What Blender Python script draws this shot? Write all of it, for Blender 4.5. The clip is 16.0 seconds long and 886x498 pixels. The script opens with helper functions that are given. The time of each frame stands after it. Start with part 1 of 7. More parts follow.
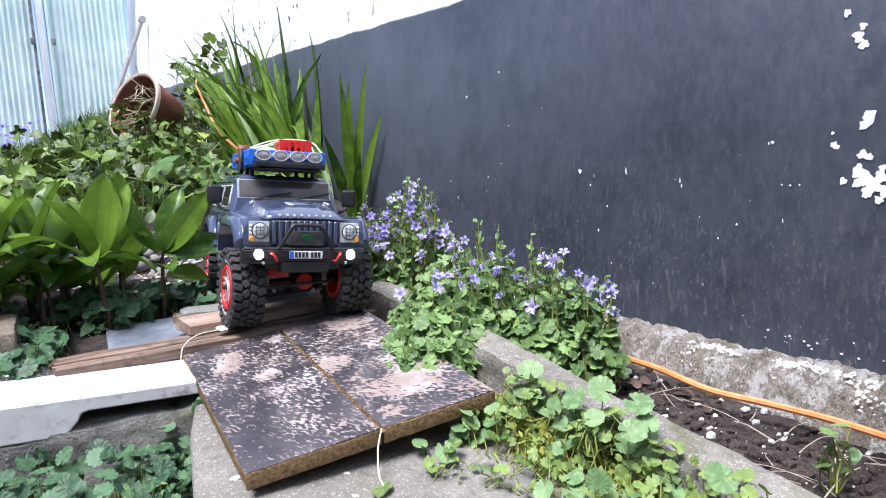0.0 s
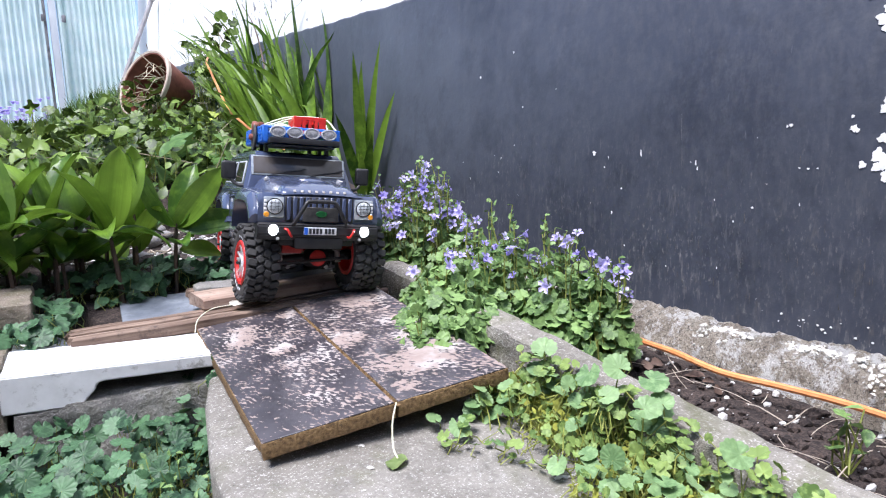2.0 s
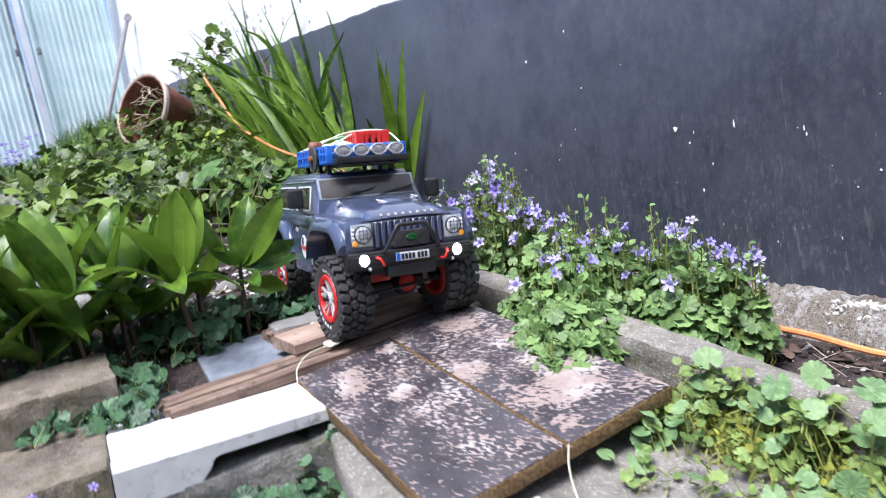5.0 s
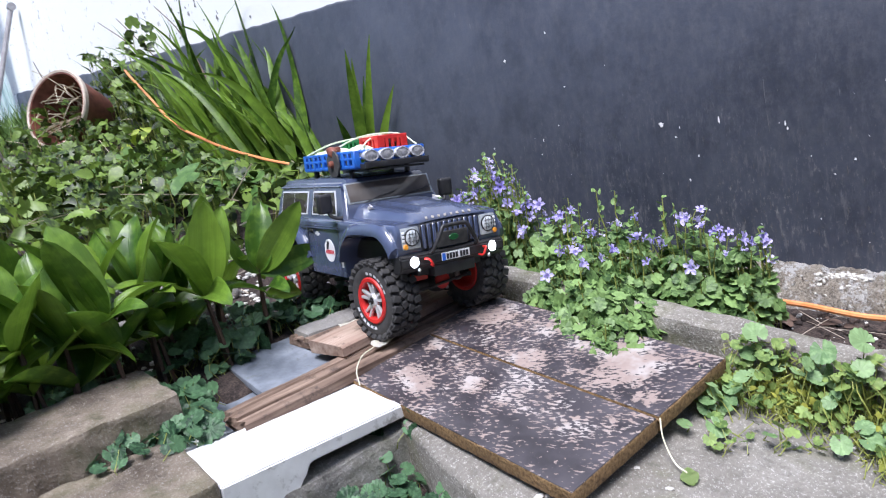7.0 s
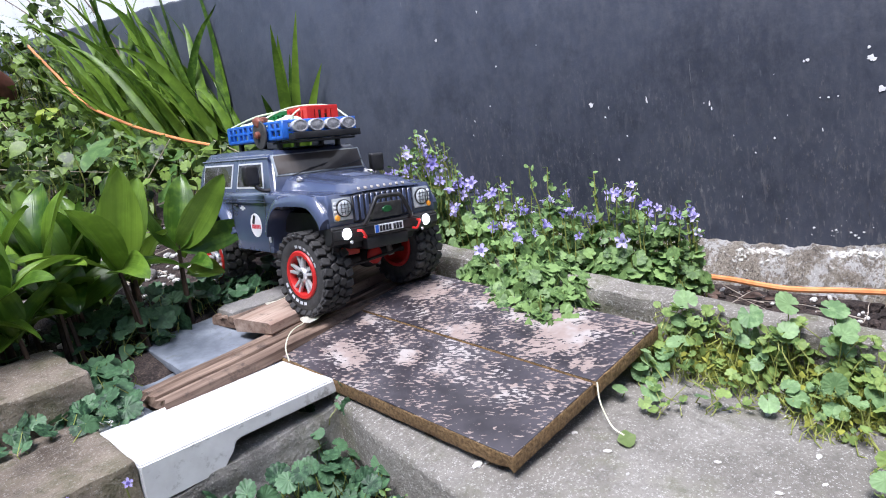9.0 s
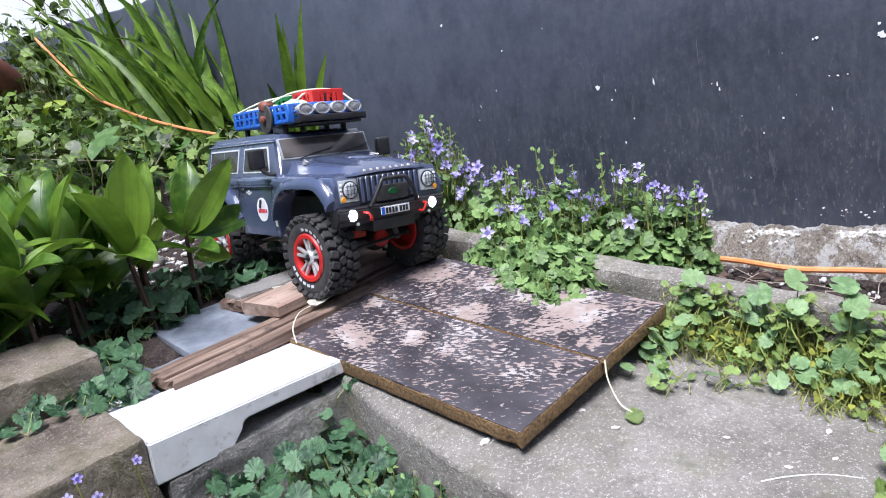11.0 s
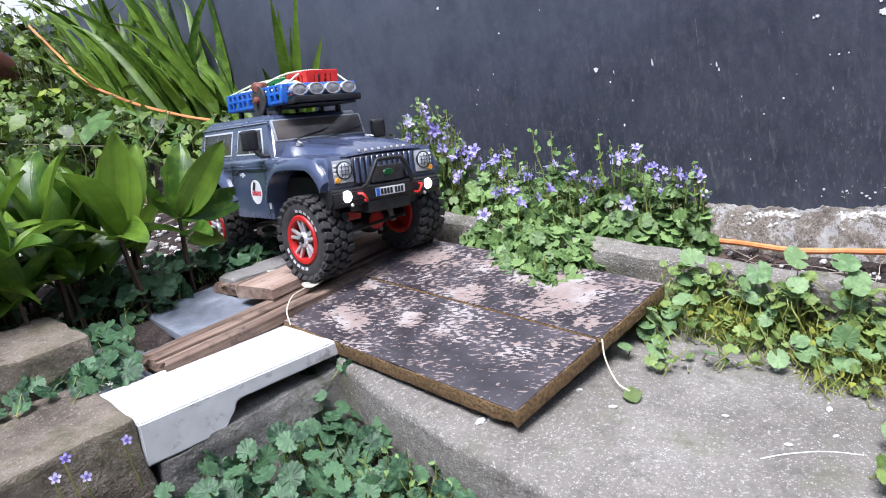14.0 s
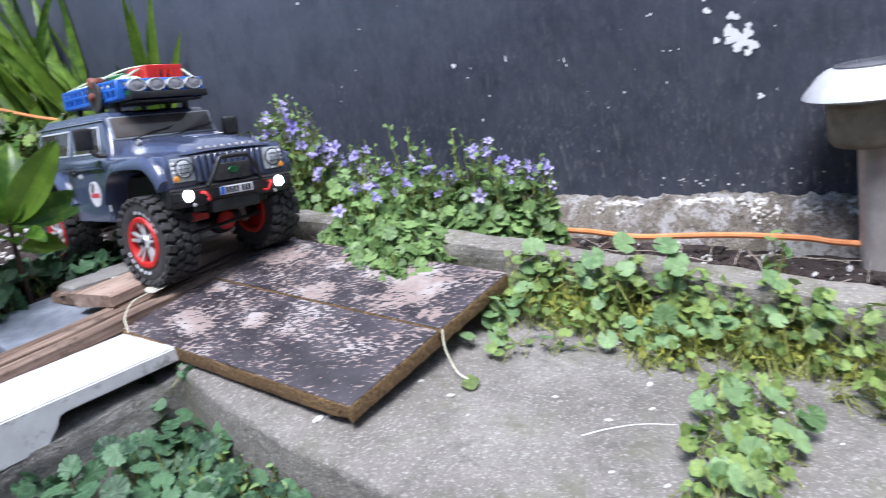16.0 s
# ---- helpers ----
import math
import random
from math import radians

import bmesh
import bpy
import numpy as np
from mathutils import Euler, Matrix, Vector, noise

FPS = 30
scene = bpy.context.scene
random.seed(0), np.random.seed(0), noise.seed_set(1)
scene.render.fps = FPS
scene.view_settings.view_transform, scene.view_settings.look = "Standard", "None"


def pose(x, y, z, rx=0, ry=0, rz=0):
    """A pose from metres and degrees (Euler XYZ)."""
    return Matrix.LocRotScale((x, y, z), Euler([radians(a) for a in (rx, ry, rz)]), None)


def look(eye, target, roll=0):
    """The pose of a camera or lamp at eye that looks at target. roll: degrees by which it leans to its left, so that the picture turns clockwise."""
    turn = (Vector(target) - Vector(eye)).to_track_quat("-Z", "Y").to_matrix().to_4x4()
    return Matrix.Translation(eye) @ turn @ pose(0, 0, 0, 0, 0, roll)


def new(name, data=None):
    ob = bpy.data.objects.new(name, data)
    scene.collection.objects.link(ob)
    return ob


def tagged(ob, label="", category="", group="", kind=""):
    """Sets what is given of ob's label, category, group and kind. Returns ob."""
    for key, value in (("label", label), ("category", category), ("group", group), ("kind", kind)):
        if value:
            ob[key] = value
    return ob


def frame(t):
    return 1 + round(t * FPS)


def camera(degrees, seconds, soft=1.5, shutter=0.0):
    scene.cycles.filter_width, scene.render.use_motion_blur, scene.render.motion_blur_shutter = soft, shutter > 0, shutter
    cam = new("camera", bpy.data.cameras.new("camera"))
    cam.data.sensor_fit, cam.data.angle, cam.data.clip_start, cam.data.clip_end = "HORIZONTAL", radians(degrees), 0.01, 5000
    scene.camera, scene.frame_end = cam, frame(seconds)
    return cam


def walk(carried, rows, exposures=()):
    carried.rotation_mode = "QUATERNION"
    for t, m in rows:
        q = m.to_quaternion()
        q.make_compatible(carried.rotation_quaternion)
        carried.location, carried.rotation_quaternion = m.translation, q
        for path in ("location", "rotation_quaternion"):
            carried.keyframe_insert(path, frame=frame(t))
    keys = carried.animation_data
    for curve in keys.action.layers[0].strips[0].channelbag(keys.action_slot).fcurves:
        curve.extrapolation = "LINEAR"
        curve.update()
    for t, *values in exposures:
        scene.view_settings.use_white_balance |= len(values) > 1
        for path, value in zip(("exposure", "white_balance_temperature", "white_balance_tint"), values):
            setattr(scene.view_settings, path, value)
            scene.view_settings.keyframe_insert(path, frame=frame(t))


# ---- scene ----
cam = camera(65.8, 16.0, soft=1.05, shutter=0.5)
PATH = [
    (0, (0.2388, 0.0825, 0.3480), (1.6040, 2.2085, 0.0864), -4.0),
    (0.5, (0.2388, 0.0800, 0.3404), (1.6180, 2.1958, 0.0660), -3.4),
    (1, (0.2413, 0.0800, 0.3378), (1.6358, 2.1831, 0.0457), -3.2),
    (1.5, (0.2375, 0.0800, 0.3404), (1.6104, 2.1958, 0.0330), -3.4),
    (2, (0.2273, 0.0876, 0.3391), (1.5697, 2.2212, 0.0254), -3.1),
    (2.5, (0.2172, 0.0953, 0.3340), (1.5519, 2.2327, 0.0178), -2.7),
    (3, (0.2197, 0.0978, 0.3264), (1.5532, 2.2314, -0.0216), -3.6),
    (3.5, (0.2222, 0.0953, 0.3213), (1.4796, 2.2746, -0.0229), -5.3),
    (4, (0.2222, 0.0940, 0.3175), (1.4554, 2.2911, -0.0064), -5.5),
    (4.5, (0.1943, 0.1524, 0.3213), (1.4161, 2.3533, -0.0191), -7.0),
    (4.7, (0.1778, 0.1930, 0.3493), (1.4491, 2.3622, -0.0076), -8.4),
    (6.8, (-0.0089, 0.3162, 0.4597), (1.6154, 2.2022, -0.0470), -12.7),
    (7, (-0.0267, 0.3277, 0.4547), (1.6256, 2.1869, -0.0597), -11.9),
    (7.5, (-0.0318, 0.3404, 0.4280), (1.7132, 2.0930, -0.1511), -11.6),
    (8, (-0.0330, 0.3531, 0.4216), (1.7488, 2.0599, -0.1778), -10.9),
    (8.5, (-0.0254, 0.3518, 0.4166), (1.7983, 2.0231, -0.1562), -10.6),
    (9, (-0.0305, 0.3518, 0.4178), (1.8072, 2.0091, -0.1524), -10.5),
    (11.5, (-0.0330, 0.3518, 0.3988), (1.7780, 2.0333, -0.1918), -11.1),
    (12, (-0.0267, 0.3543, 0.3975), (1.7869, 2.0295, -0.2007), -11.0),
    (12.5, (-0.0254, 0.3607, 0.3924), (1.7920, 2.0307, -0.2096), -10.7),
    (13, (-0.0267, 0.3670, 0.3912), (1.8085, 2.0104, -0.2299), -10.2),
    (13.5, (-0.0279, 0.3581, 0.3886), (1.8021, 2.0130, -0.2121), -10.7),
    (14, (-0.0267, 0.3556, 0.3835), (1.7818, 2.0320, -0.2286), -11.2),
    (14.5, (-0.0152, 0.3480, 0.3810), (1.7932, 2.0244, -0.2261), -11.3),
    (15, (-0.0089, 0.3416, 0.3810), (1.8250, 1.9863, -0.2362), -11.4),
    (15.5, (0.0038, 0.3264, 0.3683), (1.8898, 1.8948, -0.2883), -11.3),
    (16, (0.0127, 0.3048, 0.3645), (2.0257, 1.6967, -0.3150), -11.2),
]
walk(cam, [(t, look(eye, target, roll)) for t, eye, target, roll in PATH], [(0.0, 1.2, 6220, 17), (4.5, 1.2, 6200, 17), (7.0, 0.98, 6170, 17), (13.5, 1.02, 6170, 17), (16.0, 0.95, 6000, 16)])

# ---- light ----
world = bpy.data.worlds.new("sky")
scene.world = world
world.use_nodes = True
wn = world.node_tree.nodes
sky = wn.new("ShaderNodeTexSky")
sky.sky_type = "NISHITA"
sky.sun_disc = False
sky.sun_elevation, sky.sun_rotation = radians(68), radians(-115)
sky.dust_density, sky.ozone_density, sky.air_density = 0.6, 2.0, 1.0
wn["Background"].inputs["Strength"].default_value = 0.1
world.node_tree.links.new(sky.outputs["Color"], wn["Background"].inputs["Color"])
sun_data = bpy.data.lights.new("sun", "SUN")
sun_data.energy, sun_data.angle, sun_data.color = 3.3, radians(28), (1.0, 0.995, 0.985)
sun = new("sun", sun_data)
sun.matrix_world = look((-1.4, 0.1, 4.8), (0.5, 1.0, 0.1))


# ---- materials ----
def shader(name, rough=0.7, metal=0.0, spec=0.5):
    m = bpy.data.materials.new(name)
    m.use_nodes = True
    b = m.node_tree.nodes["Principled BSDF"]
    b.inputs["Roughness"].default_value = rough
    b.inputs["Metallic"].default_value = metal
    b.inputs["Specular IOR Level"].default_value = spec
    return m, m.node_tree.nodes, m.node_tree.links, b


def coords(n, l, scale=(1, 1, 1)):
    tc, mp = n.new("ShaderNodeTexCoord"), n.new("ShaderNodeMapping")
    mp.inputs["Scale"].default_value = scale
    l.new(tc.outputs["Object"], mp.inputs["Vector"])
    return mp.outputs["Vector"]


def noise_tex(n, l, scale, stretch=(1, 1, 1), detail=4.0, rough=0.6):
    t = n.new("ShaderNodeTexNoise")
    t.inputs["Scale"].default_value, t.inputs["Detail"].default_value = scale, detail
    t.inputs["Roughness"].default_value = rough
    l.new(coords(n, l, stretch), t.inputs["Vector"])
    return t.outputs["Fac"]


def ramp(n, l, fac, stops):
    r = n.new("ShaderNodeValToRGB")
    e = r.color_ramp.elements
    while len(e) < len(stops):
        e.new(0.5)
    for k, (p, c) in zip(e, stops):
        k.position = p
        k.color = (*c, 1) if not isinstance(c, (int, float)) else (c, c, c, 1)
    l.new(fac, r.inputs["Fac"])
    return r.outputs["Color"]


def mix(n, l, fac, a, b, mode="MIX"):
    m = n.new("ShaderNodeMix")
    m.data_type, m.blend_type = "RGBA", mode
    for key, v in ((0, fac), (6, a), (7, b)):
        if isinstance(v, bpy.types.NodeSocket):
            l.new(v, m.inputs[key])
        elif key == 0:
            m.inputs[0].default_value = v
        else:
            m.inputs[key].default_value = (*v, 1)
    return m.outputs[2]


def bump(n, l, b, fac, strength, distance):
    k = n.new("ShaderNodeBump")
    k.inputs["Strength"].default_value, k.inputs["Distance"].default_value = strength, distance
    l.new(fac, k.inputs["Height"])
    l.new(k.outputs["Normal"], b.inputs["Normal"])


def plain(name, a, c, scale=60, rough=0.6, relief=0.0, metal=0.0, spec=0.5, stretch=(1, 1, 1), big=6.0, stain=None):
    """A surface between two colours, mottled at two scales."""
    m, n, l, b = shader(name, rough, metal, spec)
    fine, wide = noise_tex(n, l, scale, stretch), noise_tex(n, l, big, stretch, 2)
    col = mix(n, l, ramp(n, l, fine, [(0.35, 0.0), (0.65, 1.0)]), a, c)
    dim = tuple(v * 0.72 for v in a)
    col = mix(n, l, ramp(n, l, wide, [(0.42, 0.0), (0.7, 0.55)]), col, dim)
    if stain:
        grime = noise_tex(n, l, stain[1], (1, 1, 1), 6, 0.75)
        col = mix(n, l, ramp(n, l, grime, [(stain[2], 0.0), (stain[2] + 0.12, 0.85)]), col, stain[0])
    l.new(col, b.inputs["Base Color"])
    rr = ramp(n, l, wide, [(0.3, max(0.0, rough - 0.08)), (0.7, min(1.0, rough + 0.1))])
    l.new(rr, b.inputs["Roughness"])
    if relief:
        bump(n, l, b, fine, 0.6, relief)
    return m


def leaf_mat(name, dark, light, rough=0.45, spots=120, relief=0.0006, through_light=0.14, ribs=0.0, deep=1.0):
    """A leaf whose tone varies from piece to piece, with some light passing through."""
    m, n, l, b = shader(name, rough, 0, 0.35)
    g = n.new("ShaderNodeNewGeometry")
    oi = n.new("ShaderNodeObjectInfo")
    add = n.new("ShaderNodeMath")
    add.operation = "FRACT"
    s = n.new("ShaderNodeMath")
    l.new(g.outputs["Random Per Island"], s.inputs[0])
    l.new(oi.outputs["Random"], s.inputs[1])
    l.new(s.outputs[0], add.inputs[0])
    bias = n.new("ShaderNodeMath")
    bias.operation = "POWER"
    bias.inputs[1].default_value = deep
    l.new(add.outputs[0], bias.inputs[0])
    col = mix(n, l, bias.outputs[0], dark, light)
    mott = noise_tex(n, l, spots, (1, 1, 1), 3)
    col = mix(n, l, ramp(n, l, mott, [(0.45, 0.0), (0.75, 0.6)]), col, tuple(min(1, v * 1.5) for v in light))
    if ribs:
        rib = noise_tex(n, l, 240, (0.02, 1, 0.02), 2)
        col = mix(n, l, ramp(n, l, rib, [(0.42, 0.0), (0.66, 0.18)]), col, tuple(v * 0.7 for v in dark))
    l.new(col, b.inputs["Base Color"])
    bump(n, l, b, rib if ribs else mott, 0.8 if ribs else 0.5, ribs or relief)
    tr = n.new("ShaderNodeBsdfTranslucent")
    l.new(col, tr.inputs["Color"])
    mx = n.new("ShaderNodeMixShader")
    mx.inputs[0].default_value = through_light
    l.new(b.outputs["BSDF"], mx.inputs[1])
    l.new(tr.outputs["BSDF"], mx.inputs[2])
    l.new(mx.outputs[0], n["Material Output"].inputs["Surface"])
    return m


def glow(name, colour, strength):
    m, n, l, b = shader(name, 0.2)
    b.inputs["Base Color"].default_value = (*colour, 1)
    b.inputs["Emission Color"].default_value = (*colour, 1)
    b.inputs["Emission Strength"].default_value = strength
    return m


def dark_paint():
    """Blue-black masonry paint: cloudy, rubbed into short upright scuffs low down, with a few dark blots."""
    m, n, l, b = shader("dark_wall_paint", 0.45, 0, 0.5)
    cloud = noise_tex(n, l, 2.2, (1, 1, 1), 5)
    col = mix(n, l, ramp(n, l, cloud, [(0.32, 0.0), (0.68, 1.0)]), (0.024, 0.028, 0.041), (0.06, 0.068, 0.09))
    rub = noise_tex(n, l, 75, (1, 1, 0.5), 6, 0.8)
    col = mix(n, l, ramp(n, l, rub, [(0.44, 0.0), (0.76, 0.45)]), col, (0.1, 0.105, 0.118))
    col = mix(n, l, ramp(n, l, noise_tex(n, l, 14, (1, 1, 0.8), 5, 0.7), [(0.34, 0.5), (0.5, 0.0)]), col, (0.022, 0.026, 0.037))
    tc = n.new("ShaderNodeTexCoord")
    sep = n.new("ShaderNodeSeparateXYZ")
    l.new(tc.outputs["Object"], sep.inputs[0])
    edge = n.new("ShaderNodeMath")
    edge.operation = "MULTIPLY_ADD"
    l.new(noise_tex(n, l, 5, (1, 1, 1), 4), edge.inputs[0])
    edge.inputs[1].default_value = 0.42
    l.new(sep.outputs["Z"], edge.inputs[2])
    low = n.new("ShaderNodeMapRange")
    low.inputs[1].default_value, low.inputs[2].default_value = 0.60, 0.36
    l.new(edge.outputs[0], low.inputs[0])
    patch_mask = ramp(n, l, noise_tex(n, l, 8, (1, 1, 0.6), 3), [(0.36, 0.2), (0.58, 1.0)])
    worn = n.new("ShaderNodeMath")
    worn.operation = "MULTIPLY"
    l.new(low.outputs[0], worn.inputs[0])
    l.new(patch_mask, worn.inputs[1])
    for scale, squash, lo, hi, tone, share in ((120, 0.2, 0.56, 0.66, (0.13, 0.13, 0.137), 0.9), (210, 0.4, 0.58, 0.68, (0.2, 0.195, 0.19), 0.8), (70, 0.3, 0.6, 0.72, (0.085, 0.083, 0.082), 0.9)):
        k = n.new("ShaderNodeMath")
        k.operation = "MULTIPLY"
        l.new(ramp(n, l, noise_tex(n, l, scale, (1, 1, squash), 4, 0.7), [(lo, 0.0), (hi, share)]), k.inputs[0])
        l.new(worn.outputs[0], k.inputs[1])
        col = mix(n, l, k.outputs[0], col, tone)
    stray = ramp(n, l, noise_tex(n, l, 130, (1, 1, 0.16), 3, 0.6), [(0.71, 0.0), (0.77, 0.35)])
    col = mix(n, l, stray, col, (0.16, 0.165, 0.175))
    l.new(col, b.inputs["Base Color"])
    l.new(ramp(n, l, rub, [(0.3, 0.36), (0.7, 0.56)]), b.inputs["Roughness"])
    bump(n, l, b, noise_tex(n, l, 45, (1, 1, 1), 5), 0.35, 0.002)
    return m


def white_wall():
    m, n, l, b = shader("white_wall_paint", 0.85)
    spots = ramp(n, l, noise_tex(n, l, 26, (1, 1, 0.7), 5, 0.7), [(0.63, 0.0), (0.67, 1.0)])
    where = ramp(n, l, noise_tex(n, l, 2.2, (1, 1, 1), 2), [(0.36, 0.0), (0.48, 1.0)])
    col = mix(n, l, mix(n, l, where, (0, 0, 0), spots), (0.82, 0.83, 0.82), (0.13, 0.12, 0.125))
    l.new(col, b.inputs["Base Color"])
    bump(n, l, b, noise_tex(n, l, 30, (1, 1, 1), 4), 0.4, 0.003)
    return m


def concrete(name, a, c, specks=0.35, green=0.0, relief=0.0012, grit=0.0):
    """Weathered concrete with fine aggregate showing."""
    m, n, l, b = shader(name, 0.92)
    wide, grain = noise_tex(n, l, 9, (1, 1, 1), 5), noise_tex(n, l, 260, (1, 1, 1), 4, 0.8)
    col = mix(n, l, ramp(n, l, wide, [(0.32, 0.0), (0.68, 1.0)]), a, c)
    col = mix(n, l, ramp(n, l, grain, [(0.28, 0.8), (0.42, 0.0)]), col, tuple(v * 0.5 for v in a))
    col = mix(n, l, ramp(n, l, grain, [(0.56, 0.0), (0.64, specks)]), col, (0.66, 0.64, 0.6))
    if grit:
        cell = n.new("ShaderNodeTexVoronoi")
        cell.inputs["Scale"].default_value = 400
        l.new(coords(n, l, (1, 1, 1)), cell.inputs["Vector"])
        pick = n.new("ShaderNodeSeparateColor")
        l.new(cell.outputs["Color"], pick.inputs[0])
        dot = n.new("ShaderNodeMath")
        dot.operation = "MULTIPLY"
        l.new(ramp(n, l, cell.outputs["Distance"], [(0.2, 1.0), (0.34, 0.0)]), dot.inputs[0])
        l.new(ramp(n, l, pick.outputs[0], [(0.6, 0.0), (0.95, grit)]), dot.inputs[1])
        col = mix(n, l, dot.outputs[0], col, (0.7, 0.69, 0.66))
        blot = ramp(n, l, noise_tex(n, l, 55, (1, 1, 1), 4, 0.7), [(0.5, 0.0), (0.72, 0.55)])
        col = mix(n, l, blot, col, tuple(v * 0.55 for v in a))
    if green:
        g = ramp(n, l, noise_tex(n, l, 14, (1, 1, 1), 4), [(0.52, 0.0), (0.7, green)])
        col = mix(n, l, g, col, (0.1, 0.11, 0.03))
    l.new(col, b.inputs["Base Color"])
    lumps = n.new("ShaderNodeMath")
    lumps.operation = "MULTIPLY_ADD"
    l.new(noise_tex(n, l, 45, (1, 1, 1), 6, 0.7), lumps.inputs[0])
    lumps.inputs[1].default_value = 3.0
    l.new(grain, lumps.inputs[2])
    bump(n, l, b, lumps.outputs[0], 0.75, relief * 1.6)
    return m


def flaked_board(name, amount, bald, turn):
    """Dark varnish worn off in short aligned flakes, and in bald spots of (x, y, size), over a pinkish board."""
    m, n, l, b = shader(name, 0.42)
    v = coords(n, l, (1, 1, 1))
    warp = n.new("ShaderNodeTexNoise")
    warp.inputs["Scale"].default_value, warp.inputs["Detail"].default_value = 60, 3.0
    l.new(v, warp.inputs["Vector"])
    off = n.new("ShaderNodeVectorMath")
    off.operation = "MULTIPLY_ADD"
    l.new(warp.outputs["Color"], off.inputs[0])
    off.inputs[1].default_value = (0.009, 0.009, 0.0)
    l.new(v, off.inputs[2])
    mp = n.new("ShaderNodeMapping")
    mp.vector_type = "TEXTURE"
    mp.inputs["Rotation"].default_value = (0, 0, radians(turn))
    mp.inputs["Scale"].default_value = (1.75, 0.72, 1)
    l.new(off.outputs[0], mp.inputs["Vector"])
    t = n.new("ShaderNodeTexNoise")
    t.inputs["Scale"].default_value, t.inputs["Detail"].default_value, t.inputs["Roughness"].default_value = 225, 2.0, 0.5
    l.new(mp.outputs[0], t.inputs["Vector"])
    crowd = noise_tex(n, l, 15, (1, 1, 1), 4, 0.6)
    total = n.new("ShaderNodeMath")
    total.operation = "MULTIPLY_ADD"
    l.new(crowd, total.inputs[0])
    total.inputs[1].default_value = 0.7
    l.new(t.outputs["Fac"], total.inputs[2])
    height_in = total.outputs[0]
    ragged = noise_tex(n, l, 38, (1, 1, 1), 6, 0.7)
    for x, y, size in bald:
        dist = n.new("ShaderNodeVectorMath")
        dist.operation = "DISTANCE"
        l.new(off.outputs[0], dist.inputs[0])
        dist.inputs[1].default_value = (x + 0.0045, y + 0.0045, 0.0098)
        rag = n.new("ShaderNodeMath")
        rag.operation = "MULTIPLY_ADD"
        l.new(ragged, rag.inputs[0])
        rag.inputs[1].default_value = -1.5 * size
        l.new(dist.outputs["Value"], rag.inputs[2])
        near = n.new("ShaderNodeMapRange")
        near.inputs[1].default_value, near.inputs[2].default_value = size * 0.25, -size * 0.25
        near.inputs[3].default_value, near.inputs[4].default_value = 0.0, 0.2
        l.new(rag.outputs[0], near.inputs[0])
        s = n.new("ShaderNodeMath")
        l.new(height_in, s.inputs[0])
        l.new(near.outputs[0], s.inputs[1])
        height_in = s.outputs[0]
    half = n.new("ShaderNodeMath")
    half.operation = "MULTIPLY"
    half.inputs[1].default_value = 0.5
    l.new(height_in, half.inputs[0])
    mask = ramp(n, l, half.outputs[0], [((0.99 - amount) / 2, 0.0), ((1.012 - amount) / 2, 1.0)])
    tone = noise_tex(n, l, 60, (1, 1, 1), 4)
    worn = mix(n, l, tone, (0.22, 0.165, 0.142), (0.36, 0.29, 0.26))
    worn = mix(n, l, ramp(n, l, noise_tex(n, l, 26, (1, 1, 1), 3), [(0.5, 0.0), (0.66, 0.8)]), worn, (0.4, 0.37, 0.35))
    paint = mix(n, l, ramp(n, l, noise_tex(n, l, 18, (1, 1, 1), 4), [(0.35, 0.0), (0.7, 1.0)]), (0.03, 0.026, 0.031), (0.078, 0.07, 0.08))
    col = mix(n, l, mask, paint, worn)
    l.new(col, b.inputs["Base Color"])
    l.new(ramp(n, l, mask, [(0.0, 0.36), (1.0, 0.75)]), b.inputs["Roughness"])
    inv = n.new("ShaderNodeInvert")
    l.new(mask, inv.inputs["Color"])
    bump(n, l, b, inv.outputs[0], 0.4, 0.0006)
    return m


def rubble():
    """Crumbling footing: sandy cream body, dark ragged blotches and thick chalky crusts."""
    m, n, l, b = shader("footing_concrete", 0.95)
    wide, fine = noise_tex(n, l, 24, (1, 1, 1), 8, 0.8), noise_tex(n, l, 300, (1, 1, 1), 5, 0.85)
    col = mix(n, l, ramp(n, l, wide, [(0.36, 0.0), (0.58, 1.0)]), (0.27, 0.225, 0.175), (0.58, 0.51, 0.41))
    col = mix(n, l, ramp(n, l, fine, [(0.36, 0.9), (0.5, 0.0)]), col, (0.08, 0.068, 0.058))
    col = mix(n, l, ramp(n, l, noise_tex(n, l, 55, (1, 1, 1), 7, 0.85), [(0.36, 1.0), (0.45, 0.0)]), col, (0.05, 0.045, 0.045))
    crust = ramp(n, l, noise_tex(n, l, 19, (1, 1, 1), 10, 0.85), [(0.505, 0.0), (0.54, 1.0)])
    col = mix(n, l, crust, col, (0.8, 0.78, 0.74))
    l.new(col, b.inputs["Base Color"])
    rough = n.new("ShaderNodeMath")
    l.new(wide, rough.inputs[0])
    l.new(noise_tex(n, l, 130, (1, 1, 1), 6, 0.85), rough.inputs[1])
    bump(n, l, b, rough.outputs[0], 1.0, 0.014)
    return m


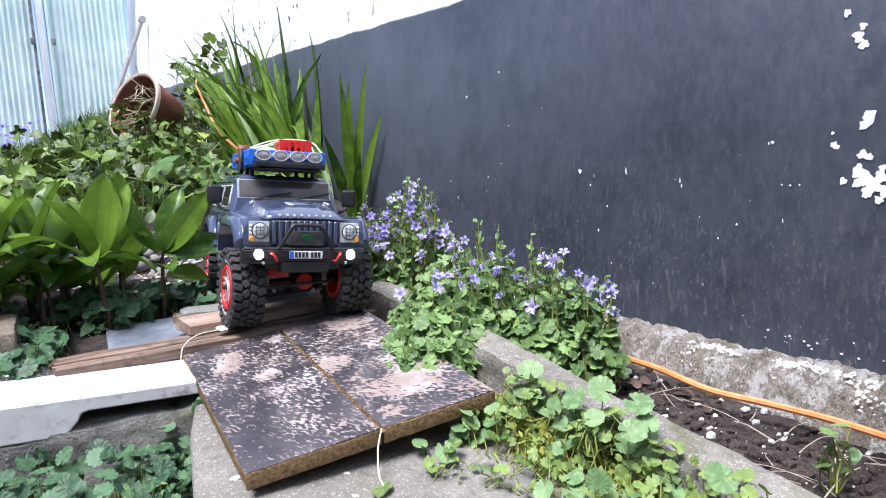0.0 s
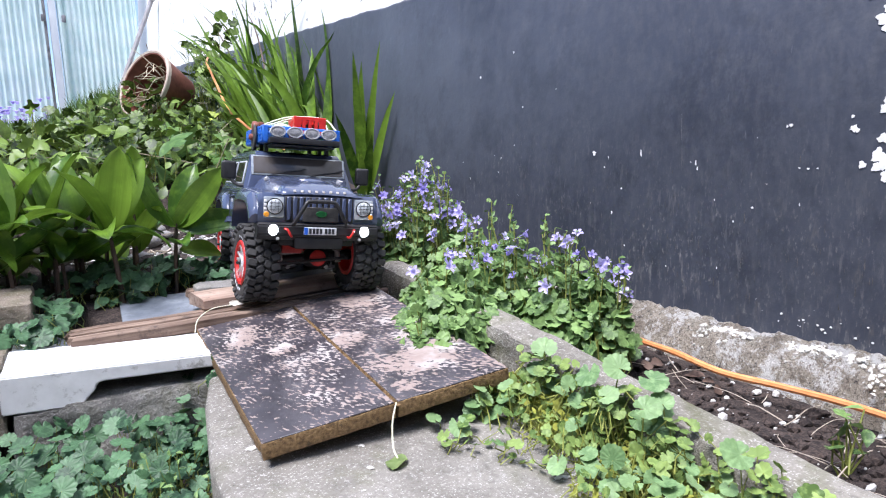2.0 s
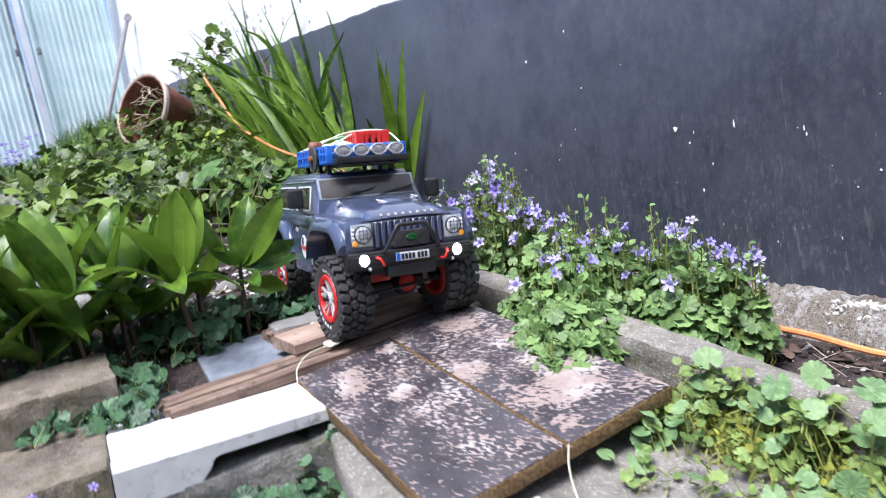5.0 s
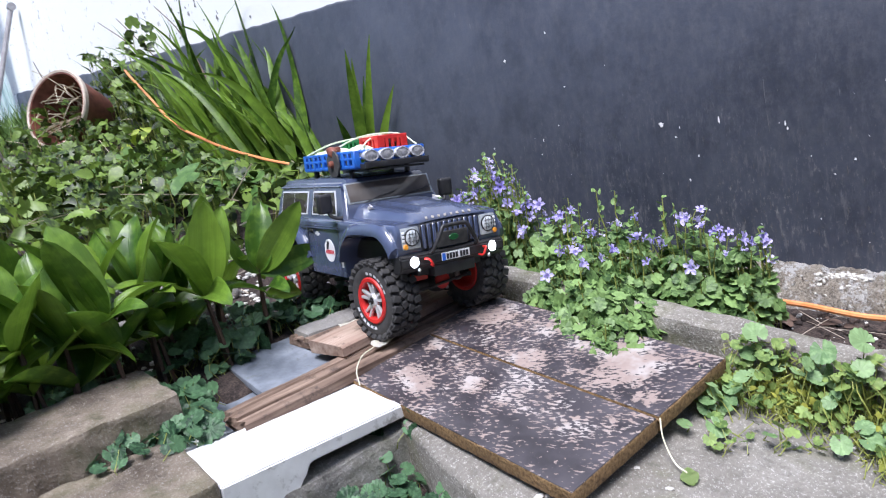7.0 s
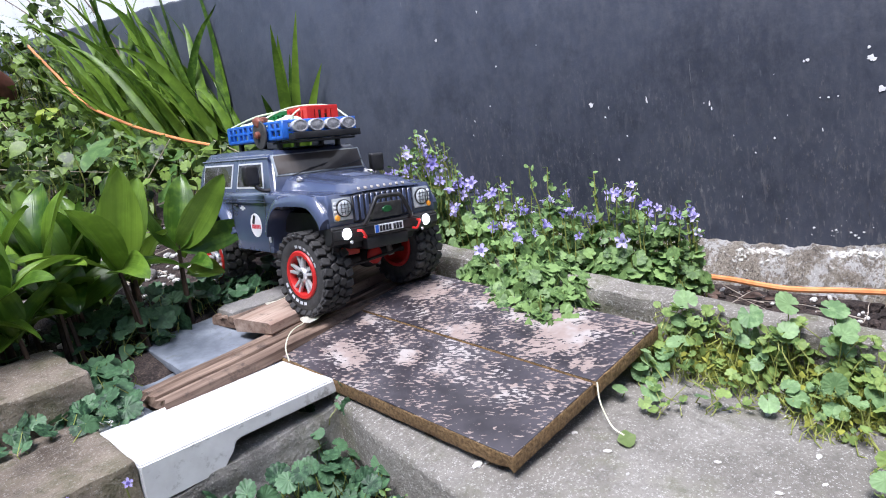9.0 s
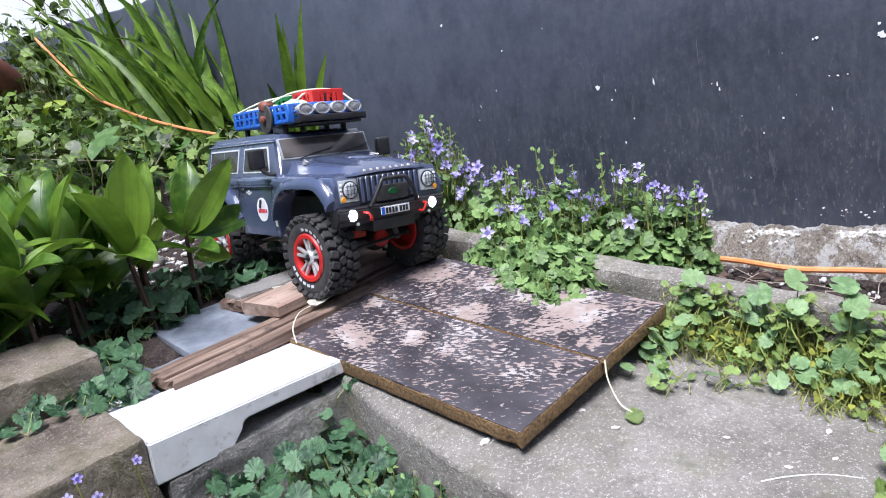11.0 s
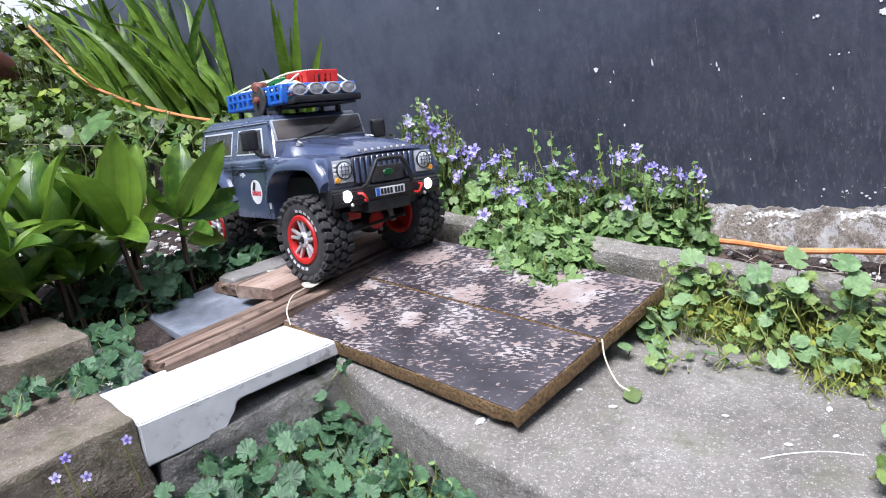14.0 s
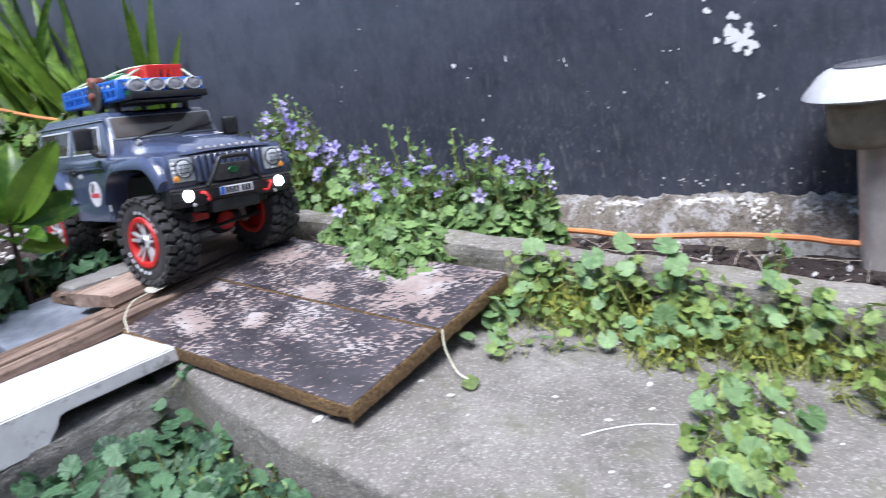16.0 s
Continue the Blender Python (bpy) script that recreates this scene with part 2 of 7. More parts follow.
M = {
    "dark": dark_paint(), "white_wall": white_wall(),
    "slab": concrete("slab_concrete", (0.155, 0.143, 0.123), (0.27, 0.254, 0.225), 0.5, 0.35, grit=0.6),
    "kerb": concrete("kerb_concrete", (0.16, 0.146, 0.122), (0.32, 0.298, 0.258), 0.7, 0.6, 0.002, grit=0.6),
    "footing": rubble(),
    "tier": concrete("tier_concrete", (0.2, 0.19, 0.18), (0.3, 0.29, 0.28), 0.25, 0.2),
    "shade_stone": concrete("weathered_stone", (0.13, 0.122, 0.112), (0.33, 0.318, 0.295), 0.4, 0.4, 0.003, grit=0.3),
    "block": concrete("block_stone", (0.075, 0.056, 0.04), (0.3, 0.25, 0.195), 0.35, 0.4, 0.003, grit=0.3),
    "soil": plain("soil", (0.016, 0.011, 0.01), (0.1, 0.072, 0.06), 330, 0.95, 0.006, stain=((0.012, 0.008, 0.0075), 70, 0.47)),
    "board_a": flaked_board("flaked_board_dark", 0.065, ((-0.02, 0.125, 0.03), (-0.024, 0.085, 0.026), (0.012, 0.02, 0.022), (0.05, 0.15, 0.02)), -62),
    "board_b": flaked_board("flaked_board_worn", 0.085, ((-0.02, -0.11, 0.05), (0.03, -0.1, 0.04), (-0.045, 0.0, 0.03), (0.045, 0.02, 0.035), (0.02, 0.14, 0.04), (-0.045, -0.165, 0.02)), -48),
    "board_edge": plain("board_edge", (0.12, 0.07, 0.03), (0.3, 0.19, 0.085), 260, 0.85, 0.004, stain=((0.06, 0.04, 0.022), 90, 0.56)),
    "marble": plain("marble", (0.84, 0.845, 0.85), (0.7, 0.7, 0.7), 30, 0.34, 0.0006, big=9, stain=((0.3, 0.29, 0.27), 26, 0.56)),
    "wood": plain("weathered_wood", (0.27, 0.175, 0.13), (0.5, 0.385, 0.31), 90, 0.8, 0.002, stretch=(0.06, 1, 1), big=14, stain=((0.12, 0.085, 0.065), 30, 0.58)),
    "wood_dark": plain("damp_wood", (0.085, 0.048, 0.032), (0.34, 0.245, 0.185), 90, 0.75, 0.0022, stretch=(0.06, 1, 1), big=14, stain=((0.055, 0.037, 0.03), 34, 0.55)),
    "slate": plain("slate", (0.15, 0.17, 0.205), (0.25, 0.28, 0.325), 50, 0.5, 0.0008, stain=((0.11, 0.115, 0.11), 34, 0.58)),
    "dry_leaf": plain("bleached_leaf", (0.86, 0.85, 0.78), (0.76, 0.73, 0.62), 70, 0.6, 0.0005),
    "pale_leaf": plain("pale_green_leaf", (0.22, 0.32, 0.1), (0.34, 0.43, 0.18), 70, 0.55),
    "stalk": plain("pale_stalk", (0.62, 0.6, 0.42), (0.75, 0.74, 0.6), 70, 0.6),
    "cable": plain("orange_cable", (0.72, 0.25, 0.08), (0.85, 0.36, 0.15), 80, 0.42),
    "twig": plain("dry_twig", (0.4, 0.33, 0.26), (0.6, 0.53, 0.44), 150, 0.85, 0.001),
    "litter": plain("dead_leaf", (0.07, 0.042, 0.032), (0.18, 0.12, 0.09), 60, 0.7, 0.001),
    "pebble": plain("pebble", (0.45, 0.43, 0.4), (0.78, 0.77, 0.74), 120, 0.8),
    "scuff": plain("scuffed_paint", (0.09, 0.095, 0.105), (0.19, 0.19, 0.2), 200, 0.8),
    "streak": plain("chalky_streak", (0.06, 0.06, 0.063), (0.125, 0.12, 0.12), 300, 0.85),
    "crust": plain("lime_crust", (0.78, 0.76, 0.71), (0.5, 0.47, 0.41), 260, 0.95, 0.002, big=40),
    "chip": plain("bare_plaster", (0.83, 0.83, 0.82), (0.72, 0.72, 0.72), 80, 0.9, 0.001),
    "lily": leaf_mat("lily_leaf", (0.032, 0.092, 0.01), (0.18, 0.3, 0.036), 0.3, 30, 0.0003, 0.27, 0.0009, deep=1.2),
    "iris": leaf_mat("iris_leaf", (0.03, 0.08, 0.008), (0.16, 0.27, 0.03), 0.42, 40, 0.0003, 0.25),
    "bell": leaf_mat("bellflower_leaf", (0.032, 0.078, 0.02), (0.22, 0.345, 0.115), 0.5, 160),
    "ivy": leaf_mat("ground_ivy_leaf", (0.012, 0.04, 0.018), (0.095, 0.195, 0.092), 0.5, 160, deep=1.5),
    "weed": leaf_mat("weed_leaf", (0.06, 0.12, 0.028), (0.25, 0.345, 0.1), 0.55, 160),
    "scallop": leaf_mat("scalloped_leaf", (0.11, 0.205, 0.08), (0.23, 0.345, 0.155), 0.5, 130),
    "vine": leaf_mat("vine_leaf", (0.05, 0.12, 0.025), (0.12, 0.21, 0.055), 0.5, 70),
    "moss": leaf_mat("moss", (0.15, 0.17, 0.024), (0.31, 0.32, 0.055), 0.8, 200),
    # bank_leaf: near-black dark tone, weighted by deep, paints the shade between leaves
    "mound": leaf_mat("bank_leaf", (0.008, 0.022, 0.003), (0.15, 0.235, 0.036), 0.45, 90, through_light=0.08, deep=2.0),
    "grass": leaf_mat("grass_blade", (0.05, 0.11, 0.02), (0.15, 0.24, 0.06), 0.6, 60),
    "stem": plain("green_stem", (0.17, 0.21, 0.04), (0.34, 0.36, 0.09), 60, 0.6),
    "lily_stem": plain("lily_stem", (0.035, 0.024, 0.018), (0.1, 0.06, 0.04), 60, 0.6),
    "violet": leaf_mat("violet_petal", (0.27, 0.21, 0.7), (0.7, 0.64, 0.95), 0.6, 200, 0.0003, 0.35),
    "yellow": leaf_mat("yellow_leaf", (0.3, 0.4, 0.03), (0.42, 0.52, 0.06), 0.5, 120),
    "clay": plain("brown_pot", (0.15, 0.045, 0.03), (0.26, 0.09, 0.06), 40, 0.5),
    "rim": plain("pot_rim", (0.5, 0.4, 0.32), (0.7, 0.6, 0.5), 40, 0.6),
    "straw": plain("dead_stem", (0.4, 0.33, 0.22), (0.62, 0.55, 0.42), 90, 0.85),
    "tin": plain("pale_green_paint", (0.68, 0.85, 0.82), (0.82, 0.93, 0.91), 12, 0.5, 0.0, big=2.5),
    "rust": plain("grimy_steel", (0.09, 0.09, 0.1), (0.3, 0.29, 0.3), 30, 0.7),
    "pole": plain("grey_pole", (0.32, 0.3, 0.3), (0.44, 0.42, 0.42), 40, 0.5),
    "white_box": plain("white_board", (0.82, 0.84, 0.86), (0.78, 0.8, 0.82), 20, 0.6),
    "steel": plain("brushed_steel", (0.76, 0.77, 0.79), (0.86, 0.86, 0.88), 60, 0.36, 0, 0.35),
    "lamp_body": plain("aged_bronze_plastic", (0.22, 0.18, 0.13), (0.36, 0.31, 0.24), 50, 0.55),
    "lamp_pole": plain("dull_metal", (0.5, 0.46, 0.43), (0.64, 0.6, 0.57), 40, 0.4, 0, 0.4),
    "solar": plain("solar_cell", (0.1, 0.105, 0.115), (0.15, 0.155, 0.165), 30, 0.3),
    "body": plain("blue_grey_lacquer", (0.062, 0.08, 0.142), (0.072, 0.092, 0.16), 30, 0.2, 0.0, spec=0.7),
    "black": plain("black_plastic", (0.012, 0.012, 0.014), (0.028, 0.028, 0.03), 60, 0.45),
    "rubber": plain("rubber", (0.03, 0.03, 0.031), (0.065, 0.063, 0.06), 120, 0.75, 0.0008),
    "red": plain("red_plastic", (0.55, 0.02, 0.02), (0.68, 0.04, 0.03), 50, 0.35),
    "green": plain("green_plastic", (0.01, 0.13, 0.035), (0.015, 0.18, 0.05), 50, 0.35),
    "blue": plain("blue_plastic", (0.015, 0.11, 0.5), (0.03, 0.17, 0.62), 50, 0.35),
    "chrome": plain("chrome", (0.78, 0.78, 0.79), (0.86, 0.86, 0.87), 50, 0.24, 0, 0.55),
    "glass": plain("tinted_glass", (0.03, 0.027, 0.026), (0.05, 0.045, 0.042), 20, 0.05),
    "screen": plain("smoky_glass", (0.085, 0.074, 0.066), (0.125, 0.11, 0.1), 20, 0.06),
    "trim": plain("pale_trim", (0.55, 0.57, 0.6), (0.66, 0.68, 0.7), 50, 0.4),
    "sticker": plain("white_sticker", (0.82, 0.82, 0.83), (0.76, 0.76, 0.78), 50, 0.4),
    "ink": plain("black_ink", (0.02, 0.02, 0.025), (0.03, 0.03, 0.035), 50, 0.5),
    "ink_red": plain("red_ink", (0.5, 0.03, 0.05), (0.6, 0.05, 0.07), 50, 0.5),
    "ink_blue": plain("blue_ink", (0.02, 0.12, 0.6), (0.03, 0.16, 0.7), 50, 0.5),
    "bezel": plain("headlamp_bezel", (0.4, 0.44, 0.46), (0.56, 0.6, 0.62), 120, 0.14, 0.0, 0.4),
    "reflector": plain("lamp_glass", (0.22, 0.22, 0.225), (0.42, 0.42, 0.43), 240, 0.12, 0.001),
    "lens": plain("clear_lens", (0.4, 0.44, 0.46), (0.75, 0.78, 0.8), 200, 0.08, 0.001),
    "amber": plain("amber_lens", (0.8, 0.3, 0.02), (0.85, 0.36, 0.04), 60, 0.3),
    "cloth": plain("pale_green_cloth", (0.62, 0.72, 0.5), (0.78, 0.84, 0.7), 60, 0.8, 0.001),
    "led": glow("white_led", (0.9, 0.95, 1.0), 22.0), "led_red": glow("red_led", (1.0, 0.05, 0.02), 4.0),
}
M["body"].node_tree.nodes["Principled BSDF"].inputs["Coat Weight"].default_value = 0.7
M["body"].node_tree.nodes["Principled BSDF"].inputs["Coat Roughness"].default_value = 0.12


# ---- building blocks ----
def link(name, bm, material, parent=None, label="", smooth=True):
    me = bpy.data.meshes.new(name)
    bm.to_mesh(me)
    bm.free()
    for mm in (material if isinstance(material, (list, tuple)) else [material]):
        me.materials.append(mm)
    if smooth:
        me.polygons.foreach_set("use_smooth", [True] * len(me.polygons))
        me.set_sharp_from_angle(angle=radians(38))
    ob = new(name, me)
    ob.parent = parent
    if label:
        tagged(ob, label)
    return ob


def part(name, bm, material, parent, label=""):
    return link(name, bm, material, parent, label)


def thing(name, m, label, category, group="", kind=""):
    ob = new(name)
    ob.empty_display_size = 0.02
    ob.matrix_world = m
    return tagged(ob, label, category, group, kind)


def box(bm, sx, sy, sz, m=Matrix(), bevel=0.0, seg=2):
    r = bmesh.ops.create_cube(bm, size=1, matrix=m @ Matrix.Diagonal((sx, sy, sz, 1)))
    if bevel:
        edges = list({e for v in r["verts"] for e in v.link_edges})
        bmesh.ops.bevel(bm, geom=edges, offset=bevel, segments=seg, affect="EDGES", profile=0.6)


def rough_box(sx, sy, sz, bevel=0.004, cuts=8, rough=0.002, scale=25, seed=0.0):
    """A worn block: rounded, cut up and pushed about a little."""
    bm = bmesh.new()
    box(bm, sx, sy, sz, bevel=bevel)
    longest = max(sx, sy, sz)
    for axis, size in enumerate((sx, sy, sz)):
        k = max(1, int(cuts * size / longest))
        for i in range(1, k):
            co = [0, 0, 0]
            no = [0, 0, 0]
            co[axis], no[axis] = -size / 2 + size * i / k, 1
            bmesh.ops.bisect_plane(bm, geom=bm.verts[:] + bm.edges[:] + bm.faces[:], plane_co=co, plane_no=no)
    for v in bm.verts:
        d = noise.noise_vector(v.co * scale + Vector((seed, seed * 2, 0)))
        v.co += d * rough
    return bm


def lathe(bm, profile, seg=24, m=Matrix(), caps=True):
    """Profile of (radius, z) turned about z."""
    rings = []
    for r, z in profile:
        rings.append([bm.verts.new(m @ Vector((r * math.cos(2 * math.pi * i / seg), r * math.sin(2 * math.pi * i / seg), z))) for i in range(seg)])
    for a, b in zip(rings, rings[1:]):
        for i in range(seg):
            bm.faces.new((a[i], a[(i + 1) % seg], b[(i + 1) % seg], b[i]))
    if caps:
        bm.faces.new(list(reversed(rings[0])))
        bm.faces.new(rings[-1])


def tube(bm, pts, r, seg=6, r_end=None):
    pts = [Vector(p) for p in pts]
    rings = []
    for i, p in enumerate(pts):
        d = (pts[min(i + 1, len(pts) - 1)] - pts[max(i - 1, 0)]).normalized()
        a = d.orthogonal().normalized() if not rings else (ax - d * ax.dot(d)).normalized()
        ax, b = a, d.cross(a)
        rr = r if r_end is None else r + (r_end - r) * i / (len(pts) - 1)
        rings.append([bm.verts.new(p + a * rr * math.cos(2 * math.pi * k / seg) + b * rr * math.sin(2 * math.pi * k / seg)) for k in range(seg)])
    for u, w in zip(rings, rings[1:]):
        for k in range(seg):
            bm.faces.new((u[k], u[(k + 1) % seg], w[(k + 1) % seg], w[k]))
    bm.faces.new(list(reversed(rings[0])))
    bm.faces.new(rings[-1])


def smooth_line(pts, n=8):
    """Points along a Catmull-Rom curve through pts."""
    p = [Vector(q) for q in pts]
    p = [2 * p[0] - p[1]] + p + [2 * p[-1] - p[-2]]
    out = []
    for i in range(1, len(p) - 2):
        for k in range(n):
            t = k / n
            out.append(0.5 * (2 * p[i] + (p[i + 1] - p[i - 1]) * t + (2 * p[i - 1] - 5 * p[i] + 4 * p[i + 1] - p[i + 2]) * t * t + (3 * p[i] - p[i - 1] - 3 * p[i + 1] + p[i + 2]) * t ** 3))
    return out + [p[-2]]


def prism(bm, poly, y0, y1, m=Matrix()):
    """A polygon in x and z pulled from y0 to y1."""
    a = [bm.verts.new(m @ Vector((x, y0, z))) for x, z in poly]
    b = [bm.verts.new(m @ Vector((x, y1, z))) for x, z in poly]
    fs = [bm.faces.new(a), bm.faces.new(list(reversed(b)))]
    n = len(poly)
    for i in range(n):
        fs.append(bm.faces.new((a[i], b[i], b[(i + 1) % n], a[(i + 1) % n])))
    bmesh.ops.recalc_face_normals(bm, faces=fs)
    return a, b


def from_lists(name, verts, faces, material, parent=None, label=""):
    me = bpy.data.meshes.new(name)
    me.from_pydata(verts, [], faces)
    me.materials.append(material)
    me.polygons.foreach_set("use_smooth", [True] * len(me.polygons))
    ob = new(name, me)
    ob.parent = parent
    if label:
        tagged(ob, label)
    return ob


# ---- the ground ----
def lerp_table(v, table):
    for (a, p), (b, q) in zip(table, table[1:]):
        if v <= b:
            return p + (q - p) * max(0.0, (v - a) / (b - a))
    return table[-1][1]


BANK = ((1.2, 0.12), (1.42, 0.155), (1.6, 0.25), (1.8, 0.3), (2.2, 0.355), (2.7, 0.44), (3.1, 0.58), (4.0, 0.71), (5.0, 0.77), (9.0, 0.9), (400, 1.0))


def height(x, y):
    rough = noise.noise(Vector((x * 9, y * 9, 0))) * 0.008 + noise.noise(Vector((x * 35, y * 35, 3))) * 0.004
    if x > 0.79:
        low = 0.045 + 0.1 * (max(y, -0.3) - 0.78)
    elif x > 0.4:
        low = -0.02 + 0.13 * (min(max(y, 0), 1.2) - 0.72)
    else:
        low = -0.015
    k = min(1.0, max(0.0, (y - (1.12 if x > 0.3 else 1.24)) / 0.12))
    high = lerp_table(y, BANK)
    if y > 2.1:
        left, far = min(1.0, max(0.0, (0.78 - x) / 0.45)), min(1.0, (y - 2.1) / 1.3)
        high -= 0.15 * left * left * (3 - 2 * left) * far * far * (3 - 2 * far)
    if y > 1.5:
        high += noise.noise(Vector((x * 2.2, y * 2.2, 7))) * 0.05
    return low + (high - low) * k * k * (3 - 2 * k) + rough


def axis_steps(fine0, fine1, step, far):
    out = [fine0 + step * i for i in range(int((fine1 - fine0) / step) + 1)]
    d, p, q = step, fine0, out[-1]
    lo, hi = [], []
    while p > -far or q < far:
        d *= 1.35
        p, q = p - d, q + d
        lo.append(p)
        hi.append(q)
    return lo[::-1] + out + hi


def build_ground():
    xs, ys = axis_steps(-0.6, 1.2, 0.018, 300), axis_steps(0.0, 2.4, 0.018, 300)
    verts = [(x, y, height(x, y)) for y in ys for x in xs]
    w = len(xs)
    faces = [(j * w + i, j * w + i + 1, (j + 1) * w + i + 1, (j + 1) * w + i) for j in range(len(ys) - 1) for i in range(w - 1)]
    tagged(from_lists("ground", verts, faces, M["soil"]), "dark crumbly garden soil sloping up to a bank", "ground", kind="structure")


build_ground()


def wall_x(y, z):
    return 1.065 + 0.075 * z - 0.012 * (y - 0.6)


def paint_top(y):
    return 0.612 + 0.082 * y + 0.006 * noise.noise(Vector((y * 9, 0, 0))) + 0.003 * noise.noise(Vector((y * 40, 1, 0)))


def build_wall():
    """House wall: white masonry behind, a proud coat of dark render below, footing at its foot."""
    bm = bmesh.new()
    ys = (-40, 0.0, 2.0, 5.06, 5.3)
    front = [[bm.verts.new((wall_x(y, z) + 0.012, y, z)) for z in (-0.4, 4.5)] for y in ys]
    back = [[bm.verts.new((wall_x(y, z) + 0.36, y, z)) for z in (-0.4, 4.5)] for y in ys]
    for g, flip in ((front, True), (back, False)):
        for a, b in zip(g, g[1:]):
            q = (a[0], b[0], b[1], a[1])
            bm.faces.new(tuple(reversed(q)) if flip else q)
    for a, b in ((front[0], back[0]), (back[-1], front[-1])):
        bm.faces.new((a[0], a[1], b[1], b[0]))
    for i in range(len(ys) - 1):
        bm.faces.new((front[i][1], front[i + 1][1], back[i + 1][1], back[i][1]))
    bmesh.ops.recalc_face_normals(bm, faces=bm.faces)
    wall = tagged(link("wall_east", bm, M["white_wall"]), "white painted masonry wall with flaking spots", "wall", kind="structure")
    ys = [-3 + 0.5 * i for i in range(6)] + [0.02 * i for i in range(1, 251)]
    verts, faces = [], []
    for y in ys:
        top = paint_top(y)
        for z, d in ((-0.2, 0.0), (0.1, 0.0), (0.3, 0.0), (top - 0.006, 0.0), (top, 0.006), (top, 0.03)):
            wob = 0.0006 * noise.noise(Vector((y * 4, z * 4, 2)))
            verts.append((wall_x(y, z) + d + wob * (d < 0.01), y, z))
    for i in range(len(ys) - 1):
        for k in range(5):
            faces.append((i * 6 + k, i * 6 + k + 1, i * 6 + k + 7, i * 6 + k + 6))
    tagged(from_lists("lower_render", verts, faces, M["dark"], wall), "blue-black painted render, chalky and chipped")
    return wall


WALL = build_wall()


def chip_spot(verts, faces, y, z, size, seed, tall=1.0, lean=0.0):
    """A ragged flake lying on the wall, its rim cut back in small bites."""
    rnd = random.Random(seed)
    n = 18 if size > 0.003 else 9
    base, proud = len(verts), 0.0009 + 0.0003 * rnd.random()
    p1, p2 = rnd.uniform(0, 6.28), rnd.uniform(0, 6.28)
    for i in range(n):
        a = 2 * math.pi * i / n
        r = size * (0.9 + 0.14 * math.sin(3 * a + p1) + 0.1 * math.sin(5 * a + p2) + 0.16 * rnd.uniform(-1, 1))
        zz = r * math.sin(a) * tall
        yy, zz = y + r * math.cos(a) + zz * lean, z + zz
        verts.append((wall_x(yy, zz) - proud, yy, zz))
    verts.append((wall_x(y, z) - proud - 0.0003, y, z))
    for i in range(n):
        faces.append((base + i, base + n, base + (i + 1) % n))


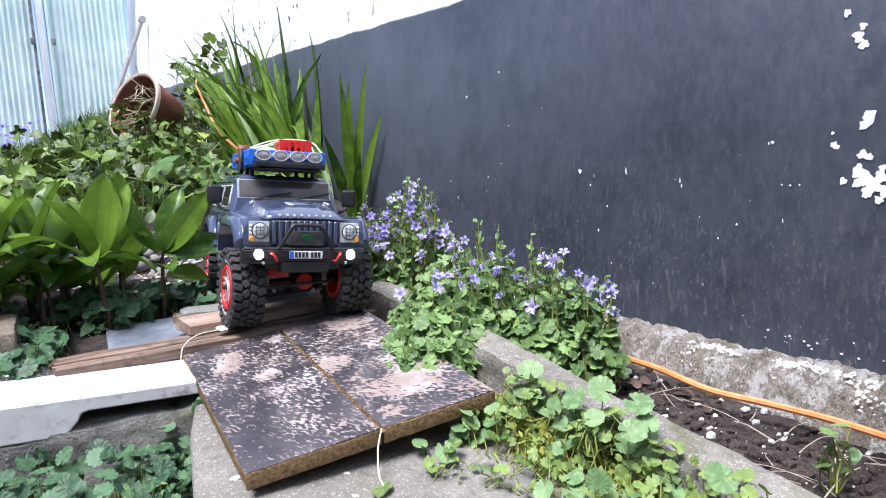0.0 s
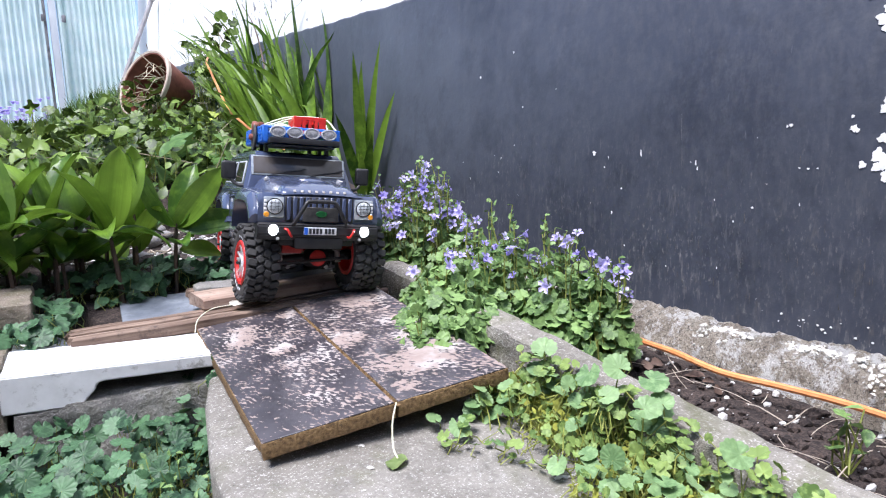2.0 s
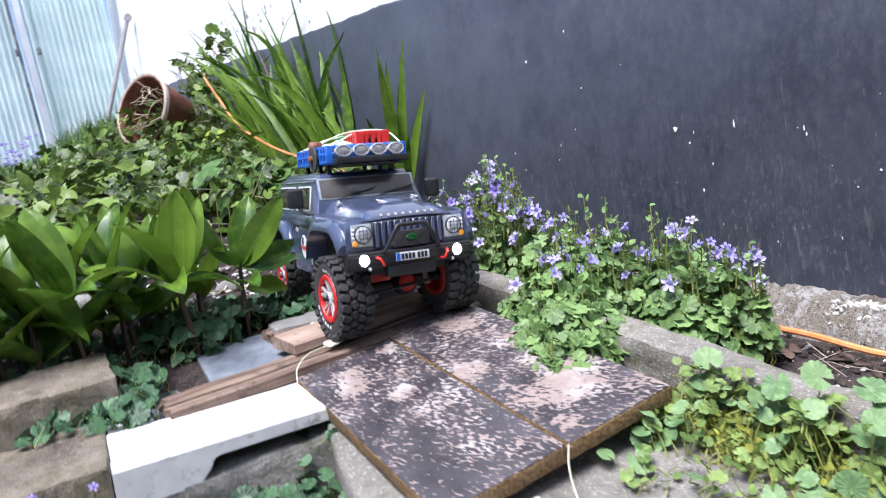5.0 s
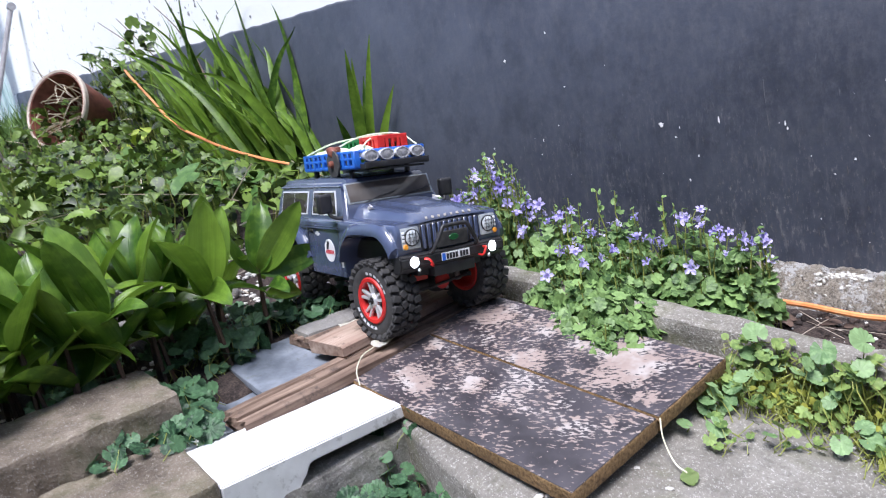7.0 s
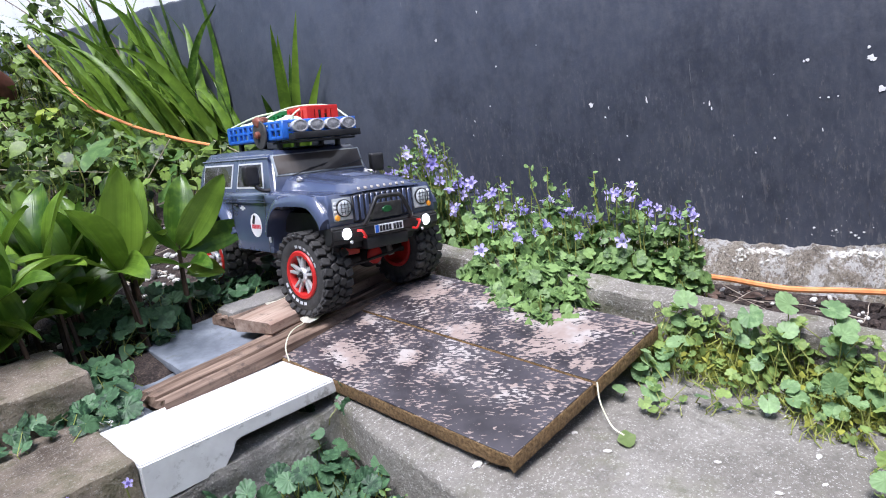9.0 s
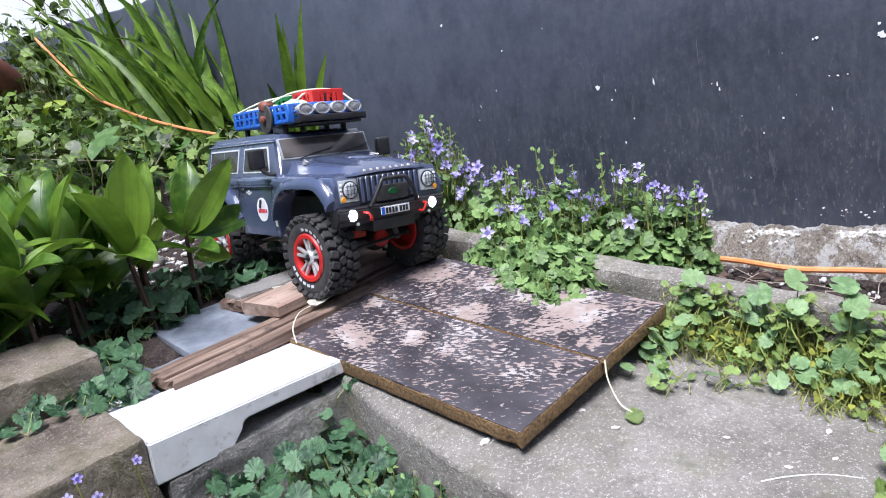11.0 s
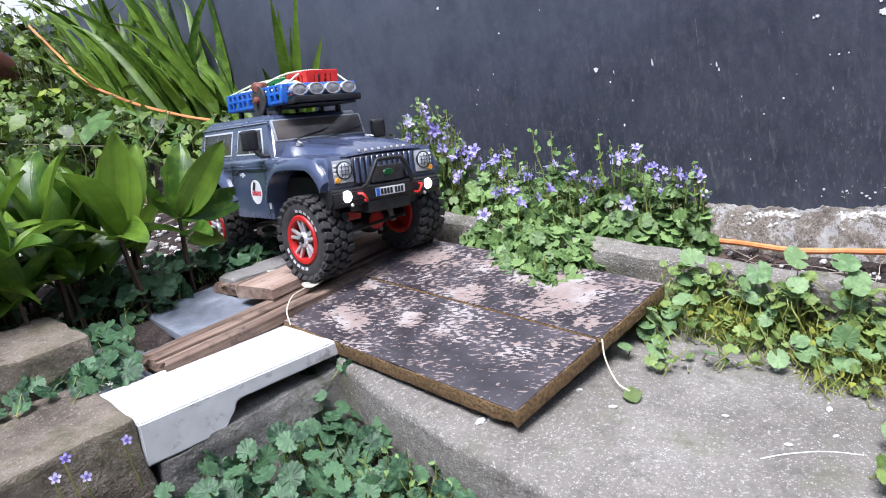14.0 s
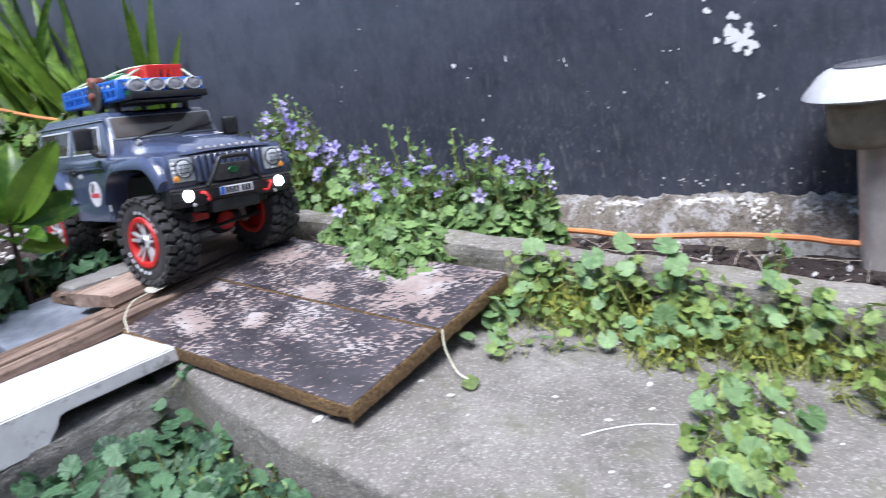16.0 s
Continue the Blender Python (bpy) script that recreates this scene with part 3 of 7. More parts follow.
def build_chips():
    rnd = random.Random(5)
    verts, faces = [], []
    spots = [(0.512, 0.508, 0.006), (0.494, 0.489, 0.006), (0.499, 0.478, 0.009), (0.493, 0.468, 0.008), (0.484, 0.384, 0.011), (0.489, 0.375, 0.008), (0.525, 0.369, 0.003), (0.523, 0.355, 0.006), (0.519, 0.352, 0.004),
             (0.490, 0.341, 0.008), (0.483, 0.338, 0.006), (0.494, 0.322, 0.011), (0.487, 0.313, 0.013), (0.495, 0.308, 0.008), (0.47, 0.314, 0.01), (0.468, 0.324, 0.006), (0.477, 0.305, 0.012), (0.484, 0.297, 0.009), (0.464, 0.297, 0.01), (0.471, 0.288, 0.007),
             (0.511, 0.311, 0.006), (0.457, 0.226, 0.006)]
    for i, (y, z, size) in enumerate(spots):
        chip_spot(verts, faces, y, z, size * 0.78, i)
    small = [(0.948, 0.343, 0.0042, 1.1), (1.281, 0.514, 0.0032, 1.0), (0.601, 0.364, 0.003, 0.8), (0.606, 0.363, 0.0018, 1.0), (0.923, 0.319, 0.0022, 0.8), (0.846, 0.339, 0.0018, 4.0), (0.743, 0.32, 0.0013, 3.6), (0.74, 0.312, 0.0014, 2.4),
             (0.587, 0.309, 0.0014, 0.8), (0.576, 0.308, 0.0019, 0.8), (0.564, 0.308, 0.0014, 0.8), (0.65, 0.257, 0.0018, 1.0), (0.678, 0.237, 0.0013, 1.2), (0.904, 0.243, 0.0015, 2.0), (0.885, 0.283, 0.0015, 1.2), (1.172, 0.548, 0.0018, 1.5), (1.141, 0.44, 0.0022, 0.7)]
    for i, (y, z, size, tall) in enumerate(small):
        chip_spot(verts, faces, y, z, size, 40 + i, tall, 0.1)
    for i in range(36):
        y = rnd.uniform(0.3, 1.5)
        z = rnd.uniform(0.12, 0.36) if i % 5 else rnd.uniform(0.3, 0.52)
        chip_spot(verts, faces, y, z, rnd.choice((0.0005, 0.0006, 0.0008, 0.0011)), 100 + i, rnd.choice((0.8, 1.5, 2.5, 3.5)), 0.1)
    for i in range(40):
        y = rnd.gauss(0.3, 0.1) if i % 2 else rnd.gauss(0.55, 0.05)
        chip_spot(verts, faces, y, 0.1 + 0.05 * (y - 0.5) + abs(rnd.gauss(0, 0.012)), rnd.choice((0.0006, 0.0008, 0.001, 0.0014, 0.002)), 300 + i, 0.8)
    tagged(from_lists("paint_chips", verts, faces, M["chip"], WALL), "white patches where the dark paint has flaked away", kind="stuff")
    verts, faces = [], []
    for i in range(64):
        y = rnd.gauss(2.7, 0.22) if i % 4 else rnd.uniform(2.1, 3.6)
        z = paint_top(y) + 0.02 + abs(rnd.gauss(0.12, 0.09))
        chip_spot(verts, faces, y, z, rnd.choice((0.002, 0.003, 0.004, 0.006, 0.008)), 700 + i, rnd.choice((0.8, 1.2, 1.8, 2.6)), 0.4)
    flakes = from_lists("wall_flakes", [(x + 0.0124, y, z) for x, y, z in verts], faces, M["rust"], WALL)
    tagged(flakes, "dark spots where the white paint has flaked off", kind="stuff")
    bm = bmesh.new()
    for line in (((0.771, 0.394), (0.7705, 0.372), (0.77, 0.355)), ((0.769, 0.342), (0.768, 0.325), (0.767, 0.308))):
        rows = []
        for k, (y, z) in enumerate(line):
            up = k % 2 * 0.0003 + 0.0002
            rows.append([bm.verts.new((wall_x(y + e * up, z) - 0.0009, y + e * up, z)) for e in (-1, 1)])
        for a, b in zip(rows, rows[1:]):
            bm.faces.new((a[0], a[1], b[1], b[0]))
    verts, faces = [], []
    for i in range(420):
        y = rnd.uniform(0.25, 1.05) if i % 5 else rnd.uniform(1.05, 1.9)
        z = 0.12 + 0.05 * (y - 0.5) + min(0.3, abs(rnd.gauss(0, 0.09)))
        chip_spot(verts, faces, y, z, rnd.choice((0.0003, 0.0004, 0.0005, 0.0007)), 1200 + i, rnd.choice((2, 4, 7, 12)), 0.02)
    tagged(from_lists("rain_streaks", verts, faces, M["streak"], WALL), "faint dull streaks low on the dark paint", kind="stuff")
    tagged(part("scratch", bm, M["scuff"], WALL), "thin pale scratches in the dark paint", kind="stuff")


build_chips()


def build_footing():
    """Broken footing: its top edge rises and falls and crumbles at several sizes."""
    verts, faces = [], []
    ys = [-1.0 + 0.005 * i for i in range(600)]
    for y in ys:
        g = 0.045 + 0.1 * (max(y, -0.3) - 0.78)
        top = 0.083 + 0.05 * (y - 0.5) + 0.009 * noise.noise(Vector((y * 7, 0, 0))) + 0.007 * noise.noise(Vector((y * 31, 1, 0))) + 0.004 * noise.noise(Vector((y * 97, 1, 3)))
        prof = ((1.022, g - 0.05), (1.025, g + 0.006), (1.029, g + 0.016), (1.033, top - 0.018), (1.04, top - 0.009), (1.05, top - 0.003), (1.062, top + 0.001), (1.075, top + 0.004), (1.09, top + 0.004))
        for k, (x, z) in enumerate(prof):
            d = noise.noise_vector(Vector((y * 45, x * 60, z * 60))) * 0.006 + noise.noise_vector(Vector((y * 140, x * 150, z * 150))) * 0.0035
            verts.append((x + d.x, y, z + d.z))
    w = 9
    for i in range(len(ys) - 1):
        for k in range(w - 1):
            faces.append((i * w + k, (i + 1) * w + k, (i + 1) * w + k + 1, i * w + k + 1))
    footing = tagged(from_lists("footing", verts, faces, M["footing"]), "crumbling pale concrete footing along the wall", "footing", kind="structure")
    rnd = random.Random(17)
    bm = bmesh.new()
    heaps = [(rnd.choice((0.575, 0.37, 0.21, 0.66, 0.48)) + rnd.gauss(0, 0.035), rnd.uniform(1.036, 1.062)) for i in range(26)]
    for i in range(900):
        hy, hx = heaps[i % 26]
        y, x = hy + rnd.gauss(0, 0.01), min(1.07, hx + rnd.gauss(0, 0.007))
        z = 0.081 + 0.05 * (y - 0.5) + 0.009 * noise.noise(Vector((y * 7, 0, 0))) + 0.007 * noise.noise(Vector((y * 31, 1, 0))) - max(0.0, 1.05 - x) * 0.9
        size = rnd.choice((0.001, 0.0014, 0.002, 0.0026, 0.0034))
        bmesh.ops.create_icosphere(bm, subdivisions=1, radius=size, matrix=Matrix.Translation((x, y, z)) @ Matrix.Rotation(rnd.uniform(0, 3), 4, "X") @ Matrix.Diagonal((1, 1.15, 0.85, 1)))
    for v in bm.verts:
        v.co += noise.noise_vector(v.co * 260) * 0.0012
    tagged(part("lime_crust", bm, M["crust"], footing, "crumbs of white lime crust"), kind="stuff")


build_footing()


def sloped(x, y, z, rz=0.0, sx=0.0, sy=0.0):
    """A pose whose x axis climbs by sx and y axis by sy."""
    ex = Vector((1, 0, sx)).normalized()
    ez = ex.cross(Vector((0, 1, sy))).normalized()
    ey = ez.cross(ex)
    r = Matrix((ex, ey, ez)).transposed().to_4x4()
    return Matrix.Translation((x, y, z)) @ r @ Matrix.Rotation(radians(rz), 4, "Z")


def put(ob, m, label, category, group="", kind=""):
    ob.matrix_world = m
    return tagged(ob, label, category, group, kind)


def build_slab():
    """Path slab: a tilted plate with a worn, rounded edge."""
    poly = [(0.372, -0.6), (0.735, -0.6), (0.735, 1.16), (0.47, 1.16), (0.43, 1.0), (0.392, 0.88), (0.366, 0.76), (0.35, 0.6), (0.345, 0.3)]
    bm = bmesh.new()
    def z_at(y):
        return 0.061 + 0.13 * (y - 0.72)
    top = [bm.verts.new((x, y, z_at(y))) for x, y in poly]
    bot = [bm.verts.new((x, y, z_at(y) - 0.075)) for x, y in poly]
    n = len(poly)
    bm.faces.new(top)
    bm.faces.new(list(reversed(bot)))
    for i in range(n):
        bm.faces.new((top[i], bot[i], bot[(i + 1) % n], top[(i + 1) % n]))
    bmesh.ops.recalc_face_normals(bm, faces=bm.faces)
    rim = [e for e in bm.edges if all(v in top for v in e.verts)]
    bmesh.ops.bevel(bm, geom=rim, offset=0.009, segments=3, affect="EDGES", profile=0.5)
    tagged(link("path_slab", bm, M["slab"]), "weathered grey concrete path slab with worn edge", "slab", kind="structure")


build_slab()


def build_kerbs():
    for i, (y0, y1) in enumerate(((-0.62, 0.27), (0.275, 1.165))):
        bm = rough_box(0.052, y1 - y0, 0.13, 0.012, 60, 0.005, 26, i * 3.1)
        yc = (y0 + y1) / 2
        ob = link("kerb_edging", bm, M["kerb"])
        put(ob, sloped(0.760 + 0.05 * (yc - 0.72), yc, 0.127 + 0.13 * (yc - 0.78) - 0.065, -2.6, 0, 0.13), "pale concrete edging kerb beside a soil bed", "kerb", "edging kerbs", "structure")
    bm = rough_box(0.37, 0.06, 0.12, 0.012, 24, 0.004, 20, 9)
    ob = link("kerb_edging", bm, M["tier"])
    put(ob, sloped(0.655, 1.245, 0.1, -6, 0.0, 0.05), "grey concrete edging across the head of the path", "kerb", "edging kerbs", "structure")


build_kerbs()


def build_bounds():
    """Plain unseen walls behind and beside the path, added to cut low skylight."""
    for name, sx, sy, x, y in (("sky_block_west", 0.2, 12.0, -2.6, 1.0), ("sky_block_south", 4.0, 0.2, -0.6, -2.6)):
        bm = rough_box(sx, sy, 2.6, 0.01, 24, 0.004, 3, sx)
        ob = link(name, bm, M["tier"])
        put(ob, pose(x, y, 1.0), "plain grey wall added out of view to block low skylight", "wall", kind="structure")


build_bounds()


# ---- boards, stones and planks on the path ----
def frame_of(o, ex, ey):
    ex = Vector(ex).normalized()
    ez = ex.cross(Vector(ey)).normalized()
    r = Matrix((ex, ez.cross(ex), ez)).transposed().to_4x4()
    return Matrix.Translation(o) @ r


BOARD = frame_of((0.403, 0.706, 0.0865), (0.27, -0.024, 0.022), (0.057, 0.386, 0.044))


def build_boards():
    for x0, w, L, top, rest in ((0.0, 0.1385, 0.392, "board_a", "left"), (0.1415, 0.1365, 0.389, "board_b", "right")):
        m = BOARD @ Matrix.Translation((x0 + w / 2, L / 2, -0.009))
        board = thing("shelf_board", m, "chipboard with flaking dark varnish laid on the path slab" if rest == "left" else "chipboard worn to pinkish patches laid on the path slab", "board", "shelf boards")
        core = rough_box(w, L, 0.017, 0.0012, 40, 0.0012, 90, x0 * 7)
        if rest == "left":
            for v in core.verts:
                near = max(0.0, 1 - math.hypot(v.co.x + w / 2, v.co.y + L / 2 - 0.013) / 0.008)
                v.co.x += 0.006 * near * (v.co.z < 0.006)
        part("core", core, M["board_edge"], board, "rough brown chipboard edge")
        bm = bmesh.new()
        box(bm, w - 0.0015, L - 0.0015, 0.0012, Matrix.Translation((0, 0, 0.0092)), 0.0004, 1)
        part("veneer", bm, M[top], board)
    bm = bmesh.new()
    rnd = random.Random(3)
    for i in range(60):
        y = rnd.uniform(0.0, 0.36)
        box(bm, rnd.uniform(0.002, 0.004), rnd.uniform(0.004, 0.01), 0.002, BOARD @ Matrix.Translation((0.14 + rnd.uniform(-0.001, 0.001), y, -0.003)))
    put(link("joint_dirt", bm, M["board_edge"]), Matrix(), "brown dirt packed into the joint between boards", "dirt", kind="stuff")


build_boards()


def build_marble():
    """Marble shelf with a thick end bracket and an ogee step."""
    m = frame_of((0.197, 0.986, 0.1275), (0.241, -0.018, -0.0135), (0.02, 0.115, 0.006))
    shelf = thing("marble_shelf", m, "white marble shelf with a moulded bracket end", "marble slab")
    prof = [(0, 0), (0.242, 0), (0.242, -0.017), (0.103, -0.018), (0.098, -0.021), (0.096, -0.028), (0.088, -0.036), (0.082, -0.045), (0.0, -0.045)]
    bm = bmesh.new()
    prism(bm, prof, 0.0, 0.112)
    bmesh.ops.bevel(bm, geom=bm.edges[:], offset=0.0018, segments=2, affect="EDGES")
    part("shelf_body", bm, M["marble"], shelf)
    bm = bmesh.new()
    box(bm, 0.05, 0.03, 0.018, Matrix.Translation((0.03, 0.132, -0.009)), 0.002)
    part("back_lug", bm, M["marble"], shelf)


build_marble()


def build_stones():
    ob = link("bearing_stone", rough_box(0.26, 0.11, 0.10, 0.012, 26, 0.007, 24, 2), M["shade_stone"])
    put(ob, pose(0.335, 1.032, 0.034, 0, 0, -4), "dark weathered stone block under a marble shelf", "stone block")
    ob = link("stone_brick", rough_box(0.23, 0.165, 0.085, 0.005, 34, 0.0035, 45, 4), M["block"])
    put(ob, sloped(0.092, 1.083, 0.092, -7, 0.02, 0.02), "brown weathered stone brick in a row", "brick", "stone bricks")
    ob = link("stone_brick", rough_box(0.3, 0.145, 0.1, 0.005, 38, 0.0035, 45, 8), M["block"])
    put(ob, sloped(0.093, 1.238, 0.137, -3, 0.0, 0.04), "brown weathered stone brick set higher on the bank", "brick", "stone bricks")
    ob = link("stone_brick", rough_box(0.23, 0.13, 0.085, 0.006, 18, 0.0025, 22, 12), M["block"])
    put(ob, sloped(-0.15, 1.12, 0.09, -7, 0.02, 0.02), "brown weathered stone brick in a row", "brick", "stone bricks")
    for m, sx, sy in ((sloped(0.435, 1.24, 0.13, -6, 0.0, 0.12), 0.155, 0.145), (sloped(0.29, 1.2, 0.108, -20, 0.0, 0.1), 0.12, 0.1)):
        ob = link("slate_tile", rough_box(sx, sy, 0.012, 0.002, 8, 0.001, 40, sx), M["slate"])
        put(ob, m, "broken blue-grey slate tile under planks", "slate", "slate tiles")


build_stones()


def grooved_plank(L, w, h, grooves, seed):
    """A moulded plank: its section has rounded edges and grooves that run along it."""
    prof = [(-w / 2 + 0.003, 0.0), (-w / 2, 0.003), (-w / 2, h - 0.003), (-w / 2 + 0.004, h)]
    for g in grooves:
        prof += [(g - 0.004, h), (g - 0.0025, h - 0.005), (g + 0.0025, h - 0.005), (g + 0.004, h)]
    prof += [(w / 2 - 0.004, h), (w / 2, h - 0.003), (w / 2, 0.003), (w / 2 - 0.003, 0.0)]
    bm = bmesh.new()
    k = 24
    rows = []
    for i in range(k + 1):
        x = -L / 2 + L * i / k
        end = 0.007 * noise.noise(Vector((seed, i, 0))) if i in (0, k) else 0
        rows.append([bm.verts.new((x + end + (0.011 * noise.noise(Vector((y * 120, z * 200, seed + i))) if i in (0, k) else 0), y + 0.0012 * noise.noise(Vector((x * 20, y * 30, seed))),
                                   z + 0.0014 * noise.noise(Vector((x * 14, y * 40, seed + 5))))) for y, z in prof])
    n = len(prof)
    for a, b in zip(rows, rows[1:]):
        for j in range(n):
            bm.faces.new((a[j], a[(j + 1) % n], b[(j + 1) % n], b[j]))
    bm.faces.new(rows[0])
    bm.faces.new(list(reversed(rows[-1])))
    bmesh.ops.recalc_face_normals(bm, faces=bm.faces)
    return bm


def build_planks():
    ob = link("plank", grooved_plank(0.455, 0.066, 0.018, (-0.012, 0.012), 1.0), M["wood_dark"])
    put(ob, sloped(0.505, 1.104, 0.124, -2.5, 0.012, 0.03), "weathered moulded wooden plank with two long grooves", "plank", "planks")
    ob = link("plank", grooved_plank(0.3, 0.083, 0.018, (), 2.0), M["wood"])
    put(ob, sloped(0.603, 1.166, 0.1425, 2.5, 0.006, 0.0), "pale flat wooden plank lying across others", "plank", "planks")
    ob = link("plank", grooved_plank(0.32, 0.055, 0.016, (-0.008, 0.01), 3.0), M["wood_dark"])
    put(ob, sloped(0.625, 1.256, 0.139, 2, 0.0, 0.02), "damp moulded wooden plank under a paler plank", "plank", "planks")


build_planks()


def oval_leaf(bm, L, w, cup=0.1, n=14):
    mid = bm.verts.new((0, 0, 0))
    ring = [bm.verts.new((L / 2 * math.cos(a), w / 2 * math.sin(a) * (1 - 0.15 * math.cos(a)), cup * L * 0.5 * (math.sin(a) ** 2) + 0.002 * math.sin(3 * a)))
            for a in (2 * math.pi * i / n for i in range(n))]
    for i in range(n):
        bm.faces.new((mid, ring[i], ring[(i + 1) % n]))
    bmesh.ops.solidify(bm, geom=bm.faces[:], thickness=0.0008)


def fallen_leaf(m, L, w, stalk, label, blade="dry_leaf"):
    leaf = thing("fallen_leaf", m, label, "leaf", "fallen leaves")
    bm = bmesh.new()
    oval_leaf(bm, L, w)
    part("blade", bm, M[blade], leaf)
    if stalk:
        bm = bmesh.new()
        inv = m.inverted()
        tube(bm, smooth_line([inv @ Vector(p) for p in stalk], 6), 0.0009, 5)
        part("stalk", bm, M["stalk"], leaf)


fallen_leaf(pose(0.514, 1.092, 0.1505, 2, 4, 12), 0.062, 0.032, [(0.486, 1.088, 0.151), (0.455, 1.075, 0.152), (0.432, 1.06, 0.143), (0.424, 1.048, 0.128)], "bleached oval dry leaf with a long stalk on a plank")
fallen_leaf(pose(0.548, 1.226, 0.153, 2, 0, 10), 0.05, 0.028, None, "bleached oval dry leaf on a plank")
fallen_leaf(pose(0.67, 1.216, 0.154, 0, 0, 20), 0.05, 0.028, None, "bleached oval dry leaf on a plank")
fallen_leaf(pose(0.517, 0.652, 0.056, 3, -4, 20), 0.026, 0.018, [(0.52, 0.656, 0.057), (0.523, 0.67, 0.063), (0.531, 0.684, 0.082), (0.54, 0.69, 0.1)], "small green leaf with a pale stalk lying on the slab", "pale_leaf")


def build_cables():
    bm = bmesh.new()
    tube(bm, smooth_line([(0.99, 0.92, 0.075), (1.0, 0.84, 0.071), (0.985, 0.76, 0.067), (0.98, 0.7, 0.064), (0.972, 0.62, 0.056), (0.985, 0.55, 0.052), (1.0, 0.48, 0.046), (1.0, 0.4, 0.04), (0.995, 0.3, 0.03), (0.985, -0.2, 0.005)], 8), 0.0045, 8)
    put(link("power_cable", bm, M["cable"]), Matrix(), "orange power cable lying along a soil bed", "cable", "power cables")
    bm = bmesh.new()
    tube(bm, smooth_line([(0.97, 2.96, 0.81), (0.93, 2.82, 0.764), (0.92, 2.68, 0.672), (0.915, 2.54, 0.57), (0.915, 2.38, 0.507), (0.915, 2.23, 0.459), (0.92, 2.04, 0.41), (0.93, 1.88, 0.372), (0.945, 1.75, 0.31)], 8), 0.0043, 8)
    put(link("power_cable", bm, M["cable"]), Matrix(), "orange power cable hanging down a planted bank", "cable", "power cables")


build_cables()


def build_lamp():
    lamp = thing("solar_lamp", pose(1.0, 0.321, 0.022), "steel-capped solar garden lamp standing in soil", "lamp")
    bm = bmesh.new()
    lathe(bm, [(0.0185, -0.03), (0.0185, 0.14), (0.021, 0.146)], 20)
    part("post", bm, M["lamp_pole"], lamp)
    bm = bmesh.new()
    lathe(bm, [(0.024, 0.138), (0.044, 0.142), (0.05, 0.15), (0.052, 0.192), (0.049, 0.196)], 28)
    part("collar", bm, M["lamp_body"], lamp)
    bm = bmesh.new()
    lathe(bm, [(0.046, 0.196), (0.046, 0.205)], 28)
    part("light_window", bm, M["lens"], lamp)
    bm = bmesh.new()
    lathe(bm, [(0.074, 0.202), (0.078, 0.2045), (0.076, 0.209), (0.06, 0.229), (0.05, 0.236), (0.04, 0.238)], 40)
    part("cap", bm, M["steel"], lamp, "brushed steel cap")
    bm = bmesh.new()
    lathe(bm, [(0.042, 0.2365), (0.042, 0.2395), (0.0405, 0.2405)], 32)
    part("solar_panel", bm, M["solar"], lamp, "flat grey solar panel")


build_lamp()


def build_pot():
    axis = Vector((-0.82, -0.42, 0.34)).normalized()
    q = axis.to_track_quat("Z", "Y").to_matrix().to_4x4()
    pot = thing("plant_pot", Matrix.Translation((0.745, 3.1, 0.722)) @ q, "brown plastic plant pot tipped on its side with dead stems", "pot")
    bm = bmesh.new()
    lathe(bm, [(0.092, -0.17), (0.1, -0.17), (0.136, -0.02), (0.138, 0.0), (0.13, 0.0), (0.126, -0.02), (0.092, -0.162), (0.0005, -0.16)], 32, caps=False)
    part("pot_body", bm, M["clay"], pot)
    bm = bmesh.new()
    lathe(bm, [(0.137, -0.015), (0.144, -0.015), (0.146, 0.0), (0.143, 0.005), (0.135, 0.002)], 32, caps=False)
    part("rim", bm, M["rim"], pot, "paler worn rim")
    bm = bmesh.new()
    rnd = random.Random(8)
    for i in range(24):
        a, b = rnd.uniform(0, 6.28), rnd.uniform(0, 6.28)
        p0 = Vector((0.06 * math.cos(a), 0.06 * math.sin(a), -0.14))
        p1 = Vector((0.09 * math.cos(b), 0.09 * math.sin(b), rnd.uniform(-0.05, 0.03)))
        p2 = p1 + Vector((rnd.uniform(-0.07, 0.07), rnd.uniform(-0.09, 0.05), rnd.uniform(-0.02, 0.06)))
        tube(bm, smooth_line([p0, (p0 + p1) / 2 + Vector((0.02, 0.01, 0)), p1, p2], 4), 0.0028, 5, 0.0012)
    part("dead_stem", bm, M["straw"], pot, "tangle of pale dead stems")


build_pot()


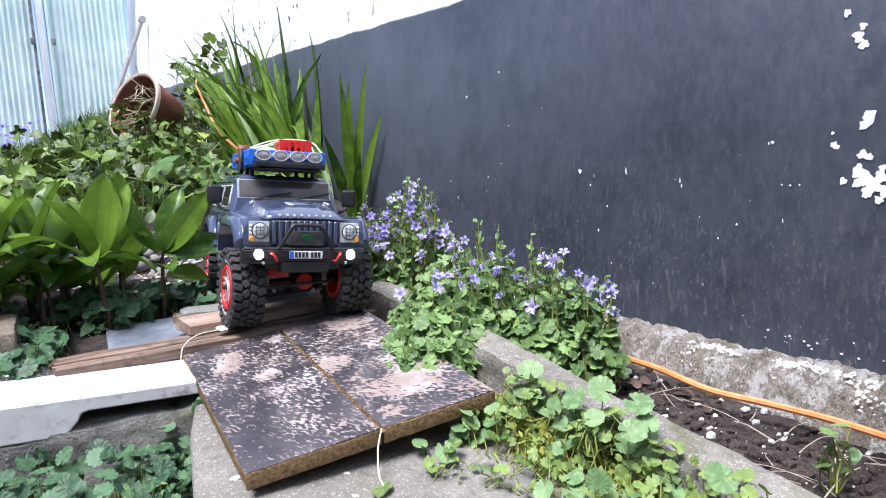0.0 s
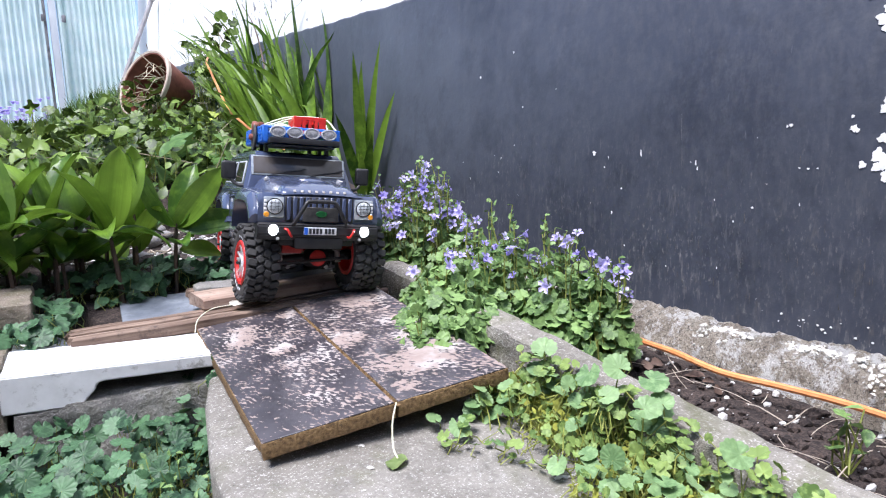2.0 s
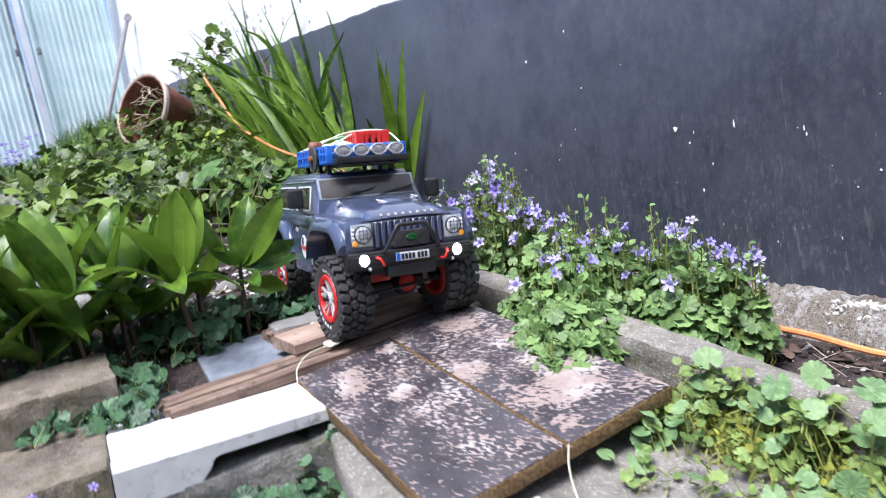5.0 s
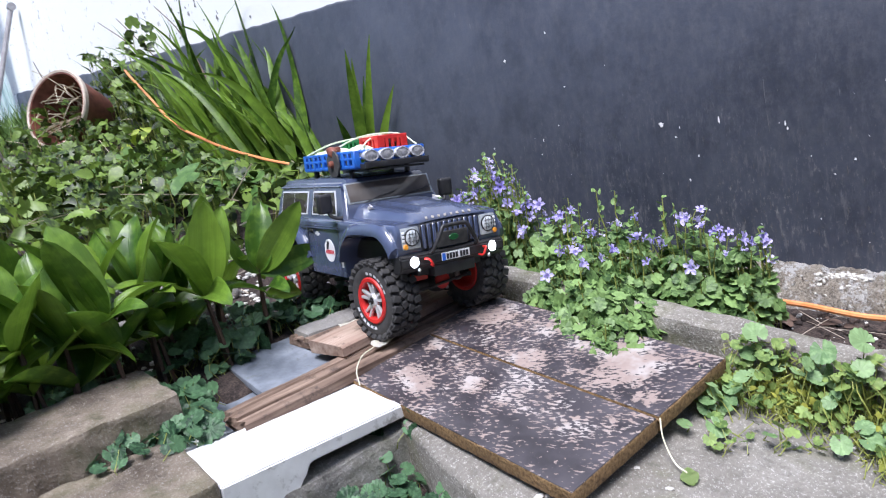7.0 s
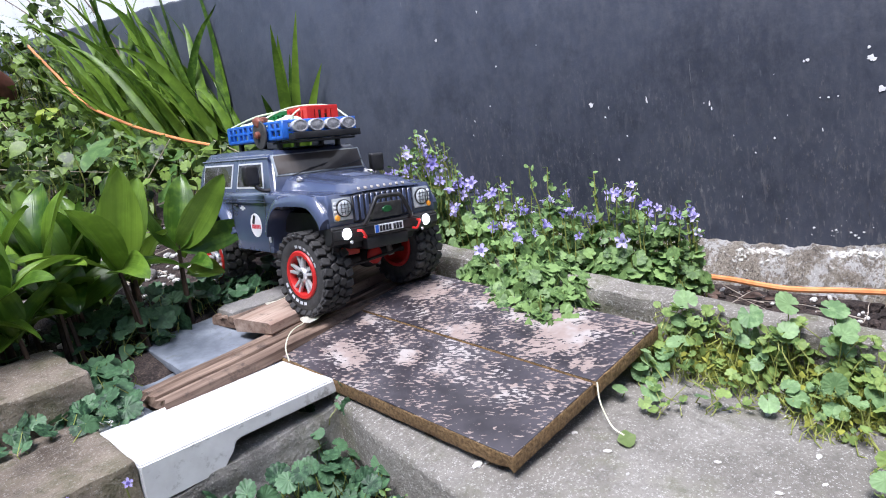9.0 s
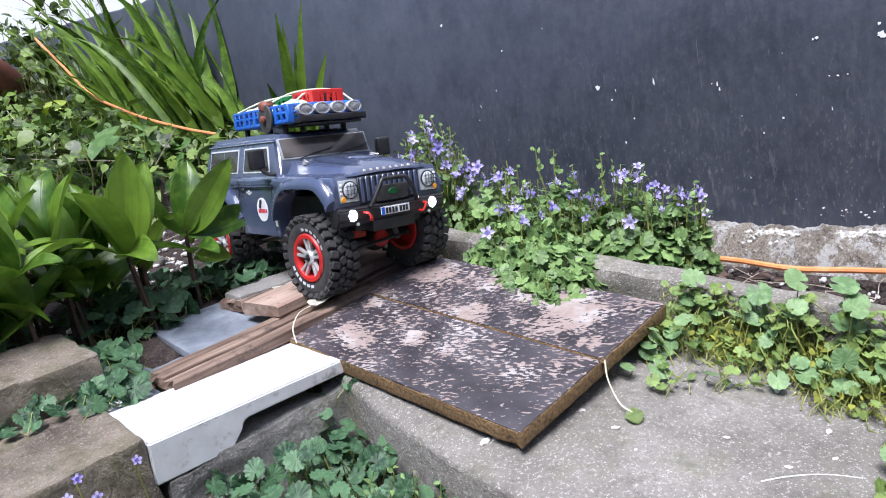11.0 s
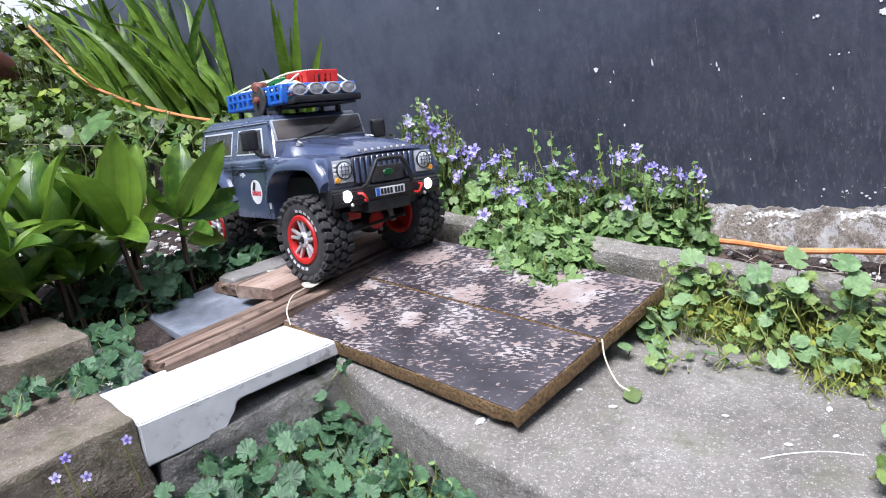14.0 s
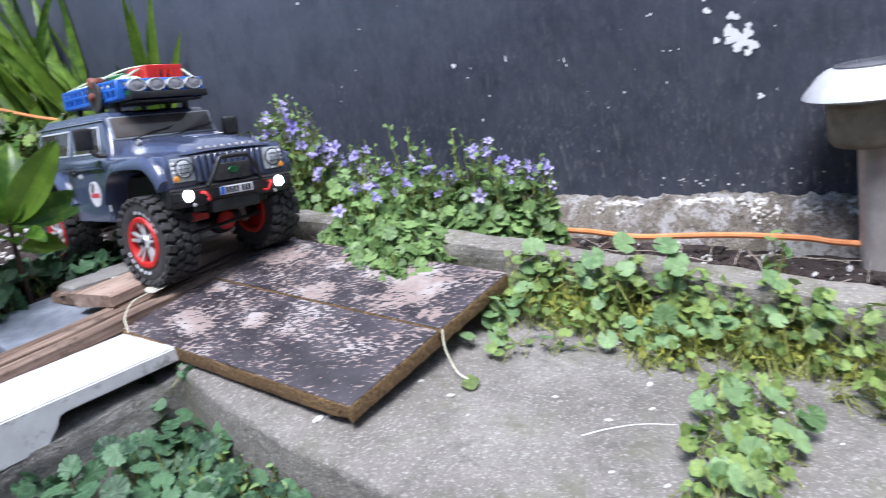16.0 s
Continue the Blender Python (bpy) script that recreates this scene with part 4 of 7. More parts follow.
def build_gate():
    """Ribbed sheet gate on a steel frame, closing the passage."""
    for x0, x1, name in ((-1.95, 0.555, "left"), (0.615, 1.065, "right")):
        gate = thing("sheet_gate", pose(0, 5.0, 0.45), "pale turquoise ribbed metal sheet gate", "gate", "gate leaves")
        verts, faces = [], []
        k = int((x1 - x0) / 0.008)
        for i in range(k + 1):
            x = x0 + (x1 - x0) * i / k
            d = 0.008 * (1 if (x / 0.034) % 1 < 0.5 else -1)
            verts += [(x, d, 0.0), (x, d, 2.57)]
        for i in range(k):
            faces.append((2 * i, 2 * i + 2, 2 * i + 3, 2 * i + 1))
        from_lists("ribbed_sheet", verts, faces, M["tin"], gate)
        for x in (x0 + 0.01, x1 - 0.01):
            bm = bmesh.new()
            box(bm, 0.014, 0.03, 2.57, Matrix.Translation((x, -0.026, 1.285)), 0.003)
            part("stile", bm, M["rust"] if name == "left" else M["tin"], gate, "grimy frame tube")
        for z in (0.89, 1.25, 1.77):
            bm = bmesh.new()
            box(bm, 0.022, 0.02, 0.04, Matrix.Translation((x1 - 0.02 if name == "left" else x0 + 0.03, -0.045, z)), 0.004)
            part("hinge", bm, M["rust"], gate, "dark hinge plate")
    bm = bmesh.new()
    box(bm, 0.04, 0.05, 2.6, Matrix.Translation((0.588, 4.985, 1.75)), 0.005)
    tagged(link("gate_post", bm, M["white_box"]), "pale grey steel gate post", "post", kind="structure")
    bm = bmesh.new()
    tube(bm, [(1.1, 4.6, 1.42), (0.80, 4.6, 0.72)], 0.013, 8)
    lathe(bm, [(0.02, -0.02), (0.022, 0.02)], 8, Matrix.Translation((1.1, 4.6, 1.42)) @ Matrix.Rotation(radians(90), 4, "X"))
    put(link("leaning_pole", bm, M["pole"]), Matrix(), "grey broom pole leaning on the white wall", "pole")
    bm = bmesh.new()
    box(bm, 0.55, 0.03, 0.42, Matrix.Translation((-0.105, 4.3, 0.75)), 0.006)
    box(bm, 0.06, 0.06, 0.3, Matrix.Translation((0.08, 4.33, 0.69)), 0.006)
    put(link("white_panel", bm, M["white_box"]), Matrix(), "white board standing on the lawn", "panel")


build_gate()


# ---- plants ----
def leaf_round(teeth=9, depth=0.12, cup=0.18, notch=0.45):
    """A kidney-shaped scalloped leaf, stalk at the origin, one unit across, pleated from each notch to the stalk."""
    verts, n = [(0, 0, 0)], teeth * 4
    for ring in (0.3, 0.68, 1.0):
        for i in range(n + 1):
            a = -math.pi + notch + (2 * math.pi - 2 * notch) * i / n
            bulge = abs(math.sin(math.pi * i / 4))
            s = 1 + (depth * 1.6 * (bulge - 0.6) if ring == 1.0 else 0)
            r = 0.5 * ring * s * (1 + 0.16 * math.cos(a))
            pleat = (bulge - 0.5) * 0.028 * ring
            verts.append((r * math.cos(a) + 0.06 * ring, r * math.sin(a), cup * 0.5 * ring ** 2 * (0.8 + 0.35 * math.cos(5 * a)) * 0.6 + pleat - 0.05 * max(0.0, ring - 0.68) * (1 + math.cos(a))))
    faces, w = [], n + 1
    for i in range(n):
        faces.append((0, 1 + i, 2 + i))
        for k in (0, 1):
            faces.append((1 + k * w + i, 1 + (k + 1) * w + i, 2 + (k + 1) * w + i, 2 + k * w + i))
    return verts, faces


def leaf_pointed(width=0.62, fold=0.12, teeth=0.06):
    """A pointed oval leaf with toothed rim, stalk at the origin, tip at one unit."""
    verts, faces, k = [], [], 8
    for i in range(k + 1):
        t = i / k
        w = 0.5 * width * math.sin(math.pi * min(1, t ** 0.75)) * (1 + teeth * (1 if i % 2 else -1))
        z = -0.25 * t * t
        verts += [(t, -w, z + fold * w * 2), (t, 0, z), (t, w, z + fold * w * 2)]
    for i in range(k):
        a = 3 * i
        faces += [(a, a + 3, a + 4, a + 1), (a + 1, a + 4, a + 5, a + 2)]
    return verts, faces


def leaf_lobed():
    """A lobed leaf, five points, one unit across."""
    verts, n = [(0, 0, 0)], 20
    for i in range(n + 1):
        a = -2.5 + 5.0 * i / n
        r = 0.42 + 0.16 * math.cos(a * 4.8) + 0.1 * math.cos(a) + (0.03 if i % 2 else -0.03)
        verts.append((r * math.cos(a) + 0.05, r * math.sin(a), 0.05 * math.cos(3 * a) - 0.1 * r))
    return verts, [(0, i, i + 1) for i in range(1, n + 1)]


def bell_flower():
    """A five-petalled open bell, one unit across, opening along z."""
    verts, faces = [], []
    prof = ((0.05, 0.0), (0.16, 0.14), (0.2, 0.32))
    for i in range(10):
        a = 2 * math.pi * i / 10
        for r, z in prof:
            verts.append((r * math.cos(a), r * math.sin(a), z))
    for i in range(10):
        j = (i + 1) % 10
        for k in range(2):
            faces.append((i * 3 + k, j * 3 + k, j * 3 + k + 1, i * 3 + k + 1))
    for p in range(5):
        a0, am, a1 = (2 * math.pi * (2 * p + d) / 10 for d in (-1, 0, 1))
        b = len(verts)
        verts += [(0.4 * math.cos(am - 0.4), 0.4 * math.sin(am - 0.4), 0.42), (0.53 * math.cos(am), 0.53 * math.sin(am), 0.36), (0.4 * math.cos(am + 0.4), 0.4 * math.sin(am + 0.4), 0.42)]
        lo, mi, hi = ((2 * p - 1) % 10) * 3 + 2, (2 * p) * 3 + 2, ((2 * p + 1) % 10) * 3 + 2
        faces += [(lo, b, b + 1, mi), (mi, b + 1, b + 2, hi)]
    return verts, faces


class Foliage:
    """Collects many small leaves and stems into one mesh each."""

    def __init__(self, seed):
        self.rnd = random.Random(seed)
        self.v, self.f, self.stems = [], [], []

    def add(self, shape, m):
        base = len(self.v)
        self.v += [tuple(m @ Vector(p)) for p in shape[0]]
        self.f += [tuple(base + i for i in f) for f in shape[1]]

    def leaf(self, shape, p, size, tilt=40, lean=None, yaw=None):
        r = self.rnd
        yaw = r.uniform(0, 360) if yaw is None else yaw
        m = Matrix.Translation(p) @ Matrix.Rotation(radians(yaw), 4, "Z") @ Matrix.Rotation(radians(r.gauss(0, tilt * 0.5)), 4, "Y") @ Matrix.Rotation(radians(r.gauss(0, tilt * 0.5)), 4, "X")
        if lean:
            m = Matrix.Translation(p) @ Vector((0, 0, 1)).rotation_difference(Vector(lean)).to_matrix().to_4x4() @ Matrix.Translation(-Vector(p)) @ m
        self.add(shape, m @ Matrix.Diagonal((size, size * r.uniform(0.85, 1.1), size, 1)))

    def single(self, parent, name, material):
        """Moves the leaves gathered so far into an object of their own."""
        from_lists(name, self.v, self.f, material, parent)
        self.v, self.f = [], []

    def stem(self, a, b, r=0.0011, bend=0.012):
        a, b = Vector(a), Vector(b)
        k = Vector((self.rnd.uniform(-bend, bend), self.rnd.uniform(-bend, bend), 0))
        self.stems.append(([a, (a + b) / 2 + k, b], r))

    def build(self, parent, leaf_name, material, stem_material=None, label="", stem_name="stem"):
        ob = tagged(from_lists(leaf_name, self.v, self.f, material, parent, label), kind="stuff") if self.v else None
        if self.stems:
            bm = bmesh.new()
            for pts, r in self.stems:
                tube(bm, pts, r, 4, r * 0.7)
            s = part(stem_name, bm, stem_material or M["stem"], parent)
            tagged(s, kind="stuff")
        return ob


ROUND = [leaf_round(7, 0.1, 0.25, 0.5), leaf_round(9, 0.12, 0.1, 0.35), leaf_round(8, 0.09, 0.35, 0.4)]
WIDE = [leaf_round(13, 0.05, 0.16, 0.25), leaf_round(12, 0.06, 0.25, 0.3)]
SERRATE = [leaf_round(13, 0.085, 0.22, 0.22), leaf_round(12, 0.095, 0.12, 0.28)]
POINT = [leaf_pointed(0.62), leaf_pointed(0.5, 0.2), leaf_pointed(0.75, 0.05)]
LOBED = leaf_lobed()
FLOWER = bell_flower()
BLOSSOM = bpy.data.meshes.new("blossom")
BLOSSOM.from_pydata(FLOWER[0], [], FLOWER[1])
BLOSSOM.materials.append(M["violet"])


def bellflower(x, y, r, z0, z1, leaves, flowers, label, seed):
    plant = thing("bellflower", pose(0, 0, 0), label, "flower", "bellflowers")
    fo = Foliage(seed)
    rn = fo.rnd
    for i in range(leaves):
        a, u, h = rn.uniform(0, 6.28), math.sqrt(rn.random()), rn.random()
        rad = r * u
        top = z0 + (z1 - z0) * (1 - 0.75 * u * u) * 0.8
        p = Vector((x + rad * math.cos(a), y + rad * math.sin(a), z0 + (top - z0) * (h ** 0.6)))
        out = Vector((math.cos(a) * u * 0.8 - 0.15, math.sin(a) * u * 0.8 - 0.35, 1.0)).normalized()
        size = rn.uniform(0.015, 0.03) * (1.15 - 0.4 * h)
        fo.leaf(rn.choice(ROUND + POINT[:1] if h > 0.6 else ROUND), p, size, 50, out)
        if i % 2 == 0:
            fo.stem((x + rad * 0.6 * math.cos(a), y + rad * 0.6 * math.sin(a), z0 - 0.03), p, 0.0009)
    for i in range(flowers):
        a, u = rn.uniform(0, 6.28), math.sqrt(rn.random()) * 0.95
        rad = r * u
        top = z0 + (z1 - z0) * (1 - 0.5 * u * u) * rn.uniform(0.72, 1.03)
        p = Vector((x + rad * math.cos(a), y + rad * math.sin(a), top))
        d = Vector((rn.uniform(-1, 0.5), rn.uniform(-1.2, 0.4), rn.uniform(0.1, 1.0))).normalized()
        m = Matrix.Translation(p) @ d.to_track_quat("Z", "Y").to_matrix().to_4x4() @ Matrix.Rotation(rn.uniform(0, 6), 4, "Z")
        s = rn.uniform(0.014, 0.0245)
        blossom = new("blossom", BLOSSOM)
        blossom.parent = plant
        blossom.matrix_local = m @ Matrix.Diagonal((s, s, s * rn.uniform(0.8, 1.3), 1))
        fo.stem((x + rad * 0.7 * math.cos(a), y + rad * 0.7 * math.sin(a), z0), p, 0.001)
        for k in range(2):
            q = p + Vector((rn.uniform(-0.012, 0.012), rn.uniform(-0.012, 0.012), rn.uniform(-0.015, 0.02)))
            fo.leaf(POINT[1], q, rn.uniform(0.007, 0.012), 60)
            fo.stem(p - Vector((0, 0, 0.01)), q, 0.0008, 0.003)
    for i in range(flowers // 2 + 2):
        a, u = rn.uniform(0, 6.28), math.sqrt(rn.random()) * 0.9
        q = Vector((x + r * u * math.cos(a), y + r * u * math.sin(a), z0 + (z1 - z0) * (1 - 0.45 * u * u) * rn.uniform(0.9, 1.15)))
        fo.stem(q - Vector((rn.uniform(-0.01, 0.01), rn.uniform(-0.01, 0.01), 0.07)), q, 0.0011, 0.004)
        for k in range(5):
            fo.leaf(POINT[1] if k % 2 else ROUND[0], q - Vector((rn.uniform(-0.005, 0.005), rn.uniform(-0.005, 0.005), 0.008 * k)), rn.uniform(0.006, 0.009) + 0.0016 * k, 70)
    fo.build(plant, "foliage", M["bell"])


def build_bellflowers():
    t = "violet bellflower in bloom beside the dark wall"
    bellflower(0.88, 1.19, 0.085, 0.11, 0.33, 368, 92, t, 1)
    bellflower(0.80, 1.23, 0.05, 0.14, 0.31, 128, 17, t, 2)
    bellflower(0.89, 1.06, 0.085, 0.09, 0.265, 320, 15, t, 3)
    bellflower(0.87, 0.93, 0.085, 0.08, 0.262, 352, 16, t, 4)
    bellflower(0.89, 0.82, 0.08, 0.07, 0.25, 320, 16, t, 5)
    bellflower(0.885, 0.745, 0.045, 0.06, 0.22, 176, 10, t, 6)
    bellflower(0.79, 0.95, 0.085, 0.12, 0.215, 300, 6, "bellflower spilling over the kerb", 7)
    bellflower(0.72, 0.87, 0.08, 0.105, 0.185, 300, 0, "leafy bellflower shoots hanging over the board", 8)
    bellflower(0.675, 0.825, 0.055, 0.1, 0.15, 150, 0, "leafy bellflower shoots hanging over the board", 9)


build_bellflowers()


def patch(name, label, category, seed, spots, shapes, sizes, material, leaves, stem=True, tilt=45, lean=(-0.25, -0.45, 1.0), ground=None, leaf_name="foliage", limit=9.0):
    """Low leafy cover: spots of (x, y, radius, z0, height, share)."""
    plant = thing(name, pose(0, 0, 0), label, category)
    fo = Foliage(seed)
    rn = fo.rnd
    total = sum(s[5] for s in spots)
    for x, y, r, z0, h, share in spots:
        for i in range(int(leaves * share / total)):
            a, u = rn.uniform(0, 6.28), math.sqrt(rn.random())
            px, py = min(x + r * u * math.cos(a), limit - 0.012 * rn.random()), y + r * u * math.sin(a)
            base = z0 if ground is None else ground(px, py)
            k = rn.random()
            p = Vector((px, py, base + 0.006 + h * (1 - 0.5 * u) * k))
            fo.leaf(rn.choice(shapes), p, rn.uniform(*sizes) * (0.75 + 0.35 * k), tilt, Vector(lean).normalized())
            if stem:
                fo.stem((px + rn.uniform(-0.02, 0.02), py + rn.uniform(-0.02, 0.02), base - 0.004), p, 0.0007)
    fo.build(plant, leaf_name, M[material])
    return plant


def slab_z(x, y):
    return (0.061 + 0.13 * (y - 0.72)) if x < 0.735 else 0.127 + 0.13 * (y - 0.78)


def build_low_plants():
    patch("kerb_weed", "pale green weeds along the foot of the kerb", "weed", 21,
          [(0.705, 0.65, 0.045, 0, 0.06, 3), (0.66, 0.6, 0.05, 0, 0.035, 1.6), (0.705, 0.56, 0.045, 0, 0.065, 3.5), (0.70, 0.47, 0.045, 0, 0.06, 3.2), (0.66, 0.47, 0.06, 0, 0.045, 2.2), (0.69, 0.38, 0.055, 0, 0.055, 3.5),
           (0.575, 0.41, 0.04, 0, 0.035, 2), (0.505, 0.4, 0.045, 0, 0.03, 2), (0.44, 0.395, 0.04, 0, 0.03, 1.8), (0.67, 0.27, 0.08, 0, 0.05, 3), (0.6, 0.645, 0.03, 0, 0.02, 0.4), (0.665, 0.69, 0.03, 0, 0.05, 1.2)],
          ROUND, (0.006, 0.0165), "weed", 700, True, 60, ground=slab_z, limit=0.73)
    patch("kerb_weed", "broad scalloped leaves rising from the kerb weeds", "weed", 26,
          [(0.695, 0.62, 0.055, 0, 0.085, 2.6), (0.69, 0.5, 0.06, 0, 0.09, 3.4), (0.68, 0.4, 0.06, 0, 0.085, 2.8), (0.55, 0.4, 0.05, 0, 0.035, 1.6), (0.48, 0.395, 0.04, 0, 0.03, 1.2), (0.67, 0.28, 0.08, 0, 0.05, 2), (0.66, 0.69, 0.035, 0, 0.05, 1.2)],
          WIDE, (0.015, 0.027), "scallop", 95, True, 45, ground=slab_z, limit=0.728)
    patch("kerb_weed", "upright weeds leaning on the face of the kerb", "weed", 29,
          [(0.715, 0.68, 0.022, 0.105, 0.03, 1), (0.712, 0.62, 0.03, 0.09, 0.035, 2), (0.712, 0.55, 0.03, 0.08, 0.035, 2), (0.71, 0.48, 0.03, 0.07, 0.035, 2), (0.705, 0.41, 0.035, 0.06, 0.035, 2), (0.7, 0.33, 0.04, 0.05, 0.035, 2)],
          ROUND + WIDE, (0.008, 0.0185), "weed", 120, True, 50, limit=0.73)
    plant = thing("kerb_weed", pose(0, 0, 0), "large round scalloped leaves on stalks along the kerb", "weed")
    fo = Foliage(27)
    for x, y, z, size in ((0.596, 0.662, 0.07, 0.034), (0.582, 0.686, 0.072, 0.023), (0.608, 0.612, 0.064, 0.022), (0.634, 0.553, 0.056, 0.03), (0.65, 0.533, 0.055, 0.032), (0.668, 0.67, 0.082, 0.03), (0.658, 0.718, 0.09, 0.028),
                          (0.645, 0.493, 0.05, 0.03), (0.712, 0.658, 0.127, 0.036), (0.712, 0.589, 0.118, 0.04), (0.712, 0.547, 0.132, 0.036), (0.712, 0.509, 0.13, 0.038), (0.712, 0.636, 0.092, 0.03), (0.712, 0.557, 0.09, 0.03), (0.712, 0.503, 0.103, 0.034)):
        fo.leaf(fo.rnd.choice(WIDE), Vector((x, y, z)), size * 0.74, 26, Vector((-0.35, -0.5, 1.0)).normalized())
        fo.single(plant, "leaf", M["scallop"])
        for k in range(2 if z > 0.08 else 0):
            q = Vector((x + fo.rnd.uniform(-0.03, 0.004), y + fo.rnd.uniform(-0.022, 0.022), z - fo.rnd.uniform(0.012, 0.034)))
            fo.leaf(fo.rnd.choice(WIDE), q, size * fo.rnd.uniform(0.45, 0.7), 40, Vector((-0.35, -0.5, 1.0)).normalized())
            fo.single(plant, "leaf", M["scallop"])
            fo.stem((x, y, slab_z(min(x, 0.73), y)), q, 0.0009)
        fo.stem((x + fo.rnd.uniform(0, 0.015), y + fo.rnd.uniform(-0.02, 0.02), slab_z(min(x, 0.73), y)), (x, y, z), 0.0009)
    fo.build(plant, "foliage", M["scallop"])
    patch("moss", "yellow-green moss along the board and kerb", "moss", 22, [(0.705, 0.72, 0.035, 0, 0.016, 2.4), (0.715, 0.79, 0.025, 0, 0.014, 1.2), (0.70, 0.62, 0.04, 0, 0.034, 2), (0.70, 0.5, 0.045, 0, 0.036, 2), (0.69, 0.4, 0.05, 0, 0.036, 2), (0.66, 0.5, 0.05, 0, 0.02, 1), (0.66, 0.3, 0.06, 0, 0.02, 1)],
          POINT, (0.004, 0.010), "moss", 1700, True, 90, (0, 0, 1), ground=slab_z, leaf_name="moss_growth", limit=0.734)
    patch("ground_ivy", "blue-green ground ivy filling a sunken bed", "ivy", 23,
          [(0.30, 0.9, 0.11, -0.015, 0.1, 4), (0.22, 0.82, 0.12, -0.015, 0.09, 3.5), (0.33, 0.78, 0.06, -0.015, 0.07, 1.6), (0.12, 0.9, 0.1, -0.015, 0.09, 2.4), (0.26, 0.68, 0.1, -0.015, 0.07, 2), (0.12, 0.72, 0.12, -0.015, 0.07, 2), (0.37, 0.965, 0.05, -0.01, 0.085, 1.6), (0.4, 1.0, 0.025, 0.03, 0.05, 0.5), (0.23, 0.95, 0.05, 0.0, 0.1, 1.4)],
          SERRATE, (0.013, 0.025), "ivy", 700, True, 42, (-0.25, -0.5, 1.0))
    patch("ivy_shoot", "young pale shoots and buds among the sunken ivy", "ivy", 28,
          [(0.33, 0.8, 0.06, -0.015, 0.085, 2), (0.28, 0.72, 0.09, -0.015, 0.075, 2), (0.2, 0.8, 0.1, -0.015, 0.085, 1.4)],
          POINT[1:2], (0.005, 0.010), "bell", 260, True, 60, (0, -0.2, 1.0))
    patch("ground_ivy", "green ground ivy between slate and lilies", "ivy", 24,
          [(0.42, 1.395, 0.075, 0.15, 0.06, 3), (0.34, 1.37, 0.055, 0.15, 0.06, 2.4), (0.37, 1.31, 0.03, 0.14, 0.05, 1.3), (0.4, 1.325, 0.035, 0.142, 0.045, 1.2), (0.2, 1.27, 0.03, 0.14, 0.05, 0.8), (0.52, 1.37, 0.06, 0.15, 0.05, 2), (0.24, 1.215, 0.04, 0.13, 0.05, 1.6), (0.29, 1.225, 0.03, 0.13, 0.045, 0.8), (0.24, 1.15, 0.035, 0.12, 0.045, 0.9), (0.2, 1.36, 0.1, 0.15, 0.05, 2), (0.62, 1.42, 0.06, 0.155, 0.03, 0.8), (0.535, 1.32, 0.04, 0.14, 0.05, 1.2), (0.57, 1.34, 0.045, 0.14, 0.045, 1.0), (0.47, 1.36, 0.04, 0.145, 0.06, 1.0)],
          ROUND + POINT[2:], (0.018, 0.036), "ivy", 340, True, 45)
    patch("ground_ivy", "sprig of ivy growing from a joint", "ivy", 25, [(0.16, 1.155, 0.04, 0.13, 0.03, 1), (0.44, 0.955, 0.025, 0.07, 0.035, 1), (0.225, 1.118, 0.035, 0.128, 0.03, 1.4)], SERRATE, (0.016, 0.03), "ivy", 52, True, 40)


build_low_plants()


def lily_blade(L, w, curl, fold, seed):
    """A broad, ribbed, elliptic leaf with a pointed tip: it rises along z and arches over towards x."""
    bm = bmesh.new()
    k, rows = 14, []
    px, pz, ang = 0.0, 0.0, -0.1
    for i in range(k + 1):
        t = i / k
        half = 0.5 * w * (0.06 + 0.94 * math.sin(math.pi * min(1.0, t ** 0.86)) ** 0.72 if t < 1 else 0.0)
        row = []
        for j in range(-5, 6):
            q = j / 5
            lift = fold * (1 - t * 0.6) * abs(q) ** 1.4 * half * 1.3 + 0.0008 * math.cos(q * 17) * (half > 0.005)
            wave = 0.0035 * math.sin(t * 7 + seed + (2 if q > 0 else 0)) * abs(q) ** 2
            row.append(bm.verts.new((px - (lift + wave) * math.cos(ang), q * half, pz + (lift + wave) * math.sin(ang))))
        rows.append(row)
        ang = -0.1 + curl * t * t
        px, pz = px + L / k * math.sin(ang), pz + L / k * math.cos(ang)
    for a, b in zip(rows, rows[1:]):
        for j in range(10):
            bm.faces.new((a[j], a[j + 1], b[j + 1], b[j]))
    me = bpy.data.meshes.new("lily_leaf")
    bmesh.ops.remove_doubles(bm, verts=bm.verts, dist=0.0002)
    bm.to_mesh(me)
    bm.free()
    me.materials.append(M["lily"])
    me.polygons.foreach_set("use_smooth", [True] * len(me.polygons))
    return me


